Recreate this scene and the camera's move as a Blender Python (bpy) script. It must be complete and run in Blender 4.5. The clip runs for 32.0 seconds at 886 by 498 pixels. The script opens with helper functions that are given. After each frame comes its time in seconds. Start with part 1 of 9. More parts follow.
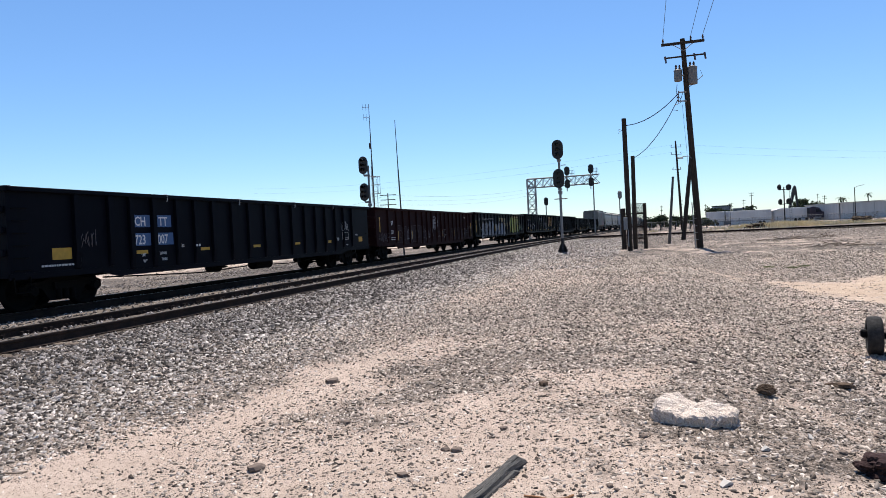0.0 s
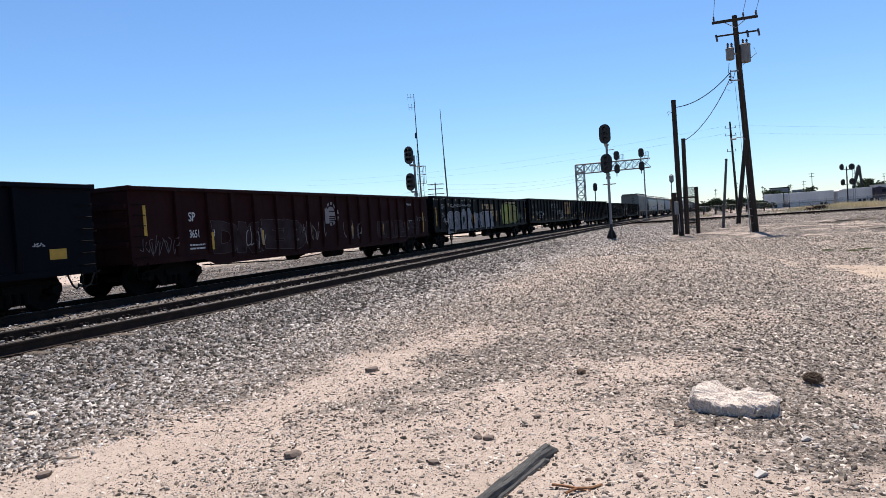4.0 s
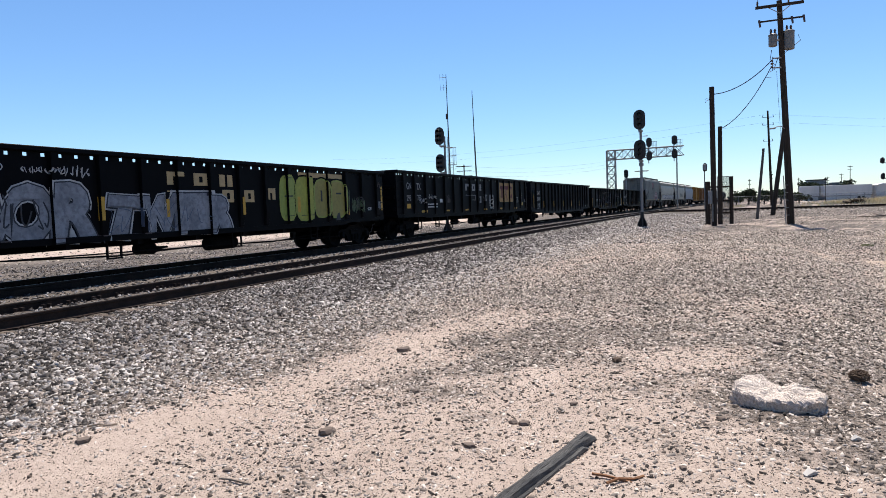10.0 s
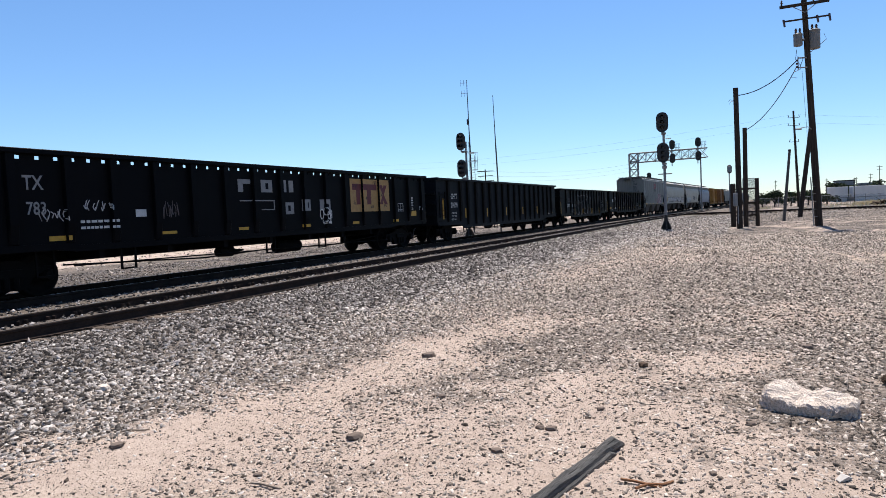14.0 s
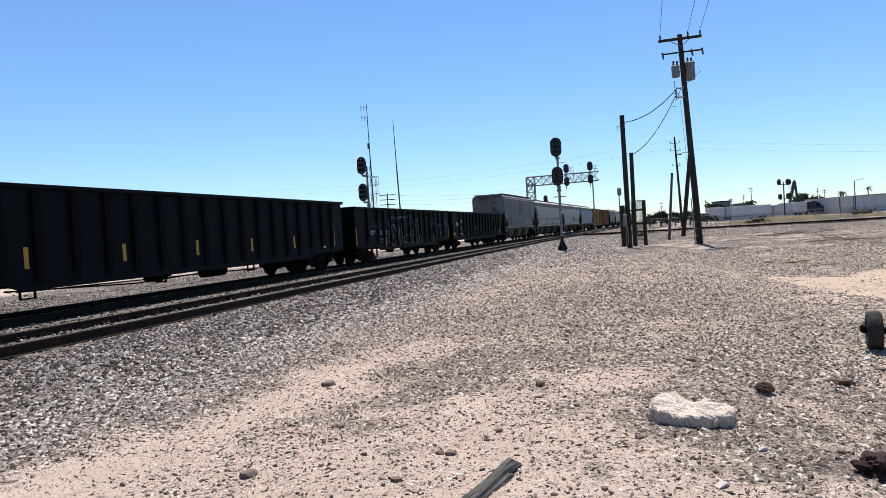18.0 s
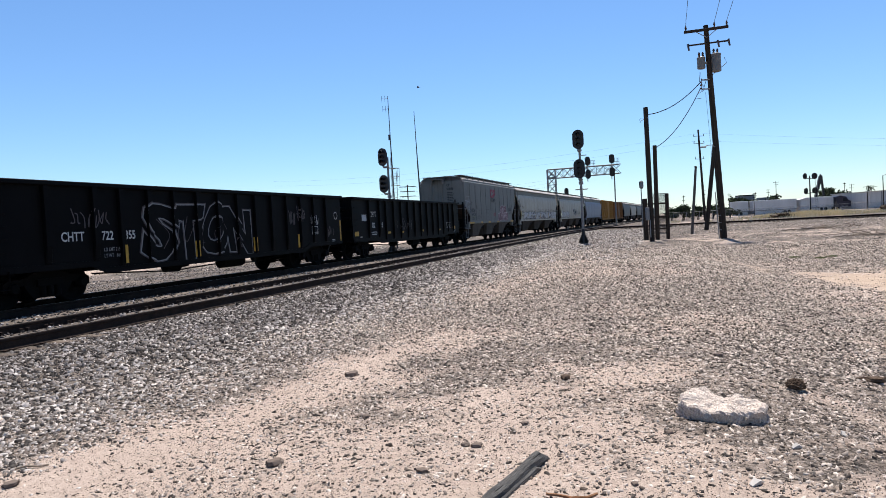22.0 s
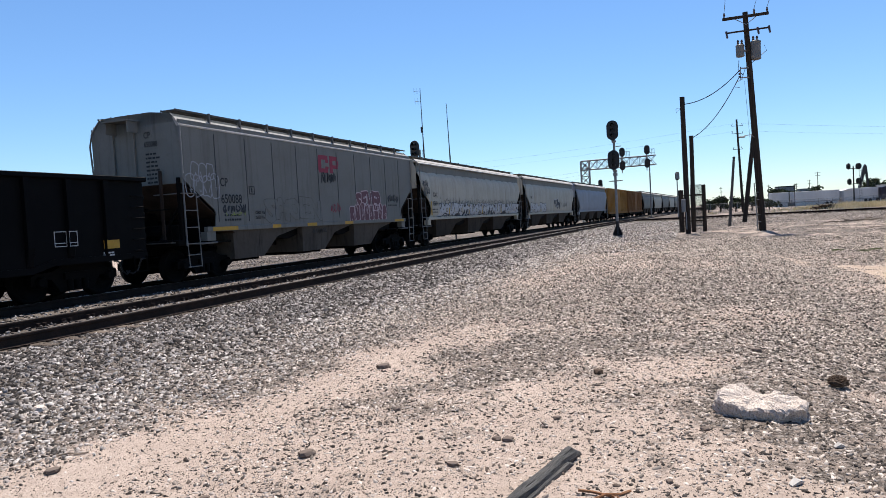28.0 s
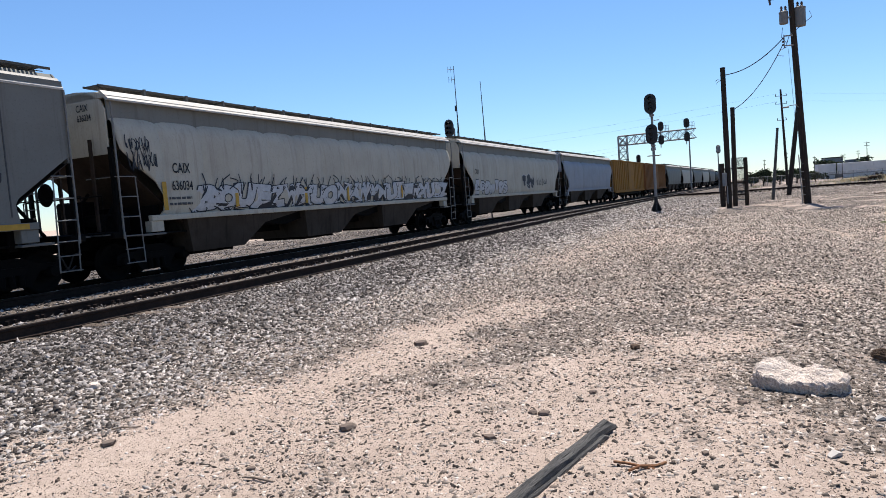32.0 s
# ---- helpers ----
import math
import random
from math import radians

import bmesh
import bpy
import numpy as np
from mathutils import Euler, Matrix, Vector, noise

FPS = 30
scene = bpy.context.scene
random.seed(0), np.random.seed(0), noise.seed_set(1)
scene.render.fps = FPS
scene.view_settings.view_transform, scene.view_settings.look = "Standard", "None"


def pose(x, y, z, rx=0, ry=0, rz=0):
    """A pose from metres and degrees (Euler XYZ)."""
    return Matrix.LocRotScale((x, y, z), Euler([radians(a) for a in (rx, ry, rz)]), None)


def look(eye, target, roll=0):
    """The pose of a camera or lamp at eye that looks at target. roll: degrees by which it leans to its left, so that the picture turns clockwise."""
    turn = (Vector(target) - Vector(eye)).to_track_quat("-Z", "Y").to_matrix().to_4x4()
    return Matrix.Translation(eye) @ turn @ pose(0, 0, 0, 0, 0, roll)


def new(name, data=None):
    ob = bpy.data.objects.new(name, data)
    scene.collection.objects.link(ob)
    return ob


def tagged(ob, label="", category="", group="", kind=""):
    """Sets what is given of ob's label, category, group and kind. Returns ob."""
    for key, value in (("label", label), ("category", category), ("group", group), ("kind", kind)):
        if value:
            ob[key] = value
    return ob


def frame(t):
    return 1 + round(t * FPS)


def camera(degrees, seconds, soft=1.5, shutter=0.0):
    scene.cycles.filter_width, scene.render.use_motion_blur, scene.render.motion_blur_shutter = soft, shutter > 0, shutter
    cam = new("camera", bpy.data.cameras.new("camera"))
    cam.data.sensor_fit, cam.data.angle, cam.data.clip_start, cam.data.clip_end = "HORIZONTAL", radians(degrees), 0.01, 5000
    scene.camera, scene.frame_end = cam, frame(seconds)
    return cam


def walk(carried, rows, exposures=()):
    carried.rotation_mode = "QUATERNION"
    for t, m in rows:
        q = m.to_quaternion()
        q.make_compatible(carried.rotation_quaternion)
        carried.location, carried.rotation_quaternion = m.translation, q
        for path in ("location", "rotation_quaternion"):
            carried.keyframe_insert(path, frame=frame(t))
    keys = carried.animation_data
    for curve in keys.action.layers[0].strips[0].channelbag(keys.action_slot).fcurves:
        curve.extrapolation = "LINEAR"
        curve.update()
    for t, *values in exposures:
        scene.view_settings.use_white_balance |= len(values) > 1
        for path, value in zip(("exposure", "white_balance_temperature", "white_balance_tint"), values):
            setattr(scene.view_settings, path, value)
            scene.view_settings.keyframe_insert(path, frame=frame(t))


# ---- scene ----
cam = camera(66.7, 32.0, soft=0.8)
# seconds, eye x y z, Euler angles in degrees
ROWS = [
    (0, 0.003, 0.004, 1.324, 88.668, 2.806, 0.06),
    (0.5, -0.081, 0.014, 1.324, 88.62, 2.752, 0.2),
    (1, -0.122, 0.01, 1.324, 88.557, 2.758, 0.525),
    (1.5, -0.088, 0.009, 1.321, 88.409, 2.738, 1.079),
    (2, 0.009, 0.01, 1.327, 88.236, 2.859, 1.842),
    (2.5, 0.112, 0.005, 1.318, 88.091, 3.15, 2.677),
    (3, 0.163, 0.002, 1.323, 88.022, 3.612, 3.467),
    (3.5, 0.178, 0.003, 1.318, 87.911, 3.857, 4.217),
    (5.5, -0.009, 0.018, 1.328, 88.455, 3.701, 3.932),
    (6, -0.005, 0.015, 1.33, 88.754, 3.487, 3.11),
    (6.5, 0.015, 0.022, 1.332, 88.967, 3.083, 2.32),
    (7, 0.03, 0.021, 1.329, 89.134, 2.746, 1.745),
    (7.5, 0.011, 0.023, 1.328, 89.05, 2.446, 1.562),
    (8, -0.065, 0.026, 1.328, 88.778, 2.185, 2.021),
    (8.5, -0.13, 0.022, 1.32, 88.31, 2.032, 3.087),
    (9, -0.101, 0.034, 1.315, 87.711, 1.988, 4.369),
    (9.5, -0.016, 0.055, 1.318, 87.047, 2.025, 5.637),
    (10, 0.031, 0.073, 1.313, 86.535, 2.095, 6.493),
    (10.5, 0.03, 0.077, 1.311, 86.259, 2.26, 7.072),
    (11, 0.014, 0.067, 1.313, 86.261, 2.452, 7.52),
    (11.5, -0.002, 0.055, 1.32, 86.468, 2.466, 7.896),
    (12, -0.01, 0.038, 1.322, 86.828, 2.441, 8.066),
    (12.5, -0.009, 0.028, 1.322, 87.108, 2.47, 8.047),
    (13, -0.007, 0.027, 1.321, 87.183, 2.506, 8.06),
    (13.5, -0.001, 0.037, 1.319, 87.049, 2.621, 8.28),
    (15.5, 0.041, 0.046, 1.327, 87.165, 3.547, 7.528),
    (16, 0.013, 0.051, 1.326, 87.69, 3.496, 6.097),
    (16.5, 0.018, 0.063, 1.327, 88.205, 3.425, 4.376),
    (17, 0.03, 0.062, 1.329, 88.569, 3.434, 2.631),
    (17.5, 0.062, 0.046, 1.338, 88.692, 3.57, 1.113),
    (18, 0.067, 0.058, 1.334, 88.598, 3.55, 0.086),
    (18.5, 0.068, 0.058, 1.334, 88.332, 3.538, -0.087),
    (19, 0.084, 0.079, 1.326, 88.018, 3.327, 0.423),
    (19.5, 0.114, 0.112, 1.314, 87.729, 3.1, 1.285),
    (20, 0.131, 0.132, 1.305, 87.546, 3.086, 2.066),
    (20.5, 0.111, 0.083, 1.323, 87.546, 3.309, 2.523),
    (21, 0.044, 0.098, 1.326, 87.645, 3.2, 2.447),
    (21.5, 0.009, 0.104, 1.326, 87.828, 3.193, 2.136),
    (22, 0.007, 0.1, 1.326, 88.026, 3.094, 1.747),
    (22.5, 0.021, 0.103, 1.328, 88.179, 2.822, 1.401),
    (23, 0.026, 0.1, 1.324, 88.236, 2.5, 1.231),
    (23.5, -0.006, 0.094, 1.325, 88.028, 2.086, 1.377),
    (24, -0.072, 0.092, 1.325, 87.621, 1.75, 2.101),
    (24.5, -0.111, 0.088, 1.316, 87.052, 1.542, 3.439),
    (25, -0.038, 0.105, 1.318, 86.498, 1.622, 5.154),
    (25.5, 0.073, 0.126, 1.315, 86.153, 2.104, 6.758),
    (27.5, 0.01, 0.138, 1.327, 87.126, 3.345, 5.558),
    (28, 0.015, 0.133, 1.328, 87.52, 3.177, 4.503),
    (28.5, 0.028, 0.128, 1.331, 87.779, 3.067, 3.752),
    (29, 0.036, 0.124, 1.332, 87.935, 3.103, 3.312),
    (29.5, 0.031, 0.125, 1.332, 87.883, 3.218, 3.269),
    (30, 0.034, 0.124, 1.327, 87.597, 3.442, 3.78),
    (30.5, 0.053, 0.119, 1.321, 87.089, 3.623, 4.679),
    (31, 0.11, 0.118, 1.315, 86.565, 3.895, 5.734),
    (31.5, 0.125, 0.12, 1.307, 86.194, 4.095, 6.807),
    (32, 0.034, 0.078, 1.316, 85.955, 4.235, 7.547),
]
walk(cam, [(t, pose(x, y, z, rx, ry, rz)) for t, x, y, z, rx, ry, rz in ROWS])

# ---- light ----
SUN_AZ, SUN_EL = 5.0, 66.0      # degrees to the right of the first view, and above the ground
world = bpy.data.worlds.new("world")
scene.world = world
world.use_nodes = True
sky = world.node_tree.nodes.new("ShaderNodeTexSky")
sky.sky_type, sky.sun_disc = "NISHITA", False
sky.sun_elevation, sky.sun_rotation = radians(SUN_EL), radians(SUN_AZ)
sky.air_density, sky.dust_density, sky.ozone_density = 1.05, 0.0, 10.0
clear = world.node_tree.nodes.new("ShaderNodeMix")      # the clear dry air's own tint
clear.data_type, clear.blend_type = "RGBA", "MULTIPLY"
clear.inputs[0].default_value, clear.inputs[7].default_value = 1.0, (1.0, 1.04, 1.06, 1)
world.node_tree.links.new(sky.outputs[0], clear.inputs[6])
world.node_tree.links.new(clear.outputs[2], world.node_tree.nodes["Background"].inputs[0])
world.node_tree.nodes["Background"].inputs[1].default_value = 0.0875
sun = new("sun", bpy.data.lights.new("sun", "SUN"))
sun.data.energy, sun.data.angle, sun.data.color = 5.0, radians(0.53), (1.0, 0.945, 0.875)
sun.matrix_world = look((60 * math.sin(radians(SUN_AZ)) * math.cos(radians(SUN_EL)), 60 * math.cos(radians(SUN_AZ)) * math.cos(radians(SUN_EL)), 60 * math.sin(radians(SUN_EL))), (0, 0, 0))
scene.view_settings.exposure = 0.68

# ---- plan: the line of the tracks ----
PHI = radians(16.705)
U = Vector((math.sin(PHI), math.cos(PHI), 0))        # along the tracks, away from the eye
N = Vector((-math.cos(PHI), math.sin(PHI), 0))       # across, away from the eye
NEAR_TRACK, TRAIN_TRACK = 10.26, 14.50               # centre lines, metres across
GAUGE = 1.505                                        # between the centres of the rail heads


def bend(s):
    """How far the tracks have bent to the right at s metres along."""
    s = np.asarray(s, float)
    return np.where(s < 40, 0.0, np.where(s < 75, 0.0005 * (s - 40) ** 2, 0.6125 + 0.035 * (s - 75)))


def spot(s, p, z=0.0):
    """The place s metres along and p across the line of the tracks."""
    q = U * s + N * (p - float(bend(s)))
    return Vector((q.x, q.y, z))


def smooth(a, b, v):
    v = np.clip((np.asarray(v, float) - a) / (b - a), 0, 1)
    return v * v * (3 - 2 * v)


LATTICE = np.random.RandomState(4).rand(64, 64)


def wave(x, y, size):
    """Smooth value noise, 0 to 1, on arrays."""
    x, y = np.asarray(x, float) / size, np.asarray(y, float) / size
    i, j = np.floor(x).astype(int), np.floor(y).astype(int)
    fx, fy = x - i, y - j
    fx, fy = fx * fx * (3 - 2 * fx), fy * fy * (3 - 2 * fy)
    g = lambda a, b: LATTICE[a % 64, b % 64]
    return (g(i, j) * (1 - fx) + g(i + 1, j) * fx) * (1 - fy) + (g(i, j + 1) * (1 - fx) + g(i + 1, j + 1) * fx) * fy


def along(x, y):
    """Metres along and across the tracks of a place, on arrays."""
    s = x * U.x + y * U.y
    return s, x * N.x + y * N.y + bend(s)


def ground_z(x, y):
    x, y = np.asarray(x, float), np.asarray(y, float)
    s, p = along(x, y)
    r = np.hypot(x, y)
    z = -0.30 + 0.0 * x
    z += 0.10 * smooth(1.8, -0.3, p) * smooth(9, 4, s)                       # the rise by the rock
    z += 0.10 * smooth(6.0, 8.2, p)                                          # ballast shoulder
    for c in (NEAR_TRACK, TRAIN_TRACK):                                      # ballast filled up between the rails
        z += 0.06 * smooth(0.74, 0.58, np.abs(p - c))
    z += 0.09 * smooth(11.15, 11.5, p) * smooth(13.3, 12.8, p)
    z -= 0.42 * smooth(-0.9, -3.2, p) * smooth(40, 20, s)                    # the low ground on the right
    z -= 0.10 * smooth(-0.2, -1.6, p) * smooth(3.0, 6.5, s) * smooth(16, 9, s)
    z += 0.20 * np.exp(-((s - 19) / 6.0) ** 2 - ((p - 0.8) / 2.6) ** 2)      # the gravel mound
    z += 0.05 * smooth(26, 38, s) * smooth(6.5, 4.5, p) * smooth(-25, -8, p) * smooth(75, 50, s)
    z -= 0.03 * np.exp(-((p - 3.8) / 0.35) ** 2) * smooth(30, 14, s)         # wheel path
    z -= 0.30 * smooth(16.6, 18.6, p)
    open_ground = smooth(8.6, 7.2, p) + smooth(16.9, 18.2, p)
    z += open_ground * (0.10 * (wave(x, y, 3.1) - 0.5) * smooth(2, 6, r) + 0.05 * (wave(x + 9, y, 0.9) - 0.5) + 0.025 * (wave(x, y + 5, 0.31) - 0.5))
    z += 0.5 * (wave(x, y, 60) - 0.5) * smooth(90, 200, r)
    return z


def sand_share(x, y):
    """1 on the low sandy ground to the right of the gravel."""
    s, p = along(np.asarray(x, float), np.asarray(y, float))
    ragged = 0.9 * (wave(x, y, 1.3) - 0.5) + 0.4 * (wave(np.asarray(x) + 4, y, 0.4) - 0.5)
    edge = -2.2 - 0.31 * np.maximum(25.3 - s, 0) + ragged
    far = 20.8 - 0.38 * p + 3.0 * ragged
    body = smooth(edge + 0.2, edge - 0.35, p) * smooth(12, 15, s) * smooth(far + 1.0, far - 1.0, s)
    streak = np.exp(-((p + 1.2 + 0.42 * (28.0 - s) * np.where(s > 24, 1.0, 0.9) - 1.9 * smooth(25, 19, s) * (25 - np.minimum(s, 25)) * 0.42) / 0.32) ** 2)
    thin = 0.12 + 1.15 * wave(x, np.asarray(y) + 3, 2.2) * (0.6 + 0.8 * wave(np.asarray(x) + 8, y, 0.7))
    return np.clip(body * thin + 0.55 * streak * smooth(18, 20, s) * smooth(29.5, 27, s), 0, 1)


def dirt_share(x, y):
    """1 where bare sandy dirt shows, 0 where gravel covers it."""
    s, p = along(np.asarray(x, float), np.asarray(y, float))
    w = wave(x, y, 1.7) * 0.40 + wave(np.asarray(x) + 31, np.asarray(y) + 7, 0.55) * 0.35 + wave(np.asarray(x) + 3, np.asarray(y) + 17, 0.17) * 0.25
    path = 3.88 - 0.11 * (s - 4.5)
    d = (0.74 - 0.20 * smooth(7.0, 9.5, s)) * np.exp(-(np.abs(p - path) / 0.56) ** 2) * smooth(10.4, 8.6, s)      # the worn wheel path
    d += 0.50 * np.exp(-((p - 2.5) / 0.9) ** 2 - ((s - 9.25) / 0.45) ** 2)
    edge = 2.95 - 0.60 * (s - 3.85)
    d += 0.24 * smooth(edge + 0.9, edge - 0.6, p) * smooth(-1.3, 0.4, p) * smooth(8.0, 5.2, s)    # bare foreground
    d -= 0.34 * np.exp(-((p - 2.1 + 0.55 * (s - 6.6)) / 0.50) ** 2 - ((s - 6.6) / 1.15) ** 2)      # the stony strip beside the path
    d -= 0.30 * np.exp(-((p + 1.9) / 1.1) ** 2 - ((s - 10.0) / 1.4) ** 2) + 0.25 * np.exp(-((p - 1.2) / 2.0) ** 2 - ((s - 13) / 2.5) ** 2)
    d += 0.34 * np.exp(-((p - 3.9 + 0.10 * (s - 16)) / 0.8) ** 2) * smooth(13, 17, s) * smooth(36, 26, s)
    d += 0.50 * np.exp(-((p - 0.45) / 0.55) ** 2 - ((s - 7.2) / 0.55) ** 2)
    d += 0.50 * np.exp(-((p - 0.9 + 0.42 * (s - 21.0)) / 0.6) ** 2) * smooth(16.5, 19, s) * smooth(30, 24, s)
    d += 0.38 * np.exp(-((p - 3.2) / 1.4) ** 2 - ((s - 24) / 9) ** 2)
    d += 0.8 * sand_share(x, y)
    d += 0.06 * smooth(26, 36, s) * smooth(4, -2, p) + 0.22 * smooth(-1.5, -3.5, p) * smooth(12, 8, s)
    d -= 0.30 * smooth(52, 66, s) * smooth(120, 80, s)                                                # dark gravel before the crossing track
    d += 0.9 * smooth(28.0, 36.0, p)
    return np.clip(d + 0.08 + (w - 0.5) * 1.45, 0, 1) * smooth(6.6, 4.6, p) + np.clip(0.9 * smooth(27.0, 36, p) + (w - .5) * .5, 0, 1) * (p > 12)


# ---- materials ----
def nodes_of(name):
    m = bpy.data.materials.new(name)
    m.use_nodes = True
    return m, m.node_tree, m.node_tree.nodes["Principled BSDF"]


def mixed(t, fac, a, b):
    """A colour mix node; fac is a socket or a number, a and b sockets or colours."""
    n = t.nodes.new("ShaderNodeMix")
    n.data_type = "RGBA"
    for socket, value in ((n.inputs[0], fac), (n.inputs[6], a), (n.inputs[7], b)):
        if isinstance(value, (int, float)):
            socket.default_value = value
        elif isinstance(value, (tuple, list)):
            socket.default_value = (*value[:3], 1)
        else:
            t.links.new(value, socket)
    return n.outputs[2]


def grain(t, scale, detail=4.0, rough=0.6, stretch=(1, 1, 1), space="Object"):
    c = t.nodes.new("ShaderNodeTexCoord")
    mp = t.nodes.new("ShaderNodeMapping")
    mp.inputs["Scale"].default_value = stretch
    n = t.nodes.new("ShaderNodeTexNoise")
    n.inputs["Scale"].default_value, n.inputs["Detail"].default_value, n.inputs["Roughness"].default_value = scale, detail, rough
    t.links.new(c.outputs[space], mp.inputs[0])
    t.links.new(mp.outputs[0], n.inputs[0])
    return n.outputs[0]


def ramp(t, value, a, b):
    n = t.nodes.new("ShaderNodeMapRange")
    n.inputs[1].default_value, n.inputs[2].default_value = a, b
    t.links.new(value, n.inputs[0])
    return n.outputs[0]


def bump(t, shader, value, strength, distance=0.02):
    b = t.nodes.new("ShaderNodeBump")
    b.inputs["Strength"].default_value, b.inputs["Distance"].default_value = strength, distance
    t.links.new(value, b.inputs["Height"])
    t.links.new(b.outputs[0], shader.inputs["Normal"])


def surface(name, base, second, rough=0.7, metal=0.0, scale=2.0, fine=25.0, spread=(0.4, 0.65), relief=0.15, stretch=(1, 1, 1), third=None, loose=0.0):
    """Two tones of a surface mixed at a large and a fine scale, with fine relief."""
    m, t, s = nodes_of(name)
    big = ramp(t, grain(t, scale, 5, 0.65, stretch), *spread)
    small = grain(t, fine, 3, 0.6, stretch)
    c = mixed(t, big, base, second)
    c = mixed(t, ramp(t, small, 0.45, 0.8), c, third or tuple(0.6 * v for v in base))
    if loose:
        o = t.nodes.new("ShaderNodeObjectInfo")
        h = t.nodes.new("ShaderNodeHueSaturation")
        mr = t.nodes.new("ShaderNodeMapRange")
        mr.inputs[3].default_value, mr.inputs[4].default_value = 1 - loose, 1 + loose
        t.links.new(o.outputs["Random"], mr.inputs[0])
        t.links.new(mr.outputs[0], h.inputs["Value"])
        t.links.new(c, h.inputs["Color"])
        c = h.outputs[0]
    t.links.new(c, s.inputs["Base Color"])
    s.inputs["Roughness"].default_value, s.inputs["Metallic"].default_value = rough, metal
    if rough >= 0.8:
        s.inputs["Specular IOR Level"].default_value = 0.12
    if relief:
        bump(t, s, small, relief)
    return m


def plain(name, colour, rough=0.6, metal=0.0):
    m, t, s = nodes_of(name)
    n = grain(t, 9.0, 4)
    t.links.new(mixed(t, ramp(t, n, 0.35, 0.75), colour, tuple(0.72 * c for c in colour)), s.inputs["Base Color"])
    s.inputs["Roughness"].default_value, s.inputs["Metallic"].default_value = rough, metal
    return m


# ---- meshes ----
class Shape:
    """Collects solid pieces of one mesh."""

    def __init__(self):
        self.v, self.f = [], []

    def add(self, verts, faces):
        k = len(self.v)
        self.v += [tuple(q) for q in verts]
        self.f += [tuple(k + i for i in face) for face in faces]
        return self

    def box(self, x0, x1, y0, y1, z0, z1):
        return self.add([(x0, y0, z0), (x1, y0, z0), (x1, y1, z0), (x0, y1, z0), (x0, y0, z1), (x1, y0, z1), (x1, y1, z1), (x0, y1, z1)],
                        [(3, 2, 1, 0), (4, 5, 6, 7), (0, 1, 5, 4), (1, 2, 6, 5), (2, 3, 7, 6), (3, 0, 4, 7)])

    def block(self, x0, x1, y0, y1, z0, z1, c):
        """A box with its edges cut off by c."""
        pts, faces = [], []
        rings = ((z0, c), (z0 + c, 0), (z1 - c, 0), (z1, c))
        for z, i in rings:
            a, b, d, e = x0 + i, x1 - i, y0 + i, y1 - i
            k = max(c - i, 0)
            pts += [(a + k, d, z), (b - k, d, z), (b, d + k, z), (b, e - k, z), (b - k, e, z), (a + k, e, z), (a, e - k, z), (a, d + k, z)]
        for r in range(3):
            for i in range(8):
                j = (i + 1) % 8
                faces.append((8 * r + i, 8 * r + j, 8 * r + 8 + j, 8 * r + 8 + i))
        faces += [tuple(range(7, -1, -1)), tuple(range(24, 32))]
        return self.add(pts, faces)

    def slab(self, outline, axis, a, b):
        """A flat outline pushed from a to b along an axis. The outline's two numbers are the other two axes, in order."""
        def put(q, w):
            return {"x": (w, q[0], q[1]), "y": (q[0], w, q[1]), "z": (q[0], q[1], w)}[axis]
        n = len(outline)
        return self.add([put(q, a) for q in outline] + [put(q, b) for q in outline],
                        [tuple(range(n)), tuple(range(2 * n - 1, n - 1, -1))] + [(i, n + i, n + (i + 1) % n, (i + 1) % n) for i in range(n)])

    def rod(self, a, b, r, r2=None, sides=8):
        a, b = Vector(a), Vector(b)
        d = (b - a).normalized()
        e = d.orthogonal().normalized()
        g = d.cross(e)
        r2 = r if r2 is None else r2
        pts = []
        for q, w in ((a, r), (b, r2)):
            for i in range(sides):
                w2 = 2 * math.pi * i / sides
                pts.append(q + w * (e * math.cos(w2) + g * math.sin(w2)))
        return self.add(pts, [(i, (i + 1) % sides, sides + (i + 1) % sides, sides + i) for i in range(sides)] + [tuple(range(sides - 1, -1, -1)), tuple(range(sides, 2 * sides))])

    def pipe(self, pts, r, sides=6):
        pts = [Vector(q) for q in pts]
        rings, faces = [], []
        for i, q in enumerate(pts):
            d = (pts[min(i + 1, len(pts) - 1)] - pts[max(i - 1, 0)]).normalized()
            e = d.cross(Vector((0.13, 0.31, 0.94))).normalized()
            g = d.cross(e)
            rings += [q + r * (e * math.cos(2 * math.pi * k / sides) + g * math.sin(2 * math.pi * k / sides)) for k in range(sides)]
        for i in range(len(pts) - 1):
            for k in range(sides):
                j = (k + 1) % sides
                faces.append((i * sides + k, i * sides + j, (i + 1) * sides + j, (i + 1) * sides + k))
        faces += [tuple(range(sides - 1, -1, -1)), tuple(range(len(rings) - sides, len(rings)))]
        return self.add(rings, faces)

    def lathe(self, profile, centre, axis, sides=20):
        """Turns a profile of (distance along the axis, radius) about an axis through centre."""
        c = Vector(centre)
        pts, faces = [], []
        for h, r in profile:
            for i in range(sides):
                w = 2 * math.pi * i / sides
                a, b = r * math.cos(w), r * math.sin(w)
                pts.append(c + Vector({"x": (h, a, b), "y": (a, h, b), "z": (a, b, h)}[axis]))
        for k in range(len(profile) - 1):
            for i in range(sides):
                j = (i + 1) % sides
                faces.append((k * sides + i, k * sides + j, (k + 1) * sides + j, (k + 1) * sides + i))
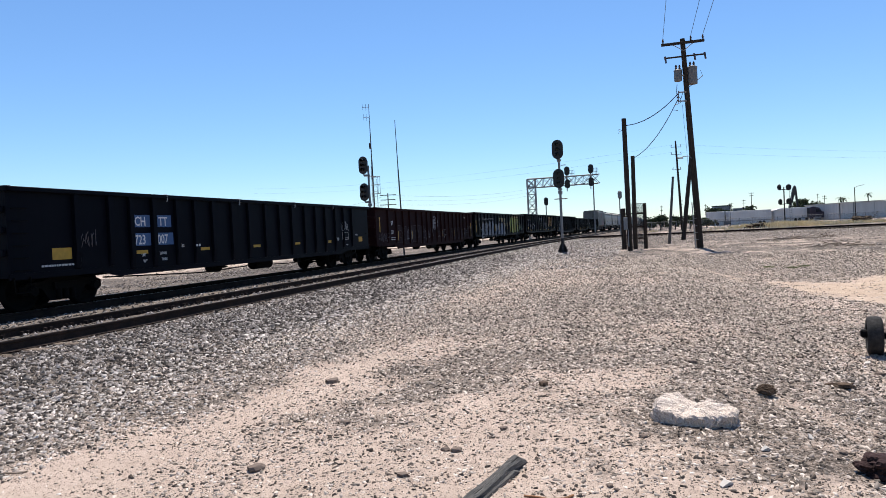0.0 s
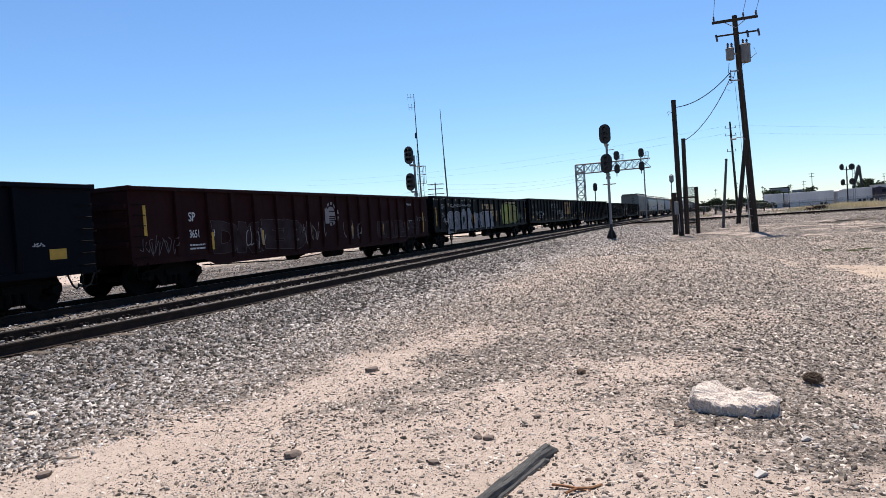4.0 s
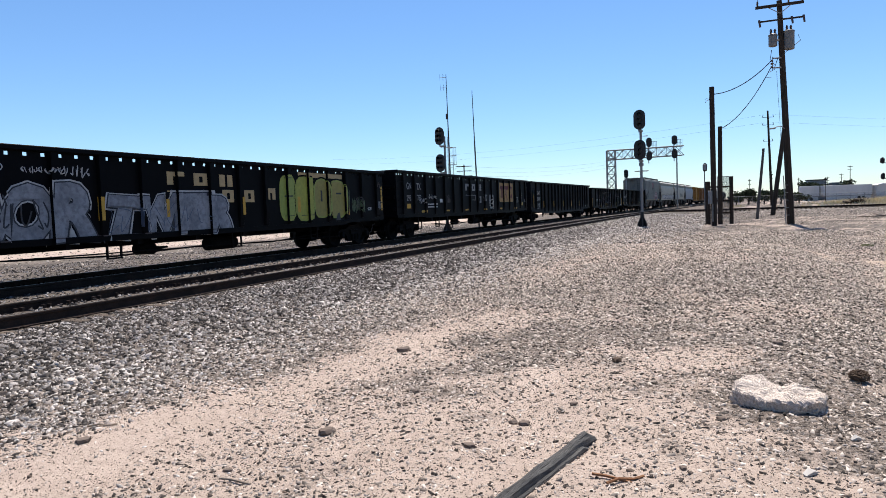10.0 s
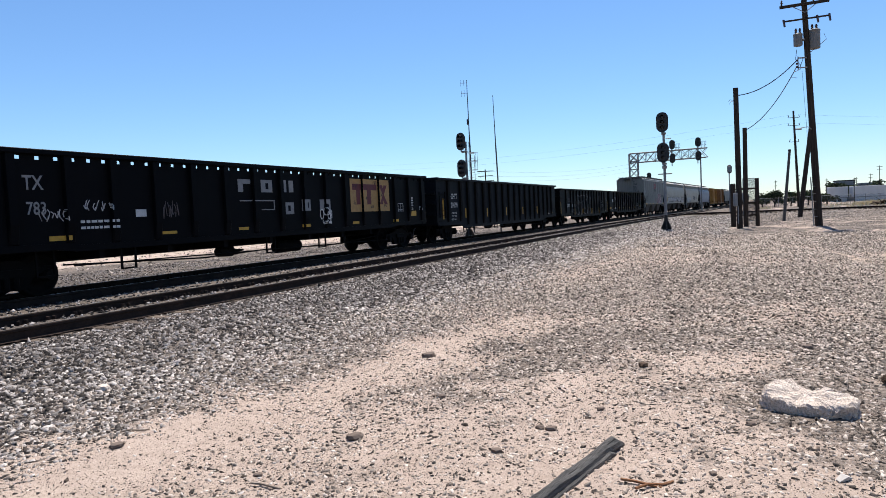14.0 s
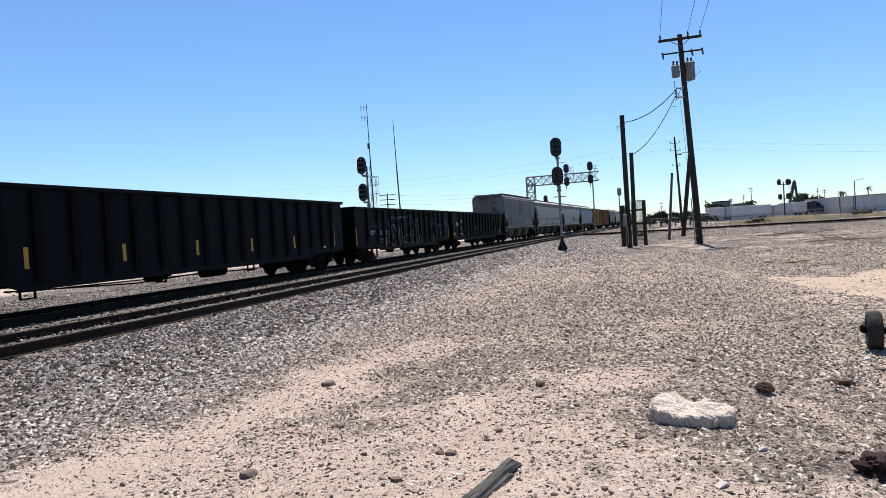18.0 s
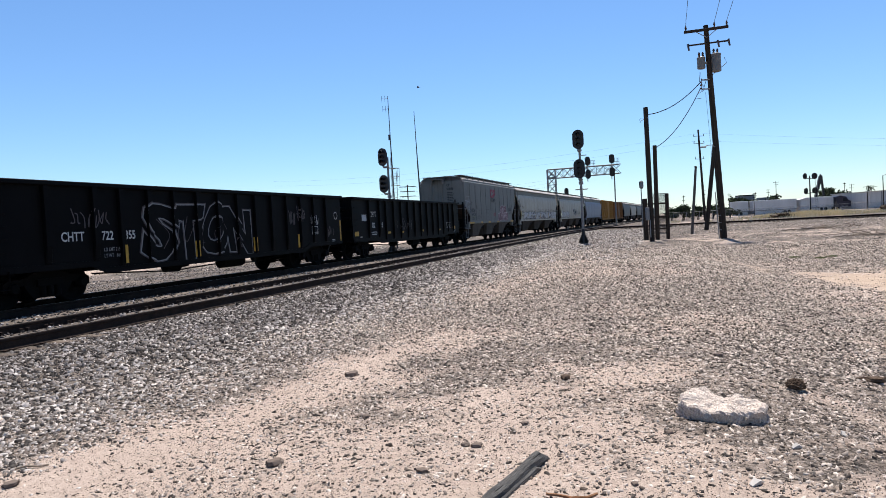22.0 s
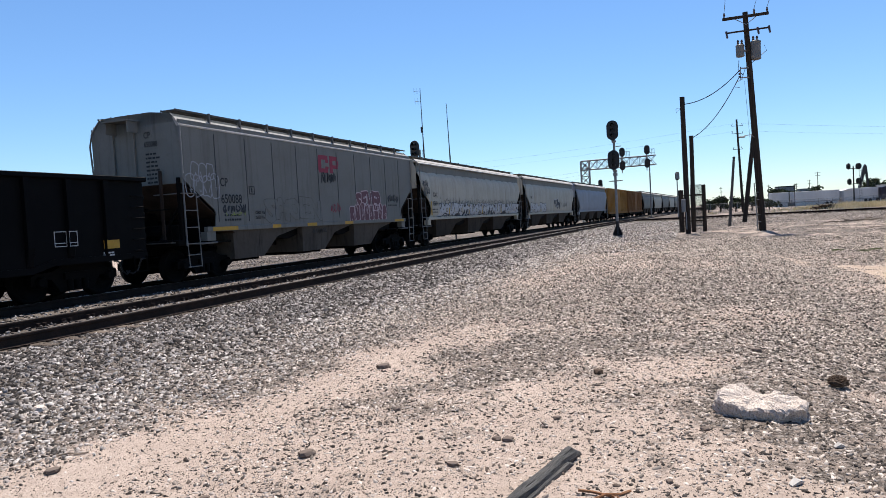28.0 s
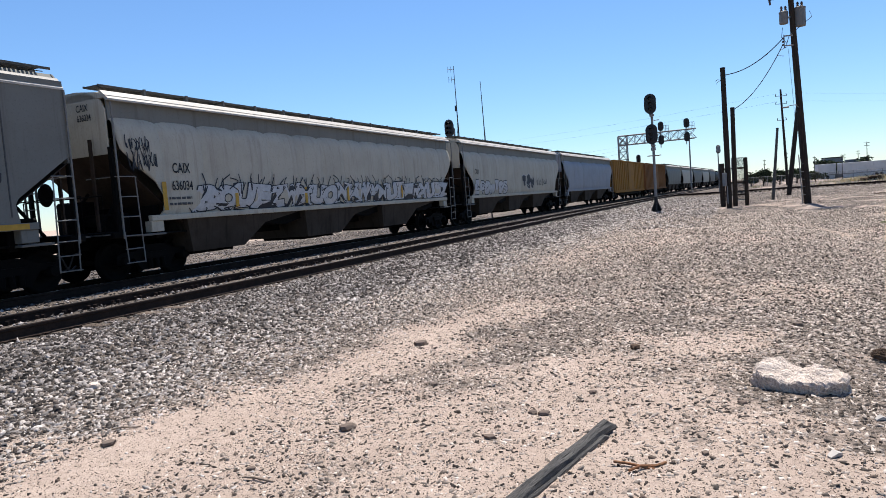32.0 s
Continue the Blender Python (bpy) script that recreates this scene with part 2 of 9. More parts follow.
        if profile[0][1] > 1e-4:
            faces.append(tuple(range(sides)))
        if profile[-1][1] > 1e-4:
            faces.append(tuple(range(len(pts) - 1, len(pts) - sides - 1, -1)))
        return self.add(pts, faces)

    def mesh(self, name, material, fair=False):
        me = bpy.data.meshes.new(name)
        me.from_pydata(self.v, [], self.f)
        b = bmesh.new()
        b.from_mesh(me)
        bmesh.ops.recalc_face_normals(b, faces=b.faces)
        b.to_mesh(me)
        b.free()
        me.materials.append(material)
        if fair:
            me.polygons.foreach_set("use_smooth", [True] * len(me.polygons))
        return me


def part(name, shape, material, parent=None, label="", m=None, fair=False):
    """One mesh object under a thing or a part. shape: a Shape or a ready mesh."""
    me = shape if isinstance(shape, bpy.types.Mesh) else shape.mesh(name, material, fair)
    ob = new(name, me)
    if parent is not None:
        ob.parent = parent
    if m is not None:
        ob.matrix_basis = m
    if label:
        tagged(ob, label)
    return ob


def thing(name, m, label, category, group=""):
    ob = new(name)
    ob.matrix_basis = m
    ob.empty_display_size = 0.3
    return tagged(ob, label, category, group)


def letters(text, size, squeeze=1.0, weight=0.022):
    """Flat letters as vertices and faces in x and z, from the origin, about size high."""
    cu = bpy.data.curves.new("letters", "FONT")
    cu.body, cu.size, cu.resolution_u, cu.offset = text, size / 0.72, 3, size * weight
    ob = bpy.data.objects.new("letters", cu)
    scene.collection.objects.link(ob)
    me = ob.to_mesh()
    verts = [(q.co.x * squeeze, q.co.y) for q in me.vertices]
    faces = [tuple(f.vertices) for f in me.polygons]
    ob.to_mesh_clear()
    bpy.data.objects.remove(ob)
    bpy.data.curves.remove(cu)
    return verts, faces

def ground_material():
    m, t, s = nodes_of("dry_ground")
    a = t.nodes.new("ShaderNodeAttribute")
    a.attribute_name = "dirt"
    co = t.nodes.new("ShaderNodeTexCoord")
    # bare dirt: pinkish tan with darker damp-looking blotches and fine grit
    dirt = mixed(t, ramp(t, grain(t, 0.9, 6, 0.7), 0.35, 0.7), (0.47, 0.373, 0.307), (0.38, 0.297, 0.241))
    dirt = mixed(t, ramp(t, grain(t, 75, 5, 0.75), 0.5, 0.72), dirt, (0.20, 0.155, 0.125))
    dirt = mixed(t, ramp(t, grain(t, 9, 5, 0.7), 0.48, 0.70), dirt, mixed(t, 0.5, dirt, (0.24, 0.185, 0.15)))
    sand = t.nodes.new("ShaderNodeAttribute")
    sand.attribute_name = "sand"
    dirt = mixed(t, sand.outputs["Fac"], dirt, mixed(t, ramp(t, grain(t, 1.4, 6, 0.7), 0.38, 0.68), (0.41, 0.315, 0.235), (0.31, 0.23, 0.172)))
    # gravel cells, their edges darkened as the shade in gaps between stones
    v = t.nodes.new("ShaderNodeTexVoronoi")
    v.inputs["Scale"].default_value = 42
    t.links.new(co.outputs["Object"], v.inputs["Vector"])
    bw = t.nodes.new("ShaderNodeSeparateColor")
    t.links.new(v.outputs["Color"], bw.inputs[0])
    stone = mixed(t, bw.outputs[0], (0.035, 0.030, 0.027), (0.30, 0.255, 0.22))
    stone = mixed(t, ramp(t, v.outputs["Distance"], 0.25, 0.6), stone, (0.03, 0.025, 0.022))
    stone = mixed(t, ramp(t, grain(t, 0.35, 5), 0.35, 0.7), stone, mixed(t, 0.45, stone, (0.36, 0.29, 0.24)))
    stone = mixed(t, ramp(t, grain(t, 2.2, 6, 0.75), 0.42, 0.66), stone, mixed(t, 0.6, stone, (0.10, 0.085, 0.072)))
    blend = t.nodes.new("ShaderNodeMath")
    blend.operation = "ADD"
    t.links.new(a.outputs["Fac"], blend.inputs[0])
    off = t.nodes.new("ShaderNodeMath")
    off.operation = "MULTIPLY_ADD"
    t.links.new(grain(t, 14, 5, 0.7), off.inputs[0])
    off.inputs[1].default_value, off.inputs[2].default_value = 0.9, -0.45
    t.links.new(off.outputs[0], blend.inputs[1])
    t.links.new(mixed(t, ramp(t, blend.outputs[0], 0.3, 0.62), stone, dirt), s.inputs["Base Color"])
    s.inputs["Roughness"].default_value, s.inputs["Specular IOR Level"].default_value = 0.95, 0.06
    h = t.nodes.new("ShaderNodeMath")
    h.operation = "SUBTRACT"
    t.links.new(grain(t, 45, 4, 0.7), h.inputs[0])
    t.links.new(grain(t, 140, 4, 0.8), h.inputs[1])
    bump(t, s, h.outputs[0], 0.6, 0.02)
    return m


def stones_material(name, dark, light, warm, bias=1.5):
    m, t, s = nodes_of(name)
    g = t.nodes.new("ShaderNodeNewGeometry")
    r = g.outputs["Random Per Island"]
    sq = t.nodes.new("ShaderNodeMath")
    sq.operation = "POWER"
    t.links.new(r, sq.inputs[0])
    split = isinstance(bias, tuple)
    sq.inputs[1].default_value = 1.0 if split else bias
    c = mixed(t, ramp(t, r, *bias) if split else sq.outputs[0], dark, light)
    w = t.nodes.new("ShaderNodeMath")
    w.operation = "MULTIPLY"
    t.links.new(r, w.inputs[0])
    w.inputs[1].default_value = 7.13
    f = t.nodes.new("ShaderNodeMath")
    f.operation = "FRACT"
    t.links.new(w.outputs[0], f.inputs[0])
    c = mixed(t, ramp(t, f.outputs[0], 0.65, 1.1), c, warm)
    n = grain(t, 60, 4)
    c = mixed(t, ramp(t, n, 0.4, 0.8), c, mixed(t, 0.5, c, (0.12, 0.11, 0.1)))
    t.links.new(c, s.inputs["Base Color"])
    s.inputs["Roughness"].default_value, s.inputs["Specular IOR Level"].default_value = 0.9, 0.06
    bump(t, s, n, 0.3, 0.01)
    return m


def car_paint(name, base, dusty, streak, rough=0.55):
    """Weathered paint on a rail car: dust low down in patches, rain streaks, scuffs."""
    m, t, s = nodes_of(name)
    c = mixed(t, ramp(t, grain(t, 0.7, 6, 0.7), 0.42, 0.72), base, dusty)
    c = mixed(t, ramp(t, grain(t, 1.6, 5, 0.7, (3.0, 3.0, 0.18)), 0.52, 0.78), c, streak)
    fine = grain(t, 22, 5, 0.7)
    c = mixed(t, ramp(t, fine, 0.55, 0.85), c, tuple(0.55 * q for q in base))
    t.links.new(c, s.inputs["Base Color"])
    s.inputs["Roughness"].default_value, s.inputs["Specular IOR Level"].default_value = rough, 0.05
    bump(t, s, grain(t, 1.1, 3, 0.5), 0.10, 0.06)
    return m


M_GROUND = ground_material()
M_BALLAST = stones_material("ballast_stone", (0.028, 0.024, 0.023), (0.56, 0.51, 0.475), (0.18, 0.142, 0.122), (0.32, 0.88))
M_BALLASTDARK = stones_material("dark_ballast_stone", (0.016, 0.014, 0.0138), (0.41, 0.372, 0.355), (0.085, 0.066, 0.058), (0.42, 0.98))
M_PEBBLE = stones_material("pebble_stone", (0.030, 0.025, 0.022), (0.57, 0.485, 0.42), (0.18, 0.135, 0.108), (0.26, 0.86))
# paler copy of the pebble stone, sunlight on far gravel put into it
M_FARSTONE = stones_material("sunlit_far_stone", (0.030, 0.025, 0.021), (0.62, 0.525, 0.445), (0.26, 0.20, 0.165), (0.22, 0.78))
M_DARKSTONE = stones_material("dark_stone", (0.035, 0.028, 0.024), (0.17, 0.13, 0.105), (0.11, 0.08, 0.065), 1.6)
M_GRIT = stones_material("fine_grit", (0.02, 0.015, 0.013), (0.50, 0.40, 0.33), (0.08, 0.055, 0.043), (0.5, 1.0))
# brown bay paint with the shade under the car put into it
M_BAY = car_paint("shaded_hopper_bay_paint", (0.055, 0.045, 0.037), (0.032, 0.026, 0.021), (0.015, 0.012, 0.010), 0.8)
M_RAIL = surface("rusty_rail", (0.024, 0.016, 0.013), (0.042, 0.026, 0.019), 0.85, 0.0, 3, 40, relief=0.2)
M_RAILTOP = surface("worn_rail_head", (0.11, 0.095, 0.085), (0.07, 0.055, 0.045), 0.5, 0.6, 4, 40, relief=0.05)
M_TIE = surface("weathered_tie_wood", (0.10, 0.075, 0.058), (0.17, 0.14, 0.115), 0.9, 0, 3, 30, stretch=(1, 8, 8), relief=0.5, loose=0.3)
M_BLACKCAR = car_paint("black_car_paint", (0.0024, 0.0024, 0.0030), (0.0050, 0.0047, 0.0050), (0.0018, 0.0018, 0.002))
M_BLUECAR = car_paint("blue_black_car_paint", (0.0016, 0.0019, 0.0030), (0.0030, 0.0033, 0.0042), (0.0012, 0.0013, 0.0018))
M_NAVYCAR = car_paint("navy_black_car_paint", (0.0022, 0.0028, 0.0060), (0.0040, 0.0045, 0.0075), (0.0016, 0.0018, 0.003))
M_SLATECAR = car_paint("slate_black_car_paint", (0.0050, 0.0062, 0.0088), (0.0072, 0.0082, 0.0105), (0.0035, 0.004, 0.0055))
M_MAROON = car_paint("maroon_car_paint", (0.019, 0.0055, 0.0055), (0.026, 0.012, 0.011), (0.011, 0.0045, 0.0045), 0.7)
M_GREYCAR = car_paint("grey_hopper_paint", (0.172, 0.173, 0.160), (0.148, 0.146, 0.131), (0.112, 0.107, 0.093))
M_PALECAR = car_paint("pale_hopper_paint", (0.43, 0.398, 0.328), (0.36, 0.328, 0.266), (0.27, 0.236, 0.19))
M_BLUEGREY = car_paint("blue_grey_hopper_paint", (0.26, 0.28, 0.315), (0.23, 0.24, 0.26), (0.19, 0.19, 0.20))
M_OCHRE = car_paint("ochre_boxcar_paint", (0.30, 0.15, 0.035), (0.24, 0.13, 0.05), (0.15, 0.075, 0.028), 0.7)
M_BROWNCAR = car_paint("brown_boxcar_paint", (0.21, 0.10, 0.038), (0.17, 0.09, 0.045), (0.10, 0.05, 0.028), 0.7)
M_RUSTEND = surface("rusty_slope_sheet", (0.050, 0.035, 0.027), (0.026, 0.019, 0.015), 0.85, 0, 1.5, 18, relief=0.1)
M_EDGE = surface("pale_roof_edge", (0.46, 0.425, 0.375), (0.35, 0.315, 0.27), 0.6, 0, 2, 20, stretch=(0.4, 1, 1), relief=0.05)
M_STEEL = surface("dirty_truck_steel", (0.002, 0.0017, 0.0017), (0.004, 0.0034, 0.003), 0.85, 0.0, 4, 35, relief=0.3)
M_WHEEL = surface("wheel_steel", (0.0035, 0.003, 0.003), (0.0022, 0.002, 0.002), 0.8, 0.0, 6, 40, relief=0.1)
M_GALV = surface("galvanised_steel", (0.23, 0.23, 0.23), (0.17, 0.17, 0.17), 0.6, 0.2, 3, 30, relief=0.05)
M_BLACKMETAL = surface("black_signal_paint", (0.005, 0.005, 0.0055), (0.009, 0.009, 0.0095), 0.55, 0, 5, 30, relief=0.05)
M_LENS = plain("dark_signal_lens", (0.003, 0.002, 0.002), 0.4)
M_POLE = surface("creosoted_pole_wood", (0.028, 0.022, 0.018), (0.055, 0.043, 0.034), 0.9, 0, 4, 30, stretch=(6, 6, 0.35), relief=0.4)
M_GREYWOOD = surface("grey_weathered_wood", (0.075, 0.072, 0.07), (0.125, 0.118, 0.11), 0.9, 0, 5, 40, stretch=(0.4, 6, 6), relief=0.6, third=(0.022, 0.021, 0.02))
M_TRANSF = surface("grey_transformer_paint", (0.15, 0.147, 0.14), (0.11, 0.107, 0.10), 0.5, 0, 4, 30, relief=0.04)
M_PORCELAIN = plain("brown_porcelain", (0.06, 0.03, 0.02), 0.25)
M_WIRE = plain("dark_cable", (0.02, 0.02, 0.022), 0.6)
M_WHITE = plain("white_paint", (0.66, 0.66, 0.64), 0.7)
M_LETTER = plain("white_stencil_paint", (0.50, 0.50, 0.49), 0.7)
M_BLACKLET = plain("black_stencil_paint", (0.010, 0.010, 0.011), 0.7)
M_YELLOW = plain("yellow_reflective_tape", (0.46, 0.26, 0.02), 0.6)
M_BLUEPATCH = plain("blue_patch_paint", (0.045, 0.10, 0.22), 0.7)
M_RED = plain("red_logo_paint", (0.24, 0.018, 0.042), 0.7)
M_ORANGE = plain("orange_placard_paint", (0.36, 0.21, 0.07), 0.7)
M_DKRED = plain("dark_red_paint", (0.11, 0.02, 0.022), 0.7)
M_GRAFW = surface("pale_spray_paint", (0.23, 0.243, 0.27), (0.11, 0.117, 0.14), 0.75, 0, 1.9, 9, relief=0.0, third=(0.075, 0.08, 0.10))
M_GRAFBLUE = plain("dull_blue_spray", (0.055, 0.075, 0.12), 0.65)
M_GRAFHERALD = plain("worn_white_herald_paint", (0.22, 0.20, 0.20), 0.75)
M_GRAFDULL = plain("faded_grey_spray", (0.075, 0.060, 0.060), 0.75)
M_GRAFD = plain("dark_spray_paint", (0.015, 0.016, 0.022), 0.65)
M_GRAFFADE = surface("worn_mauve_grey_spray", (0.040, 0.027, 0.028), (0.020, 0.008, 0.008), 0.85, 0, 1.3, 9, (0.36, 0.62), 0.0)
M_GRAFLINE = plain("thin_white_spray", (0.38, 0.38, 0.38), 0.7)
M_GRAFG = plain("yellow_green_spray", (0.30, 0.31, 0.045), 0.65)
M_GRAFG2 = plain("green_spray", (0.24, 0.29, 0.055), 0.65)
M_GRAFOLIVE = plain("olive_spray", (0.25, 0.215, 0.05), 0.65)
M_GRAFPALEGREEN = plain("pale_green_thin_spray", (0.085, 0.125, 0.065), 0.7)
M_WORNLET = plain("worn_white_stencil_paint", (0.21, 0.21, 0.21), 0.75)
M_TAN = plain("tan_logo_paint", (0.40, 0.29, 0.14), 0.7)

# ---- ground ----
def build_ground():
    front = np.radians(np.linspace(-62, 62, 460))
    back = np.radians(np.linspace(62, 298, 80))[1:-1]
    ang = np.concatenate([front, back])
    rad = np.concatenate([[0.002, 0.6, 1.2, 1.8, 2.3], 2.6 * 1.0165 ** np.arange(0, 215), 2.6 * 1.0165 ** 214 * 1.12 ** np.arange(1, 38)])
    a, r = np.meshgrid(ang, rad)
    x, y = r * np.sin(a), r * np.cos(a)
    z = ground_z(x, y)
    z = np.where(r > 400, -0.3 + 0 * z, z)
    n, k = len(ang), len(rad)
    verts = np.stack([x, y, z], -1).reshape(-1, 3)
    i = np.arange(k - 1)[:, None] * n + np.arange(n)[None]
    j = np.arange(k - 1)[:, None] * n + (np.arange(n)[None] + 1) % n
    quads = np.stack([i, i + n, j + n, j], -1).reshape(-1, 4)
    me = bpy.data.meshes.new("ground")
    me.vertices.add(len(verts))
    me.vertices.foreach_set("co", verts.ravel())
    me.loops.add(quads.size)
    me.loops.foreach_set("vertex_index", quads.ravel())
    me.polygons.add(len(quads))
    me.polygons.foreach_set("loop_start", np.arange(0, quads.size, 4))
    me.update(calc_edges=True)
    at = me.attributes.new("dirt", "FLOAT", "POINT")
    along_s, across = along(verts[:, 0], verts[:, 1])
    at.data.foreach_set("value", np.clip(dirt_share(verts[:, 0], verts[:, 1]) + 0.34 * smooth(6.6, 4.6, across) * (0.45 + 0.55 * smooth(34, 22, along_s)), 0, 1))
    me.attributes.new("sand", "FLOAT", "POINT").data.foreach_set("value", sand_share(verts[:, 0], verts[:, 1]))
    me.polygons.foreach_set("use_smooth", [True] * len(quads))
    me.materials.append(M_GROUND)
    return tagged(new("ground", me), "dry gravelly ground with bare tan dirt patches", "ground", kind="structure")


def stone_shapes(count, seed):
    """Irregular angular stones of about unit size: vertices (count, 12, 3) and the faces of one."""
    g = (1 + 5 ** 0.5) / 2
    base = np.array([(-1, g, 0), (1, g, 0), (-1, -g, 0), (1, -g, 0), (0, -1, g), (0, 1, g), (0, -1, -g), (0, 1, -g), (g, 0, -1), (g, 0, 1), (-g, 0, -1), (-g, 0, 1)]) / 1.9
    faces = np.array([(0, 11, 5), (0, 5, 1), (0, 1, 7), (0, 7, 10), (0, 10, 11), (1, 5, 9), (5, 11, 4), (11, 10, 2), (10, 7, 6), (7, 1, 8),
                      (3, 9, 4), (3, 4, 2), (3, 2, 6), (3, 6, 8), (3, 8, 9), (4, 9, 5), (2, 4, 11), (6, 2, 10), (8, 6, 7), (9, 8, 1)])
    rs = np.random.RandomState(seed)
    out = []
    for _ in range(count):
        q = base * rs.uniform(0.72, 1.22, (12, 1))
        q = q * rs.uniform((0.8, 0.6, 0.42), (1.25, 0.95, 0.75))
        w = rs.uniform(0, 6.283)
        c, s = math.cos(w), math.sin(w)
        out.append(q @ np.array([(c, -s, 0), (s, c, 0), (0, 0, 1)]))
    return np.array(out), faces


def chip_shapes(count, seed):
    """Flat broken shards of stone with sloping flanks: vertices (count, 8, 3) and the faces of one, open below."""
    rs = np.random.RandomState(seed)
    faces = np.array([(0, 1, 2), (0, 2, 3), (4, 5, 1), (4, 1, 0), (5, 6, 2), (5, 2, 1), (6, 7, 3), (6, 3, 2), (7, 4, 0), (7, 0, 3)])
    out = []
    for _ in range(count):
        ang = np.array([0.4, 2.0, 3.5, 5.1]) + rs.uniform(-0.5, 0.5, 4)
        r = rs.uniform(0.62, 1.15, 4)
        lean = rs.uniform(-0.16, 0.16, 2)
        inner = r * rs.uniform(0.74, 0.98, 4)
        top = np.stack([inner * np.cos(ang) + lean[0], inner * np.sin(ang) + lean[1], rs.uniform(0.10, 0.58, 4)], -1)
        low = np.stack([r * np.cos(ang), r * np.sin(ang), np.full(4, -0.45)], -1)
        out.append(np.concatenate([top, low]) * rs.uniform((1.0, 0.55, 0.75), (1.8, 1.0, 1.6)))
    return np.array(out), faces


def lump_shapes(count, seed):
    """Angular broken lumps of stone: vertices (count, 6, 3) and the faces of one."""
    base = np.array([(1, 0, 0), (0, 1, 0), (-1, 0, 0), (0, -1, 0), (0, 0, 1), (0, 0, -1)], float)
    faces = np.array([(0, 1, 4), (1, 2, 4), (2, 3, 4), (3, 0, 4), (1, 0, 5), (2, 1, 5), (3, 2, 5), (0, 3, 5)])
    rs = np.random.RandomState(seed)
    return np.array([(base + rs.uniform(-0.32, 0.32, (6, 3))) * rs.uniform((0.9, 0.5, 0.40), (1.5, 0.95, 0.90)) for _ in range(count)]), faces


def flake_shapes(count, seed):
    """Tiny four-faced flakes: vertices (count, 4, 3) and the faces of one."""
    base = np.array([(1, 0, -0.2), (-0.6, 0.7, -0.2), (-0.6, -0.7, -0.2), (0, 0, 0.7)], float)
    rs = np.random.RandomState(seed)
    return np.array([(base + rs.uniform(-0.3, 0.3, (4, 3))) * rs.uniform((0.9, 0.7, 0.45), (1.7, 1.1, 1.0)) for _ in range(count)]), np.array([(0, 1, 3), (1, 2, 3), (2, 0, 3), (0, 2, 1)])


def scatter(name, places, sizes, seed, material, sink=0.25, label="", z=None, chips="stone", flat=1.0):
    """Many stones joined into one mesh, half sunk in the ground."""
    shapes, faces = {"stone": stone_shapes, "flake": flake_shapes, "plate": chip_shapes, "lump": lump_shapes}[chips](32, seed)
    corners = shapes.shape[1]
    rs = np.random.RandomState(seed + 1)
    k = len(places)
    v = shapes[rs.randint(0, 32, k)] * sizes[:, None, None] * np.array((1, 1, flat))
    w = rs.uniform(0, 6.283, k)
    c, s = np.cos(w)[:, None], np.sin(w)[:, None]
    tilt = rs.normal(0, 0.32, (k, 2))
    px, py, pz = v[..., 0], v[..., 1], v[..., 2]
    pz = pz + px * tilt[:, :1] + py * tilt[:, 1:]
    h = ground_z(places[:, 0], places[:, 1]) if z is None else z
    out = np.stack([px * c - py * s + places[:, :1], px * s + py * c + places[:, 1:2], pz + (h + sizes * ((0.5 - sink) * 0.6 if chips != "plate" else 0.10 - 0.2 * sink))[:, None]], -1).reshape(-1, 3)
    tri = (np.arange(k)[:, None, None] * corners + faces[None]).reshape(-1, 3)
    me = bpy.data.meshes.new(name)
    me.vertices.add(len(out))
    me.vertices.foreach_set("co", out.ravel())
    me.loops.add(tri.size)
    me.loops.foreach_set("vertex_index", tri.ravel())
    me.polygons.add(len(tri))
    me.polygons.foreach_set("loop_start", np.arange(0, tri.size, 3))
    me.update(calc_edges=True)
    me.materials.append(material)
    return tagged(new(name, me), label, "gravel", kind="stuff")


def field(count, s0, s1, p0, p1, rs, power=1.0):
    s = s0 + (s1 - s0) * rs.rand(count) ** power
    p = rs.uniform(p0, p1, count)
    q = p - bend(s)
    return np.stack([s * U.x + q * N.x, s * U.y + q * N.y], -1), s, p


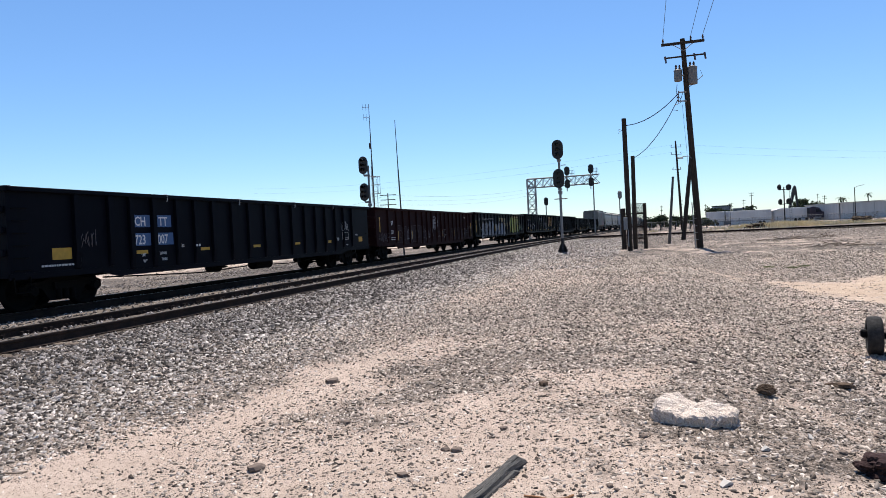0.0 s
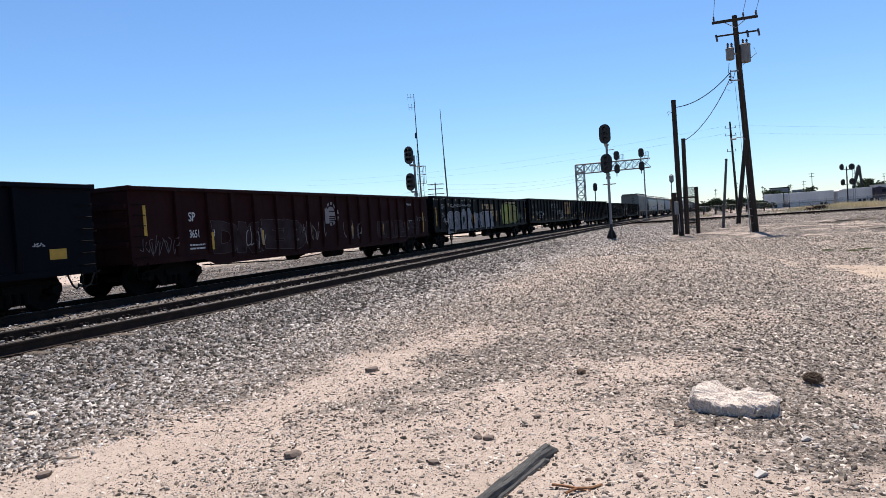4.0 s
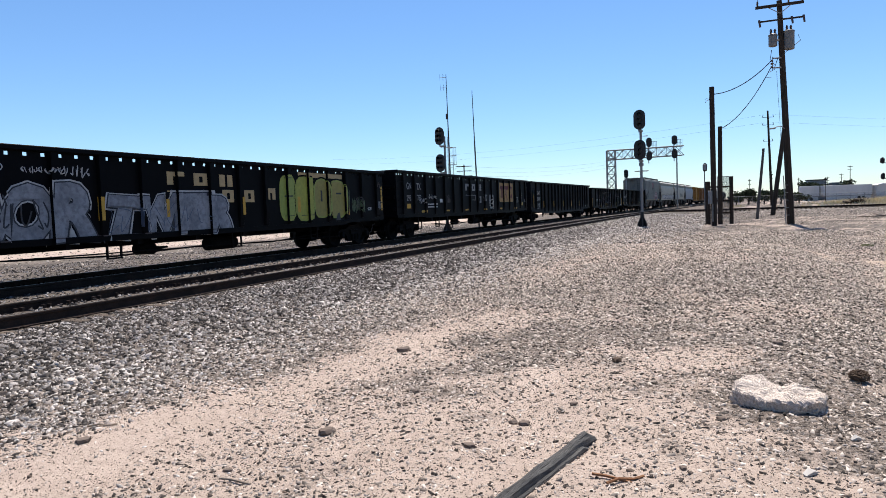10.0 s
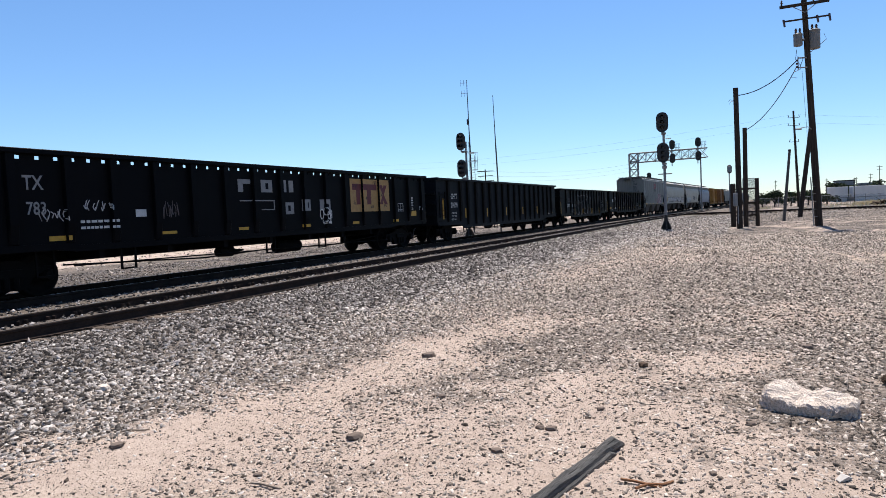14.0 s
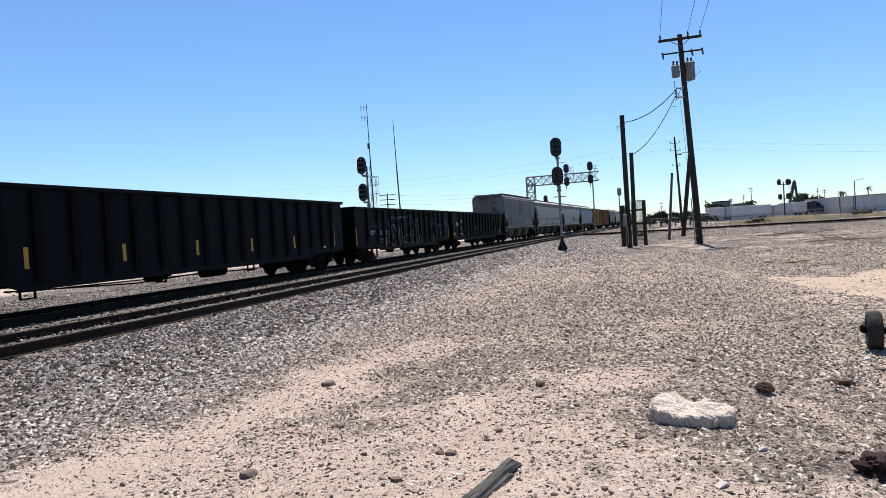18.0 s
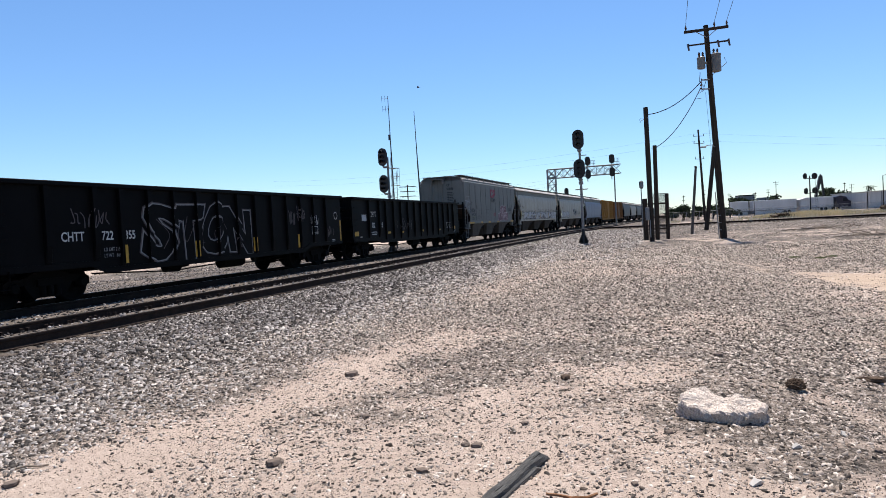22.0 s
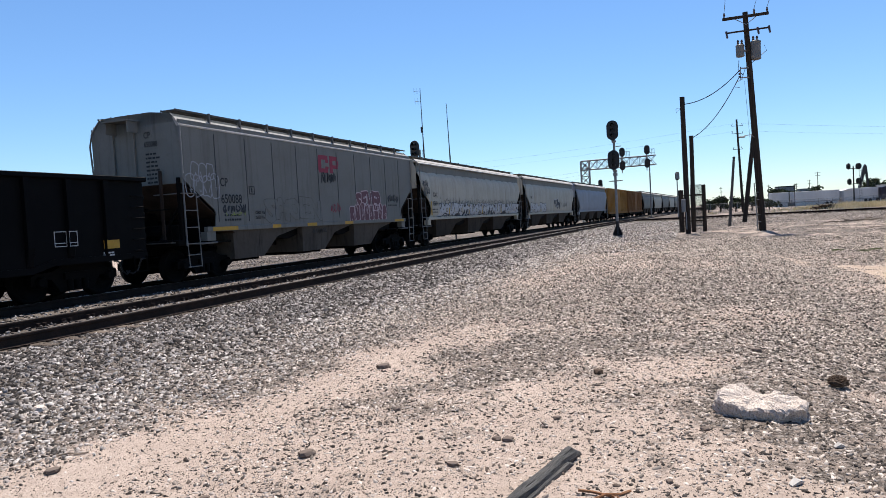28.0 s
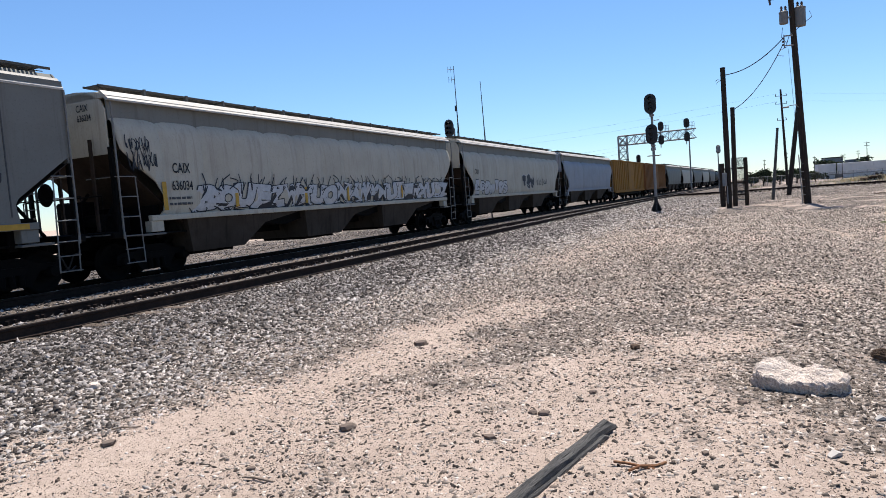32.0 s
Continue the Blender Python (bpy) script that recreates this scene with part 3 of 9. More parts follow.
def build_gravel():
    rs = np.random.RandomState(11)
    # coarse ballast beside and between the tracks
    pl, s, p = field(135000, 1.5, 40, 2.4, 9.3, rs, 1.55)
    keep = rs.rand(len(pl)) < smooth(1.2, 2.8, s) * (0.10 + 0.90 * smooth(3.6, 5.6, p)) * (1 - 0.92 * dirt_share(pl[:, 0], pl[:, 1]))
    pl, p, s = pl[keep], p[keep], s[keep]
    sizes = (0.0105 + 0.0235 * rs.rand(len(pl)) ** 1.6) * (0.55 + 0.45 * smooth(3.6, 6.0, p)) * (1 + 0.035 * np.maximum(s - 7, 0))
    # the share of darker stones grows towards the rails
    dark_pick = rs.rand(len(pl)) < 0.85 * smooth(5.4, 7.6, p)
    scatter("ballast_shoulder", pl[~dark_pick], sizes[~dark_pick], 21, M_BALLAST, 0.1, "coarse grey crushed ballast beside the rails", chips="plate")
    scatter("grimy_ballast", pl[dark_pick], sizes[dark_pick] * 1.12, 22, M_BALLASTDARK, 0.0, "coarse darker ballast beside the rails", chips="plate")
    pl, s, p = field(16000, 26, 80, 1.5, 9.6, rs, 1.0)
    scatter("far_ballast", pl, rs.uniform(0.030, 0.060, len(pl)), 35, M_BALLAST, 0.2, "coarse grey ballast beside the far rails", chips="plate")
    pl, s, p = field(40000, 0, 60, 9.6, 27.0, rs, 1.2)
    keep = ~((np.abs(p - NEAR_TRACK) > 0.66) & (np.abs(p - NEAR_TRACK) < 0.86)) & ~((np.abs(p - TRAIN_TRACK) > 0.66) & (np.abs(p - TRAIN_TRACK) < 0.86))
    pl, s, p = pl[keep], s[keep], p[keep]
    scatter("track_ballast", pl, rs.uniform(0.024, 0.046, len(pl)), 23, M_BALLASTDARK, 0.2, "coarse grey ballast between and behind the tracks", chips="lump")
    pl, s, p = field(9000, 0, 70, 25.0, 60.0, rs, 1.0)
    scatter("verge_gravel", pl, rs.uniform(0.03, 0.075, len(pl)), 37, M_PEBBLE, 0.3, "scattered stones on the dirt beyond the train", chips="plate")
    # finer chips over the open ground, and some larger stones among them
    pl, s, p = field(150000, 1.5, 11, -3.6, 6.2, rs, 1.35)
    d = dirt_share(pl[:, 0], pl[:, 1])
    clump = 0.45 + 1.1 * wave(pl[:, 0] + 5, pl[:, 1] + 2, 0.35) * wave(pl[:, 0], pl[:, 1] + 8, 0.9) * 1.6
    keep = rs.rand(len(pl)) < np.clip((1.16 - 1.12 * d) * (1 - d + d * clump), 0.10, 1) * smooth(1.2, 2.8, s) * smooth(11, 9.0, s)
    pl, s, d = pl[keep], s[keep], d[keep]
    sizes = (0.0046 + 0.0165 * rs.rand(len(pl)) ** 3.0) * (1 + 0.07 * np.maximum(s - 5, 0)) * (1.10 - 0.22 * d)
    scatter("gravel", pl, sizes, 25, M_PEBBLE, 0.15, "loose brown and grey chips of gravel over tan dirt", chips="plate", flat=0.62)
    pl, s, p = field(250000, 8.6, 34, -9.5, 6.2, rs, 1.3)
    d = dirt_share(pl[:, 0], pl[:, 1])
    keep = rs.rand(len(pl)) < np.clip(1.02 - 0.86 * d, 0.14, 1) * smooth(8.4, 10.5, s) * (1 - 0.9 * smooth(0.15, 0.7, sand_share(pl[:, 0], pl[:, 1])))
    pl, s = pl[keep], s[keep]
    scatter("far_gravel", pl, (0.012 + 0.018 * rs.rand(len(pl)) ** 1.6) * (1 + 0.020 * (s - 9)), 29, M_FARSTONE, 0.25, "coarse brown and grey gravel on the far ground", chips="flake")
    pl, s, p = field(36000, 30, 84, -46, 5, rs, 1.2)
    keep = rs.rand(len(pl)) < 1 - 0.9 * sand_share(pl[:, 0], pl[:, 1])
    pl, s = pl[keep], s[keep]
    scatter("crossing_gravel", pl, rs.uniform(0.018, 0.045, len(pl)) * (0.8 + 0.008 * s), 33, M_FARSTONE, 0.3, "coarse grey gravel before the crossing track", chips="flake")
    pl, s, p = field(100000, 2.0, 11, -3.5, 5.2, rs, 1.6)
    scatter("grit", pl, rs.uniform(0.0025, 0.0065, len(pl)) * (1 + 0.05 * np.maximum(s - 4, 0)), 31, M_GRIT, 0.1, "fine dark grit scattered over tan dirt", chips="flake")
    pl, s, p = field(8000, 1.5, 30, -6.5, 5.6, rs, 1.6)
    d = dirt_share(pl[:, 0], pl[:, 1])
    keep = rs.rand(len(pl)) < np.clip(1.0 - d, 0.35, 1)
    pl, s = pl[keep], s[keep]
    scatter("coarse_gravel", pl, (0.006 + 0.016 * rs.rand(len(pl)) ** 4) * (1 + 0.03 * np.maximum(s - 6, 0)), 27, M_DARKSTONE, 0.2, "scattered dark brown stones on the dirt", chips="plate")


# ---- tracks ----
RAIL_PROFILE = [(-0.070, -0.180), (0.070, -0.180), (0.070, -0.170), (0.012, -0.152), (0.009, -0.055), (0.036, -0.042), (0.036, -0.010), (0.027, 0.0), (-0.027, 0.0), (-0.036, -0.010), (-0.036, -0.042), (-0.009, -0.055), (-0.012, -0.152), (-0.070, -0.170)]


def sweep(points, profile):
    """A profile (across, up) carried along points; returns a Shape."""
    sh = Shape()
    n = len(profile)
    verts = []
    for i, q in enumerate(points):
        d = (points[min(i + 1, len(points) - 1)] - points[max(i - 1, 0)]).normalized()
        side = Vector((d.y, -d.x, 0))
        verts += [q + side * a + Vector((0, 0, b)) for a, b in profile]
    faces = [tuple(range(n - 1, -1, -1)), tuple(range(len(verts) - n, len(verts)))]
    for i in range(len(points) - 1):
        for k in range(n):
            j = (k + 1) % n
            faces.append((i * n + k, i * n + j, (i + 1) * n + j, (i + 1) * n + k))
    return sh.add(verts, faces)


TIE_MESH = Shape().block(-1.29, 1.29, -0.115, 0.115, -0.36, -0.185, 0.012).mesh("tie", M_TIE)


def build_track(name, centre_points, label, ties):
    """centre_points: places along the middle; ties: how many of its sleepers are pieces of their own."""
    root = thing(name, Matrix(), label, "railway track")
    tagged(root, kind="structure")
    for sign in (-1, 1):
        pts = []
        for i, q in enumerate(centre_points):
            d = (centre_points[min(i + 1, len(centre_points) - 1)] - centre_points[max(i - 1, 0)]).normalized()
            pts.append(q + Vector((d.y, -d.x, 0)) * sign * GAUGE / 2)
        rail = part("rail", sweep(pts, RAIL_PROFILE), M_RAIL, root)
        part("running_surface", sweep(pts, [(-0.030, 0.0), (0.030, 0.0), (0.030, 0.003), (-0.030, 0.003)]), M_RAILTOP, rail, "polished steel running surface")
    # sleepers with plates and spikes
    total = sum((centre_points[i + 1] - centre_points[i]).length for i in range(len(centre_points) - 1))
    clips, rest, run, i, k = Shape(), Shape(), 0.2, 0, 0
    left = 0.0
    rnd = random.Random(len(name))
    while i < len(centre_points) - 1 and k < 300:
        seg = centre_points[i + 1] - centre_points[i]
        if left > seg.length:
            left -= seg.length
            i += 1
            continue
        q = centre_points[i] + seg.normalized() * left
        heading = math.degrees(math.atan2(seg.y, seg.x)) - 90
        m = pose(q.x, q.y, q.z + rnd.uniform(-0.012, 0.008), 0, 0, heading + rnd.uniform(-1.5, 1.5))
        if k < ties:
            part("tie", TIE_MESH, M_TIE, root, m=m)
        side = Vector((seg.y, -seg.x, 0)).normalized()
        fwd = seg.normalized()
        for sg in (-1, 1):
            c = q + side * sg * GAUGE / 2
            for o in (-0.10, 0.10):
                for w in (-0.07, 0.06):
                    e = c + side * o + fwd * (w + rnd.uniform(-.015, .015))
                    clips.box(e.x - 0.028, e.x + 0.028, e.y - 0.028, e.y + 0.028, e.z - 0.19, e.z - (0.085 if o * sg < 0 else 0.168))
        left += 0.5
        k += 1
    tagged(part("spikes", clips, M_RAIL, root), kind="stuff")
    return root


def build_tracks():
    for nm, c, lab in (("near_track", NEAR_TRACK, "rusty empty railway track on grey ballast"), ("train_track", TRAIN_TRACK, "railway track carrying the freight train")):
        build_track(nm, [spot(s, c) for s in (-60, -20, 0, 20, 40, 47, 54, 61, 68, 75, 110, 160, 240, 420)], lab, 0)
        root = bpy.data.objects[nm]
        rnd = random.Random(3)
        for k in range(150):
            s = -12 + 0.52 * k
            q = spot(s, c)
            part("tie", TIE_MESH, M_TIE, root, m=pose(q.x, q.y, rnd.uniform(-0.012, 0.006), 0, 0, 90 - math.degrees(PHI) - 90 + rnd.uniform(-1.2, 1.2)))
    pts = [Vector((15.8 + 1.0 * d, 89.4 - 0.37 * d, 0)) for d in (0, 12, 25, 40, 60, 90, 140)]
    build_track("crossing_track", pts, "dark railway track crossing beyond the poles", 110)


# ---- motion of the train ----
ROLL = (-0.4616, 76.0346, 0.9024, 2.1499, -0.8895, -1.4274, 0.7233)


def gone(t):
    """Metres that the train has rolled towards the eye, counted from about 16 s."""
    v = (t - 16) / 16
    return sum(c * v ** k for k, c in enumerate(ROLL))


def car_pose(middle, half, t):
    s = middle - gone(t)
    a, b = spot(s - half, TRAIN_TRACK), spot(s + half, TRAIN_TRACK)
    m = (a + b) / 2
    return pose(m.x, m.y, 0, 0, 0, math.degrees(math.atan2(b.y - a.y, b.x - a.x)))


build_ground()
build_gravel()
build_tracks()

# ---- rail cars: x runs from the end that comes first to the other, -y is the side towards the eye ----
CARS = []          # thing, middle along the train, half the distance of the trucks
WHEELSETS = []     # part, its place in the car


def wheel_mesh(r):
    sh = Shape()
    for sg in (-1, 1):
        y = sg * 0.715
        sh.lathe([(-0.07, r * 0.30), (-0.07, r * 0.34), (-0.02, r * 0.40), (-0.015, r * 0.80), (-0.065, r * 0.84), (-0.065, r), (0.055, r + 0.003), (0.065, r + 0.028), (0.075, r + 0.02), (0.075, r * 0.84), (0.02, r * 0.78), (0.025, r * 0.40), (0.07, r * 0.34), (0.07, r * 0.1)] if sg < 0 else
                 [(-0.07, r * 0.1), (-0.07, r * 0.34), (-0.025, r * 0.40), (-0.02, r * 0.78), (-0.075, r * 0.84), (-0.075, r + 0.02), (-0.065, r + 0.028), (-0.055, r + 0.003), (0.065, r), (0.065, r * 0.84), (0.015, r * 0.80), (0.02, r * 0.40), (0.07, r * 0.34), (0.07, r * 0.30)], (0, y, 0), "y", 28)
    sh.rod((0, -1.05, 0), (0, 1.05, 0), 0.075, sides=10)
    return sh.mesh("wheelset", M_WHEEL, True)


WHEEL_R = 0.455
WHEELSET = wheel_mesh(WHEEL_R)


def side_frame_mesh():
    """A cast truck side frame: an arch with two windows, journal boxes and a nest of springs."""
    sh = Shape()
    outer = [(-1.12, 0.40), (-1.12, 0.58), (-1.0, 0.64), (-0.62, 0.66), (-0.30, 0.80), (0.30, 0.80), (0.62, 0.66), (1.0, 0.64), (1.12, 0.58), (1.12, 0.40), (0.98, 0.36), (0.80, 0.50), (0.64, 0.50), (0.42, 0.20), (-0.42, 0.20), (-0.64, 0.50), (-0.80, 0.50), (-0.98, 0.36)]
    for a, b in zip(range(0, 9), range(17, 8, -1)):
        quad = [outer[a], outer[a + 1], outer[b - 1], outer[b]]
        sh.slab(quad, "y", -0.07, 0.07)
    for x in (-0.9, 0.9):
        sh.lathe([(-0.16, 0.001), (-0.16, 0.10), (-0.11, 0.13), (0.08, 0.14)], (x, 0, 0.455), "y", 14)
    for x in (-0.2, 0, 0.2):
        sh.rod((x, -0.09, 0.24), (x, -0.09, 0.46), 0.07, sides=10)
    sh.box(-0.34, 0.34, -0.14, 0.10, 0.46, 0.62)
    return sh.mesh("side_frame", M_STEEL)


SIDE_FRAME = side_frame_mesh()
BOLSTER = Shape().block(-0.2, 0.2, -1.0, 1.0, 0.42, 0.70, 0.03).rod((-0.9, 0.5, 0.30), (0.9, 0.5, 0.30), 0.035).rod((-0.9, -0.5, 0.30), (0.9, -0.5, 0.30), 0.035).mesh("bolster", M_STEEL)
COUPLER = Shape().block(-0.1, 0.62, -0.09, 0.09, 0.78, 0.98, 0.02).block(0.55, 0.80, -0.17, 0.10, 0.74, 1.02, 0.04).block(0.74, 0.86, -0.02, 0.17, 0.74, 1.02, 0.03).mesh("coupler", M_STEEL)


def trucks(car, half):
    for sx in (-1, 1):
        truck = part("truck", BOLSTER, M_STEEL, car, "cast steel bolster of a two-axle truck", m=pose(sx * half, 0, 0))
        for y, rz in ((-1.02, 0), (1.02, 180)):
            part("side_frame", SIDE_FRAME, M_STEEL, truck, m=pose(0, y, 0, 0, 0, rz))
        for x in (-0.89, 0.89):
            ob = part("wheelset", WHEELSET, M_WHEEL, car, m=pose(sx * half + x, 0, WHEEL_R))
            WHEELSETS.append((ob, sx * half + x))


def ends(car, length, hose=True):
    for sx in (-1, 1):
        m = pose(sx * (length / 2 - 0.12), 0, 0, 0, 0, 0 if sx > 0 else 180)
        part("coupler", COUPLER, M_STEEL, car, m=m)
        w = sx * (length / 2)
        sh = Shape().pipe([(w, -0.35, 0.75), (w + sx * 0.15, -0.35, 0.72), (w + sx * 0.28, -0.34, 0.45), (w + sx * 0.42, -0.3, 0.36), (w + sx * 0.58, -0.25, 0.45)], 0.024)
        part("air_hose", sh, M_WIRE, car)


def ladder(car, x, y, z0, z1, width=0.42, rungs=5, across="x", material=None, posts=True):
    sh = Shape()
    ends_ = [(x - width / 2, y), (x + width / 2, y)] if across == "x" else [(x, y - width / 2), (x, y + width / 2)]
    if posts:
        for a, b in ends_:
            sh.box(a - 0.02, a + 0.02, b - 0.02, b + 0.02, z0, z1)
    for k in range(rungs):
        z = z0 + (z1 - z0) * (k + 0.5) / rungs
        sh.rod((*ends_[0], z), (*ends_[1], z), 0.013, sides=6)
    return part("ladder", sh, material or M_STEEL, car)


class Side:
    """The visible side of a car: paint laid on it follows its posts."""

    def __init__(self, car, face, posts=(), post_half=0.09, post_face=None, curve=None):
        self.car, self.face, self.posts, self.half, self.post_face, self.curve = car, face, sorted(posts), post_half, post_face, curve

    def y(self, x, z=2.0):
        if self.curve:
            return self.curve(x, z) - 0.006
        if self.post_face is not None:
            for q in self.posts:
                if abs(x - q) < self.half:
                    return self.post_face - 0.006
        return self.face - 0.006

    def cuts(self, x0, x1):
        """Stretches of one depth between x0 and x1."""
        edges = [x0, x1]
        for q in self.posts:
            edges += [e for e in (q - self.half, q + self.half) if x0 < e < x1]
        edges.sort()
        return [(a, b) for a, b in zip(edges, edges[1:]) if b - a > 1e-4]

    def patch(self, name, material, x0, x1, z0, z1, label="", lift=0.0, thick=0.003):
        sh = Shape()
        for a, b in (self.cuts(x0, x1) if self.post_face is not None else [(x0, x1)]):
            y = self.y((a + b) / 2, (z0 + z1) / 2) - lift
            sh.box(a, b, y, y + thick, z0, z1)
        return part(name, sh, material, self.car, label)

    def text(self, words, x, z, size, material, squeeze=0.8, label="", lift=0.004):
        v, f = letters(words, size, squeeze)
        sh = Shape()
        mid = x + max(a for a, b in v) / 2
        sh.add([(x + a, (self.y(x + a, z + b) if self.curve else self.y(mid, z)) - lift, z + b) for a, b in v], f)
        return part("lettering", sh, material, self.car, label or "stencilled lettering")

    def bars(self, x, z, w, lines, height, material, seed, gap=1.6, lift=0.003):
        """Small print as plain bars."""
        rnd = random.Random(seed)
        sh = Shape()
        for k in range(lines):
            a = x
            while a < x + w:
                b = min(a + rnd.uniform(0.5, 1.6) * height * 1.6, x + w)
                y = self.y((a + b) / 2, z) - lift
                sh.box(a, b, y, y + 0.002, z - k * height * gap, z - k * height * gap + height)
                a = b + height * rnd.uniform(0.3, 0.7)
        return tagged(part("small_print", sh, material, self.car, "small stencilled print"), kind="stuff")

    def polygon(self, sh, pts, lift):
        """A filled outline, cut at the posts so that it follows them."""
        x0, x1 = min(q[0] for q in pts), max(q[0] for q in pts)
        for a, b in (self.cuts(x0, x1) if self.post_face is not None else [(x0, x1)]):
            q = pts
            for edge, sg in ((a, 1), (b, -1)):
                out = []
                for i in range(len(q)):
                    u, w = q[i], q[(i + 1) % len(q)]
                    iu, iw = (u[0] - edge) * sg >= 0, (w[0] - edge) * sg >= 0
                    if iu:
                        out.append(u)
                    if iu != iw:
                        f = (edge - u[0]) / (w[0] - u[0])
                        out.append((edge, u[1] + f * (w[1] - u[1])))
                q = out
                if len(q) < 3:
                    break
            if len(q) >= 3:
                yy = self.y((a + b) / 2)
                sh.add([(c, (self.y(c, d) if self.curve else yy) - lift, d) for c, d in q], [tuple(range(len(q)))])

    def stroke(self, sh, pts, width, lift, closed=False):
        """A painted line through points."""
        fine = []
        m = len(pts)
        for i in range(m if closed else m - 1):
            p0, p1, p2, p3 = (pts[(i + k) % m] if closed else pts[min(max(i + k, 0), m - 1)] for k in (-1, 0, 1, 2))
            for k in range(6):
                t = k / 6
                fine.append(tuple(0.5 * (2 * p1[c] + (p2[c] - p0[c]) * t + (2 * p0[c] - 5 * p1[c] + 4 * p2[c] - p3[c]) * t * t + (3 * p1[c] - p0[c] - 3 * p2[c] + p3[c]) * t ** 3) for c in (0, 1)))
        fine.append(pts[0] if closed else pts[-1])
        verts, faces = [], []
        for i, (a, b) in enumerate(fine):
            u, w = fine[max(i - 1, 0)], fine[min(i + 1, len(fine) - 1)]
            dx, dz = w[0] - u[0], w[1] - u[1]
            ln = math.hypot(dx, dz) or 1
            nx, nz = -dz / ln * width / 2, dx / ln * width / 2
            for sg in (-1, 1):
                c, d = a + sg * nx, b + sg * nz
                verts.append((c, self.y(c, d) - lift, d))
            if i and abs(self.y(a) - self.y(u[0])) < 0.01 or (i and self.curve):
                faces.append((2 * i - 2, 2 * i - 1, 2 * i + 1, 2 * i))
        sh.add(verts, faces)

    def bubble(self, cx, cz, w, h, rnd, k=10, rough=0.13):
        pts = []
        for i in range(k):
            a = 2 * math.pi * i / k
            ca, sa = math.cos(a), math.sin(a)
            e = 0.62
            x = math.copysign(abs(ca) ** e, ca)
            z = math.copysign(abs(sa) ** e, sa)
            pts.append((cx + x * w / 2 * (1 + rnd.uniform(-rough, rough)), cz + z * h / 2 * (1 + rnd.uniform(-rough, rough))))
        return pts

    def graffiti(self, x0, x1, z0, z1, count, seed, fill, line, width=0.05, inner=2, lean=0.0, label=""):
        """A painted piece: overlapping swollen letter forms with outlines and inner strokes. No readable word."""
        rnd = random.Random(seed)
        step = (x1 - x0) / count
        for k in range(count):
            cx = x0 + step * (k + 0.5)
            h = (z1 - z0) * rnd.uniform(0.82, 1.0)
            cz = (z0 + z1) / 2 + rnd.uniform(-0.05, 0.05) * (z1 - z0)
            pts = self.bubble(cx, cz, step * rnd.uniform(1.0, 1.18), h, rnd, 12)
            pts = [(a + lean * (b - cz), b) for a, b in pts]
            lift = 0.0005 * k
            fills, lines = Shape(), Shape()
            if fill:
                dense = []
                for i in range(len(pts)):
                    u, w = pts[i], pts[(i + 1) % len(pts)]
                    dense += [u, ((u[0] + w[0]) / 2, (u[1] + w[1]) / 2)]
                self.polygon(fills, dense, 0.001 + lift)
            self.stroke(lines, pts, width, 0.003 + lift, True)
            for _ in range(inner):
                a = (cx + rnd.uniform(-0.3, 0.3) * step, cz + rnd.uniform(-0.38, 0.1) * h)
                q = [a]
                for _ in range(3):
                    a = (a[0] + rnd.uniform(-0.22, 0.22) * step, min(max(a[1] + rnd.uniform(-0.2, 0.34) * h, z0), z1))
                    q.append(a)
                self.stroke(lines, q, width * rnd.uniform(0.6, 1.1), 0.004 + lift)
            if fill:
                part("graffiti_fill", fills, fill, self.car, label or "sprayed graffiti letter forms")
            part("graffiti_outline", lines, line, self.car, "sprayed graffiti outlines")

    def wild(self, x0, x1, z0, z1, count, seed, fill, line, halo=None, thick=0.42, rim=0.05, lean=0.0, overlap=1.12, label=""):
        """A painted piece: fat angular letter-like strokes with a dark rim and a pale one round it. No readable word."""
        rnd = random.Random(seed)
        bones = ([[(0.5, 1), (0.05, 0.8), (0, 0.2), (0.45, 0), (0.95, 0.15), (1, 0.8), (0.5, 1)]],
                 [[(0.05, 0), (0.1, 0.5), (0, 1)], [(0, 0.95), (0.9, 0.95), (0.95, 0.6), (0.2, 0.5)], [(0.3, 0.5), (1.0, 0.0)]],
                 [[(-0.05, 0.95), (0.5, 1.0), (1.05, 0.92)], [(0.55, 0.95), (0.5, 0.5), (0.4, 0)]],
                 [[(0.0, 1), (0.05, 0.4), (0.1, 0)], [(0.05, 0.5), (0.5, 0.6), (0.9, 0.5)], [(0.95, 1), (0.9, 0.4), (1, 0)]],
                 [[(0.95, 0.9), (0.3, 1), (0.05, 0.7), (0.6, 0.5), (0.95, 0.25), (0.5, 0), (0.0, 0.1)]],
                 [[(0.0, 0.9), (0.15, 0.1), (0.45, 0.0)], [(0.45, 0.8), (0.5, 0.1), (0.85, 0.0)], [(0.95, 1.0), (0.9, 0.4), (0.85, 0)]],
                 [[(0.1, 0), (0.05, 1)], [(0.05, 0.98), (0.95, 1.0)], [(0.1, 0.5), (0.8, 0.52)], [(0.1, 0.03), (1.0, 0.0)]])
        step = (x1 - x0) / count
        last = -1
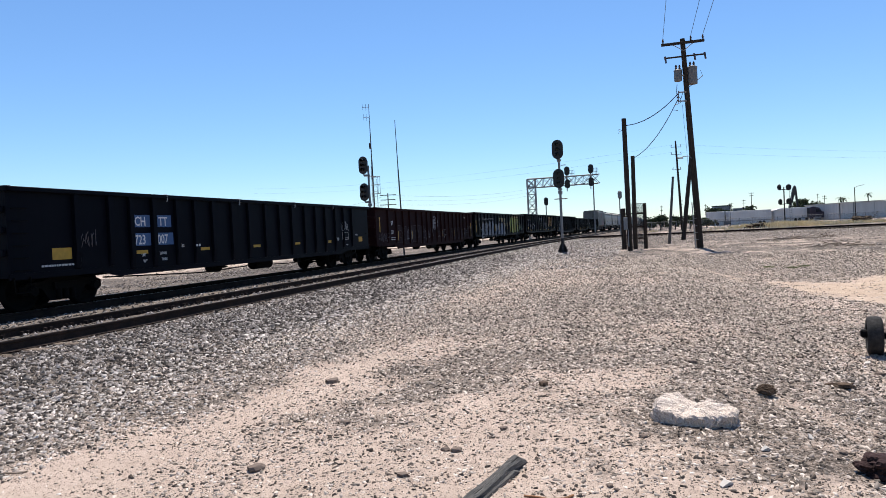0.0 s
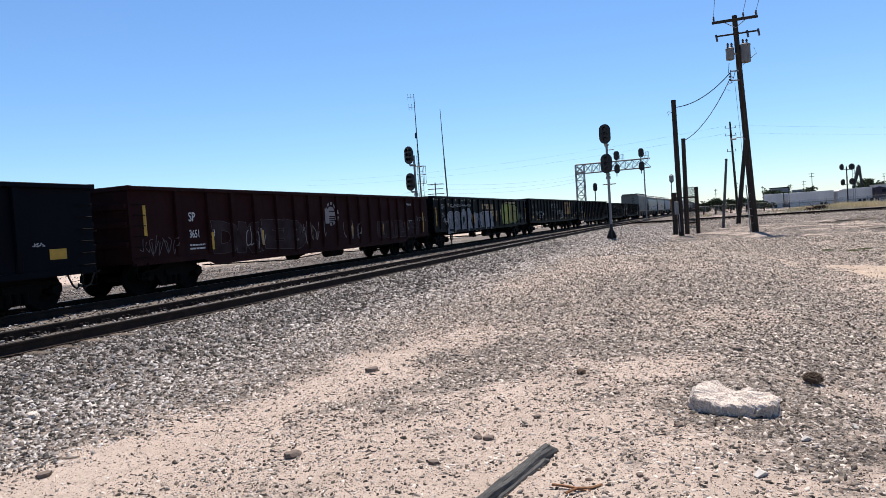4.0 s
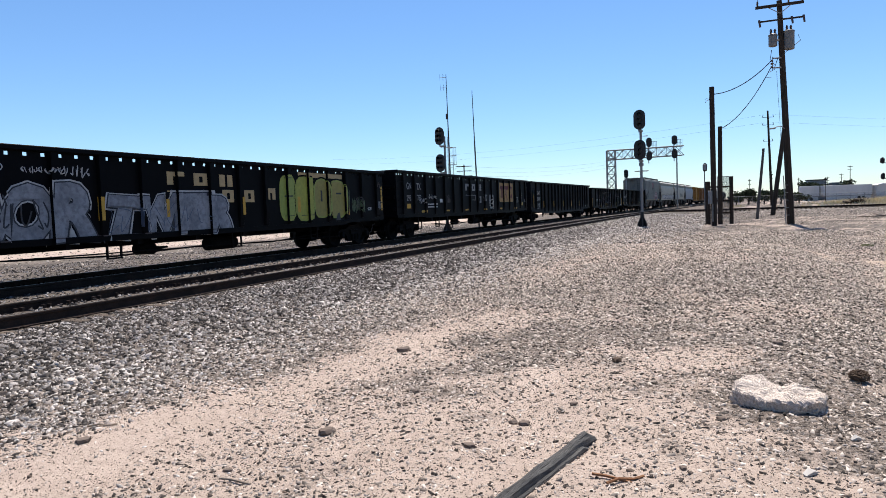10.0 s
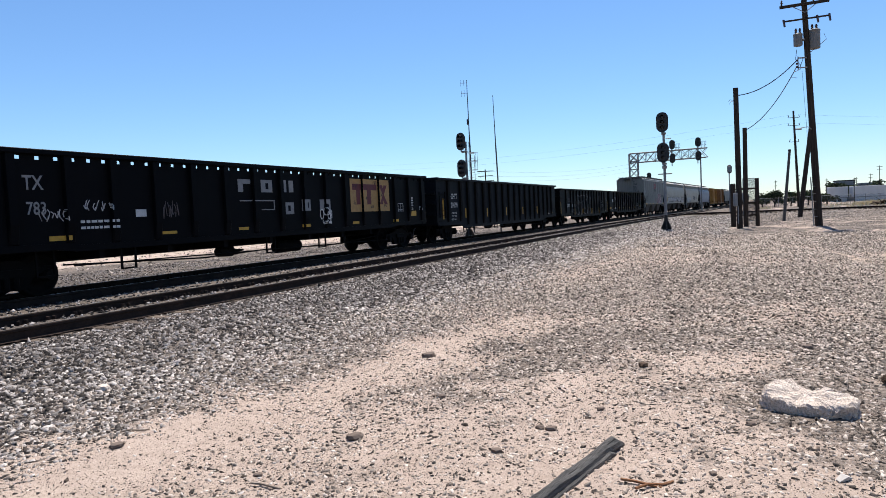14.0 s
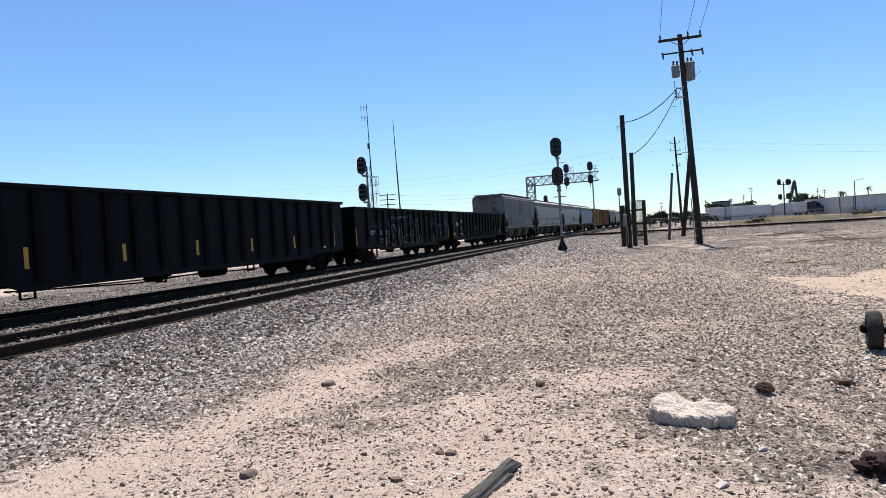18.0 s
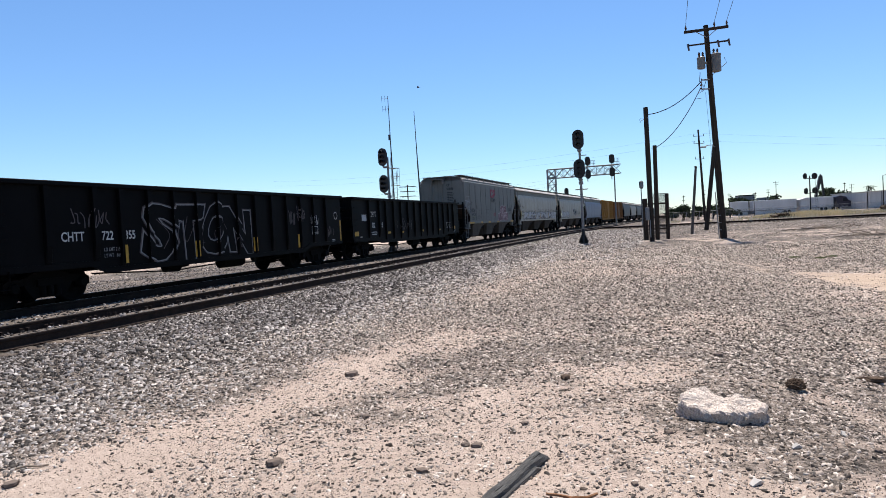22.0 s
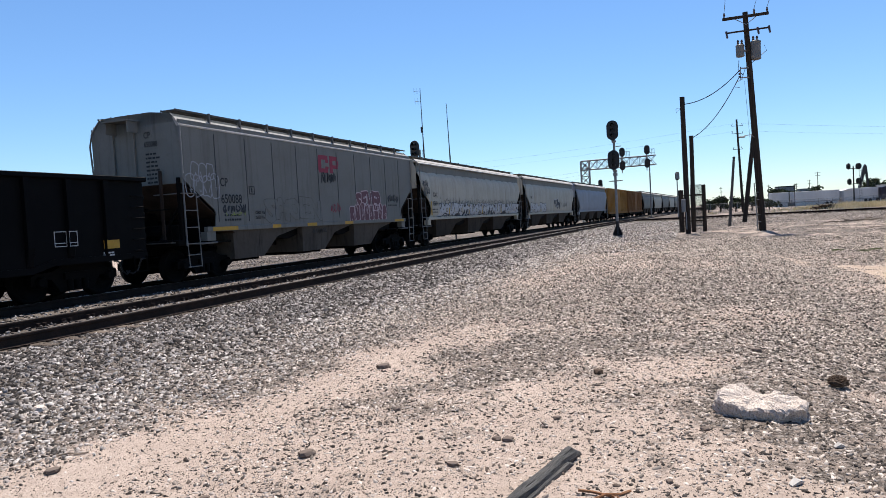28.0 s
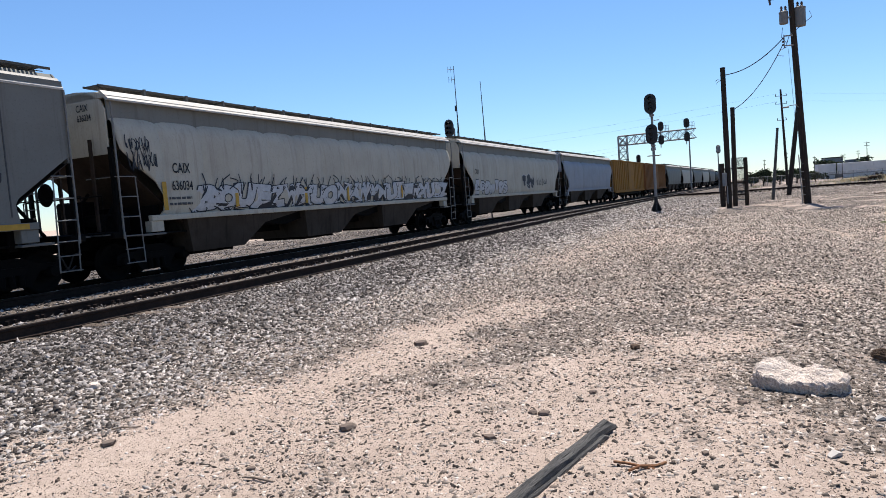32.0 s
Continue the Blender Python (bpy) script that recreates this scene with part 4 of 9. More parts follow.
        for k in range(count):
            pick = rnd.choice([i for i in range(len(bones)) if i != last])
            last = pick
            w = step * overlap
            t = step * thick
            hgt = (z1 - z0) * rnd.uniform(0.88, 1.0)
            zb = z0 + rnd.uniform(0, 0.06) * (z1 - z0)
            xb = x0 + step * k - (w - step) / 2
            lift = 0.0006 * k
            flip = rnd.random() < 0.5
            lines = [[(xb + t / 2 + (w - t) * (a + rnd.uniform(-0.13, 0.13)) + lean * b * hgt, zb + t / 2 + (hgt - t) * (b + rnd.uniform(-0.10, 0.10))) for a, b in (((1 - c, d) if flip else (c, d)) for c, d in bone)] for bone in bones[pick]]
            for width, mat, nm, up in ((t + rim * 3.2, halo, "graffiti_halo", 0.001), (t + rim * 1.6, line, "graffiti_outline", 0.0018), (t, fill, "graffiti_fill", 0.0026)):
                if mat:
                    sh = Shape()
                    for q in lines:
                        self.stroke(sh, q, width, up + lift)
                    part(nm, sh, mat, self.car, label if nm == "graffiti_fill" and label else "sprayed graffiti letter form")

    def piece(self, forms, x0, x1, z0, z1, seed, fill, line, halo=None, weight=0.10, rim=0.035, lean=0.0, overlap=1.12, wobble=0.05, label=""):
        """A sprayed piece of fat letter forms, each with a rim and, where given, a wider halo."""
        rnd = random.Random(seed)
        step = (x1 - x0) / len(forms)
        for k, form in enumerate(forms):
            base, _ = letters(form, 1.0, 1.0, weight)
            a0, a1 = min(a for a, b in base), max(a for a, b in base)
            b0, b1 = min(b for a, b in base), max(b for a, b in base)
            w, hgt = step * overlap, (z1 - z0) * rnd.uniform(0.90, 1.0)
            xb, zb = x0 + step * (k + 0.5) - w / 2, z0 + rnd.uniform(0, 0.06) * (z1 - z0)
            ph, tilt, swell = rnd.uniform(0, 6.28), rnd.uniform(-0.06, 0.06) + lean, rnd.uniform(-0.10, 0.16)
            for extra, mat, nm, up in ((rim * 2.1, halo, "graffiti_halo", 0.0010), (rim, line, "graffiti_outline", 0.0018), (0.0, fill, "graffiti_fill", 0.0026)):
                if not mat:
                    continue
                v, f = letters(form, 1.0, 1.0, weight + extra)
                q = []
                for a, b in v:
                    u, t = (a - a0) / (a1 - a0), (b - b0) / (b1 - b0)
                    u2 = 0.5 + (u - 0.5) * (1 + swell * (1 - 2 * t)) + wobble * math.sin(5.0 * t + ph) + tilt * (t - 0.5) * 2
                    t2 = t + wobble * 0.8 * math.sin(4.0 * u + ph * 1.7)
                    q.append((xb + u2 * w, zb + t2 * hgt))
                sh = Shape()
                for face in f:
                    self.polygon(sh, [q[i] for i in face], up + 0.0006 * k)
                part(nm, sh, mat, self.car, label if nm == "graffiti_fill" and label else "sprayed graffiti letter form")

    def scrawl(self, x, z, w, h, seed, material, width=0.022, strokes=6):
        """A thin quick tag."""
        rnd = random.Random(seed)
        sh = Shape()
        step = w / strokes
        for k in range(strokes):
            cx = x + step * (k + 0.5)
            q = [(cx + rnd.uniform(-0.6, 0.6) * step, z + h * v) for v in (rnd.uniform(0.7, 1), rnd.uniform(0.3, 0.7), rnd.uniform(0, 0.3), rnd.uniform(0.2, 0.8))]
            self.stroke(sh, q, width, 0.004)
        return tagged(part("graffiti_tag", sh, material, self.car, "thin sprayed scrawl"), kind="stuff")


def gondola(name, near_end, far_end, top, paint, label, posts, low=0.60, low_end=0.78, slots=False, post_half=0.09, stirrups=(), dark=M_STEEL):
    """An open steel wagon. near_end, far_end: metres along the train; posts: offsets from the near end."""
    length = far_end - near_end
    half = length / 2 - 1.75
    car = thing(name, Matrix(), label, "gondola car", "freight train cars")
    CARS.append((car, (near_end + far_end) / 2, half))
    h = length / 2
    face, pface = 1.46, 1.55
    xs = [q - h for q in posts]
    turn = h - 3.1
    strip = 0.13 if slots else 0.0
    outline = [(-h, low_end), (-turn - 0.5, low_end), (-turn, low), (turn, low), (turn + 0.5, low_end), (h, low_end), (h, top - 0.10 - strip), (-h, top - 0.10 - strip)]
    for sg in (-1, 1):
        a, b = sorted((sg * face, sg * (face - 0.035)))
        part("side_panel", Shape().slab(outline, "y", a, b), paint, car)
        if slots:
            # daylight slots under the top rail
            st = Shape()
            x = -h
            for q in xs + [h]:
                left = x
                n = 3
                pitch = (q - left) / n
                for k in range(n):
                    c = left + (k + 0.5) * pitch
                    st.box(left + k * pitch, c - 0.055, a, b, top - 0.23, top - 0.10)
                    st.box(c + 0.055, left + (k + 1) * pitch, a, b, top - 0.23, top - 0.10)
                    st.box(c - 0.055, c + 0.055, a, b, top - 0.23, top - 0.205)
                    st.box(c - 0.055, c + 0.055, a, b, top - 0.13, top - 0.10)
                x = q
            part("slotted_strip", st, paint, car, "row of small openings under the top rail")
        c, d = sorted((sg * (face - 0.05), sg * (pface + 0.03)))
        part("top_rail", Shape().block(-h - 0.02, h + 0.02, c, d, top - 0.105, top, 0.012), paint, car)
        c, d = sorted((sg * (face - 0.03), sg * (face + 0.03)))
        sill = [(-h, low_end), (-turn - 0.5, low_end), (-turn, low), (turn, low), (turn + 0.5, low_end), (h, low_end), (h, low_end + 0.14), (turn + 0.5, low_end + 0.14), (turn, low + 0.14), (-turn, low + 0.14), (-turn - 0.5, low_end + 0.14), (-h, low_end + 0.14)]
        sl = Shape()
        for i in range(5):
            sl.slab([sill[i], sill[i + 1], sill[10 - i], sill[11 - i]], "y", c, d)
        part("side_sill", sl, paint, car)
        # tapered posts
        meshes = {}
        for x in xs:
            zb = low if abs(x) < turn else low_end
            if zb not in meshes:
                sh = Shape()
                w = post_half
                y0, y1 = -(pface - face), 0.0
                sh.add([(-w, 0, zb + 0.14), (w, 0, zb + 0.14), (w * 0.55, y0 * 0.45, zb + 0.16), (-w * 0.55, y0 * 0.45, zb + 0.16),
                        (-w, 0, zb + 0.55), (w, 0, zb + 0.55), (w * 0.8, y0, zb + 0.55), (-w * 0.8, y0, zb + 0.55),
                        (-w, 0, top - 0.105), (w, 0, top - 0.105), (w * 0.8, y0, top - 0.105), (-w * 0.8, y0, top - 0.105)],
                       [(0, 1, 2, 3), (3, 2, 6, 7), (0, 3, 7, 4), (1, 5, 6, 2), (7, 6, 10, 11), (4, 7, 11, 8), (5, 9, 10, 6), (8, 11, 10, 9)])
                meshes[zb] = sh.mesh("side_post", M_STEEL if paint is M_SLATECAR else paint)
            part("side_post", meshes[zb], paint, car, m=pose(x, sg * face, 0, 0, 0, 0 if sg < 0 else 180))
    for sx in (-1, 1):
        a, b = sorted((sx * h, sx * (h - 0.05)))
        part("end_wall", Shape().box(a, b, -face + 0.04, face - 0.04, low_end + 0.05, top - 0.1), paint, car)
        a, b = sorted((sx * (h + 0.06), sx * (h - 0.08)))
        part("end_rail", Shape().block(a, b, -face - 0.10, face + 0.10, top - 0.11, top + 0.012, 0.012), paint, car)
        for z in (1.35, 1.85, 2.3):
            a, b = sorted((sx * h, sx * (h + 0.09)))
            part("end_beam", Shape().block(a, b, -face + 0.05, face - 0.05, z - 0.07, z + 0.07, 0.012), paint, car)
        rung = Shape().rod((-0.2, 0, 0), (0.2, 0, 0), 0.013, sides=6).mesh("grab_iron", dark)
        for k in range(6):
            part("grab_iron", rung, dark, car, m=pose(sx * (h - 0.26), -face - 0.07, low_end + 0.2 + k * (top - low_end - 0.4) / 6))
        sh = Shape()
        x = sx * (h - 0.26)
        sh.pipe([(x - 0.2, -face - 0.05, low_end + 0.06), (x - 0.19, -face - 0.07, 0.48), (x + 0.19, -face - 0.07, 0.48), (x + 0.2, -face - 0.05, low_end + 0.06)], 0.016)
        part("stirrup_step", sh, dark, car)
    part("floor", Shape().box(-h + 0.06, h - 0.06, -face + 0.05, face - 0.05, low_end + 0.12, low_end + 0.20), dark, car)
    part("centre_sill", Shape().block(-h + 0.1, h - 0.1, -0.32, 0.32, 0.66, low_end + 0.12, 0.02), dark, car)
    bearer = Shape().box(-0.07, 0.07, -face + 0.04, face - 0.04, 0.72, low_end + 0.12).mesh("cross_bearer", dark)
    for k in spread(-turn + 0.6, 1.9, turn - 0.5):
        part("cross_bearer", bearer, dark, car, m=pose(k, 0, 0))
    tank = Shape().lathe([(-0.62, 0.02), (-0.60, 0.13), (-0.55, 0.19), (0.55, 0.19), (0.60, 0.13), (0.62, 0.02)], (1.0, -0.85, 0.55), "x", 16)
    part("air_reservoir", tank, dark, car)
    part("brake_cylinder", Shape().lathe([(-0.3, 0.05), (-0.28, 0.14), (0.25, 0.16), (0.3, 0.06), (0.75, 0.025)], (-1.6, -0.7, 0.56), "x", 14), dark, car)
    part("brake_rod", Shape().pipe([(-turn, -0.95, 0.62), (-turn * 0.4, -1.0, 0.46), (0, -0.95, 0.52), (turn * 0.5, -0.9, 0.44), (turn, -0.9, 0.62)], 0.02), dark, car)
    for x in stirrups:
        sh = Shape()
        sh.box(x - 0.02, x + 0.02, -1.40, -1.36, 0.42, low + 0.1).box(x + 0.36, x + 0.40, -1.40, -1.36, 0.42, low + 0.1).box(x - 0.02, x + 0.40, -1.40, -1.36, 0.42, 0.455)
        part("hanging_stirrup", sh, dark, car)
    if stirrups:
        part("brake_pipe", Shape().rod((-turn, -1.30, 0.60), (turn, -1.30, 0.44), 0.016), dark, car)
    trucks(car, half)
    ends(car, length)
    return car, Side(car, -face, xs, post_half, -pface), h


def spread(start, step, stop):
    out = []
    while start < stop:
        out.append(start)
        start += step
    return out

# ---- the train, from its first car in view ----
def tapes(sd, x, rows):
    """Yellow reflective tape: left end, width, foot and top of each."""
    for S, w, z0, z1 in rows:
        sd.patch("reflective_tape", M_YELLOW, x(S), x(S) + w, z0, z1, "yellow reflective tape", 0.004)


def table_mark(sd, car, x, a, b, z0, z1, material):
    """A stencilled table of thin lines."""
    w = 0.016
    for z in (z0, z0 + (z1 - z0) * 0.22, z1):
        sd.patch("stencil_line", material, x(a), x(b), z, z + w, "line of a stencilled table")
    for s in (a, (a + b) / 2, b - w):
        sd.patch("stencil_line", material, x(s), x(s) + w, z0, z1, "line of a stencilled table", 0.003)


def block_forms(sd, x, rows, material, height):
    """Plain slanted-looking block forms of a painted name: kind, left, right and foot of each."""
    for kind, a, b, z in rows:
        w, top = b - a, z + height
        u, v = a + 0.40 * w, b - 0.34 * w
        boxes = {"arm": ((a, u, z, top), (u, b, top - 0.36 * height, top)),
                 "bar": ((a, b, z, top),),
                 "ring": ((a, u, z, top), (v, b, z, top), (u, v, z, z + 0.26 * height), (u, v, top - 0.26 * height, top)),
                 "arch": ((a, u, z, top), (v, b, z, top), (u, v, top - 0.40 * height, top))}[kind]
        for x0, x1, z0, z1 in boxes:
            sd.patch("block_letter", material, x(x0), x(x1), z0, z1, "block of a painted name")


def end_mark(car, h, words, z=2.0):
    """A dull stencilled mark on the end that comes first."""
    e = Shape()
    for k, word in enumerate(words):
        v, f = letters(word, 0.16, 0.75)
        e.add([(-h - 0.012, 0.1 - a, z - 0.26 * k + b) for a, b in v], f)
    part("end_lettering", e, M_GRAFDULL, car, "dull stencilled end mark")


def build_gondolas():
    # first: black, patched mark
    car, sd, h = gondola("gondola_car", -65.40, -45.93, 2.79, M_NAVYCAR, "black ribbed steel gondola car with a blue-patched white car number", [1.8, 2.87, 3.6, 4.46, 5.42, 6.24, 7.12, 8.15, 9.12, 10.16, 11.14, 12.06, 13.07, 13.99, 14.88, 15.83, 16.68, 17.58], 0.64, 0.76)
    x = lambda S: S + 55.665
    for a, b, z0, z1 in ((-61.70, -61.06, 1.89, 2.22), (-60.80, -60.20, 1.89, 2.22), (-61.70, -61.06, 1.39, 1.73), (-60.85, -60.14, 1.39, 1.73)):
        sd.patch("patch", M_BLUEPATCH, x(a), x(b), z0, z1, "blue paint patch under the mark")
    sd.text("CH", x(-61.65), 1.93, 0.25, M_WHITE, 0.85)
    sd.text("TT", x(-60.72), 1.93, 0.25, M_WHITE, 0.85)
    sd.text("723", x(-61.68), 1.43, 0.26, M_WHITE, 0.78)
    sd.text("007", x(-60.80), 1.43, 0.26, M_WHITE, 0.78)
    sd.text("LMT", x(-61.45), 1.10, 0.085, M_LETTER, 0.8)
    sd.text("211400", x(-60.75), 1.12, 0.085, M_LETTER, 0.8)
    sd.text("WT", x(-61.4), 0.93, 0.085, M_LETTER, 0.8)
    sd.text("74600", x(-60.68), 0.95, 0.085, M_LETTER, 0.8)
    sd.text("GBS", x(-59.85), 1.30, 0.085, M_LETTER, 0.8)
    sd.bars(x(-59.25), 1.30, 0.3, 1, 0.07, M_LETTER, 8)
    sd.bars(x(-64.6), 1.0, 0.9, 1, 0.045, M_LETTER, 7)
    tapes(sd, x, ((-64.3, 0.55, 1.15, 1.42), (-61.65, 0.45, 1.17, 1.27), (-58.92, 0.44, 1.17, 1.26), (-56.03, 0.44, 1.16, 1.25), (-53.18, 0.44, 1.17, 1.26), (-50.42, 0.42, 1.16, 1.26), (-47.10, 0.42, 1.13, 1.36)))
    sd.scrawl(x(-63.45), 1.35, 0.5, 0.5, 3, M_GRAFDULL, 0.02, 6)
    sd.scrawl(x(-48.95), 1.60, 0.75, 0.50, 4, M_GRAFLINE, 0.022, 7)
    table_mark(sd, car, x, -48.85, -48.22, 1.26, 1.58, M_LETTER)
    sd.bars(x(-49.6), 1.32, 0.4, 2, 0.04, M_LETTER, 9, 2.0)
    sd.scrawl(x(-47.5), 1.42, 0.3, 0.1, 10, M_GRAFLINE, 0.018, 4)
    sd.bars(x(-48.5), 1.0, 0.2, 1, 0.04, M_LETTER, 18)
    for S in (-60.45, -56.9, -53.2, -49.9):
        part("lading_strap", Shape().pipe([(x(S), -1.4, 2.80), (x(S), -1.585, 2.80), (x(S), -1.59, 2.66), (x(S) - 0.03, -1.59, 2.60)], 0.012), M_LETTER, car, "short white strap over the top rail")

    # second: maroon with a round herald
    car, sd, h = gondola("gondola_car", -44.85, -25.35, 2.80, M_MAROON, "maroon ribbed gondola car with a round white herald and faded graffiti", [1.6, 2.86, 3.9, 5.0, 6.2, 7.25, 8.18, 9.11, 10.18, 11.14, 12.03, 12.95, 13.99, 14.93, 15.83, 16.75, 17.75, 18.6], 0.62, 0.80)
    end_mark(car, h, ("SP", "365100"))
    x = lambda S: S + 35.10
    sd.text("SP", x(-42.79), 1.89, 0.25, M_LETTER)
    sd.text("3651", x(-42.80), 1.43, 0.22, M_LETTER, 0.7)
    sd.text("0", x(-41.86), 1.43, 0.22, M_LETTER)
    sd.bars(x(-42.8), 1.20, 0.6, 2, 0.045, M_LETTER, 11, 2.2)
    sh = Shape()
    cx, cz = x(-35.08), 2.02
    for k in range(30):
        if k % 3 != 2:
            a = 2 * math.pi * k / 30
            sd.polygon(sh, [(cx + r * math.cos(w), cz + 1.08 * r * math.sin(w)) for r, w in ((0.33, a), (0.42, a), (0.42, a + 0.16), (0.33, a + 0.16))], 0.003)
    for z0, w in ((1.86, 0.24), (1.78, 0.22), (1.70, 0.20)):
        sd.polygon(sh, [(cx - w, z0), (cx + w, z0), (cx + w, z0 + 0.035), (cx - w, z0 + 0.035)], 0.003)
    sd.polygon(sh, [(cx - 0.30, 1.94), (cx + 0.30, 1.94), (cx + 0.30, 2.10), (cx - 0.30, 2.10)], 0.003)
    sd.polygon(sh, [(cx - 0.12 * math.cos(a) * 2, 2.14 + 0.16 * math.sin(a)) for a in [math.pi * k / 10 for k in range(11)]], 0.003)
    part("herald", sh, M_GRAFHERALD, car, "round white company herald, worn")
    sd.patch("herald_wear", M_GRAFHERALD, cx - 0.44, cx - 0.16, 1.66, 2.22, "faded white paint")
    tapes(sd, x, ((-44.40, 0.10, 1.53, 2.32), (-42.0, 0.09, 1.06, 1.55), (-39.5, 0.09, 1.06, 1.54), (-36.58, 0.12, 1.10, 1.57), (-33.66, 0.12, 1.11, 1.58), (-30.80, 0.12, 1.08, 1.53), (-28.30, 0.12, 1.07, 1.55), (-26.25, 0.12, 1.04, 2.0)))
    sd.scrawl(x(-44.6), 1.0, 1.3, 0.55, 17, M_GRAFDULL, 0.025, 8)
    sd.piece("DKEB", x(-41.9), x(-37.0), 0.86, 1.86, 12, M_GRAFFADE, M_GRAFDULL, None, 0.11, 0.012, 0, 1.0, 0.05, "faded grey graffiti letter form")
    sd.scrawl(x(-40.3), 0.95, 1.0, 0.75, 212, M_GRAFHERALD, 0.035, 5)
    sd.scrawl(x(-38.2), 0.95, 2.6, 0.9, 112, M_GRAFHERALD, 0.022, 9)
    sd.scrawl(x(-34.6), 0.95, 1.9, 0.8, 13, M_GRAFHERALD, 0.02, 6)
    sd.piece("UREOS", x(-31.2), x(-26.6), 0.86, 1.66, 14, M_GRAFFADE, M_GRAFDULL, None, 0.12, 0.014, 0, 1.02, 0.05, "faded grey graffiti letter form")
    sd.scrawl(x(-28.0), 1.12, 1.0, 0.42, 15, M_GRAFHERALD, 0.022, 8)
    sd.scrawl(x(-26.9), 1.55, 1.3, 0.3, 19, M_GRAFHERALD, 0.018, 8)
    sd.bars(x(-28.1), 2.42, 0.7, 2, 0.03, M_LETTER, 16)
    table_mark(sd, car, x, -28.0, -27.4, 1.34, 1.62, M_GRAFLINE)

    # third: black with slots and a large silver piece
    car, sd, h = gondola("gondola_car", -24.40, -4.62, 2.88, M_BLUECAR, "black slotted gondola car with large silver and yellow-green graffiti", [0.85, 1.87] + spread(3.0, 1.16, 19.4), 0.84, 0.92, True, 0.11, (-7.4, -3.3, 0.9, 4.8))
    x = lambda S: S + 14.51
    sd.text("GN", x(-23.28), 2.18, 0.28, M_WORNLET)
    sd.text("TY", x(-22.3), 2.28, 0.22, M_TAN)
    sd.text("295", x(-23.3), 1.73, 0.26, M_WORNLET)
    sd.piece("2SOR", x(-22.55), x(-18.0), 0.86, 2.12, 31, M_GRAFW, M_GRAFD, M_GRAFLINE, 0.085, 0.028, 0.02, 1.06, 0.035, "large silver graffiti letter form")
    sd.piece("TWIR", x(-17.95), x(-13.6), 0.86, 1.92, 37, M_GRAFW, M_GRAFD, M_GRAFLINE, 0.10, 0.03, 0.03, 1.12, 0.06, "silver graffiti letter form")
    sd.scrawl(x(-22.4), 1.0, 4.2, 0.95, 39, M_GRAFD, 0.035, 18)
    sd.scrawl(x(-17.8), 1.0, 4.0, 0.75, 239, M_GRAFBLUE, 0.018, 12)
    sd.patch("graffiti_base", M_GRAFDULL, x(-22.1), x(-14.2), 0.96, 0.985, "faded grey line under the piece", 0.005)
    for k, (a, b, z0, z1, fill, rim) in enumerate(((-11.45, -10.52, 1.08, 2.56, M_GRAFG2, M_GRAFG), (-10.60, -9.48, 1.06, 2.54, M_GRAFG, M_GRAFG2), (-9.54, -8.56, 1.12, 2.48, M_GRAFOLIVE, M_GRAFG2), (-8.62, -7.47, 1.08, 2.46, M_GRAFOLIVE, M_GRAFG2))):
        pts = sd.bubble(x((a + b) / 2), (z0 + z1) / 2, b - a, z1 - z0, random.Random(k + 60), 16, 0.03)
        back, fills, rims = Shape(), Shape(), Shape()
        sd.stroke(back, pts, 0.10, 0.001 + 0.001 * k, True)
        sd.polygon(fills, pts, 0.002 + 0.001 * k)
        sd.stroke(rims, [(x((a + b) / 2) + (u - x((a + b) / 2)) * 0.93, (z0 + z1) / 2 + (v - (z0 + z1) / 2) * 0.95) for u, v in pts], 0.05 if k > 1 else 0.03, 0.0035 + 0.001 * k, True)
        part("graffiti_outline", back, M_BLACKCAR, car, "dark outline of the bubble form")
        part("graffiti_fill", fills, fill, car, "yellow-green sprayed bubble form")
        part("graffiti_rim", rims, rim, car, "green inner rim of the bubble form")
    for a, b, z0, z1 in ((-11.18, -10.80, 1.86, 1.90), (-11.15, -10.85, 2.45, 2.47), (-9.13, -9.04, 1.70, 2.08), (-8.15, -7.80, 1.95, 2.01), (-11.2, -10.7, 1.24, 1.26), (-10.3, -9.7, 1.24, 1.26)):
        sd.patch("graffiti_slit", M_GRAFD, x(a), x(b), z0, z1, "dark slit of the bubble form", 0.012)
    foot = Shape()
    sd.polygon(foot, [(x(-8.22), 1.02), (x(-8.10), 1.26), (x(-7.98), 1.30), (x(-7.88), 1.02)], 0.013)
    part("graffiti_notch", foot, M_GRAFD, car, "dark notch under the bubble form")
    sd.patch("graffiti_top", M_TAN, x(-10.4), x(-7.7), 2.50, 2.66, "faded tan band above the bubble forms")
    sd.scrawl(x(-21.9), 2.26, 0.8, 0.24, 33, M_GRAFLINE, 0.022, 8)
    sd.scrawl(x(-21.0), 2.28, 0.8, 0.22, 133, M_GRAFLINE, 0.022, 8)
    sd.scrawl(x(-19.8), 2.32, 0.9, 0.16, 34, M_GRAFLINE, 0.02, 12)
    sd.scrawl(x(-18.9), 2.26, 0.7, 0.28, 134, M_GRAFLINE, 0.024, 7)
    sd.scrawl(x(-7.42), 1.3, 0.2, 0.85, 35, M_GRAFPALEGREEN, 0.018, 9)
    sd.scrawl(x(-7.05), 1.25, 0.8, 0.62, 135, M_GRAFPALEGREEN, 0.018, 20)
    sd.scrawl(x(-6.75), 1.40, 0.42, 0.50, 235, M_GRAFDULL, 0.02, 10)
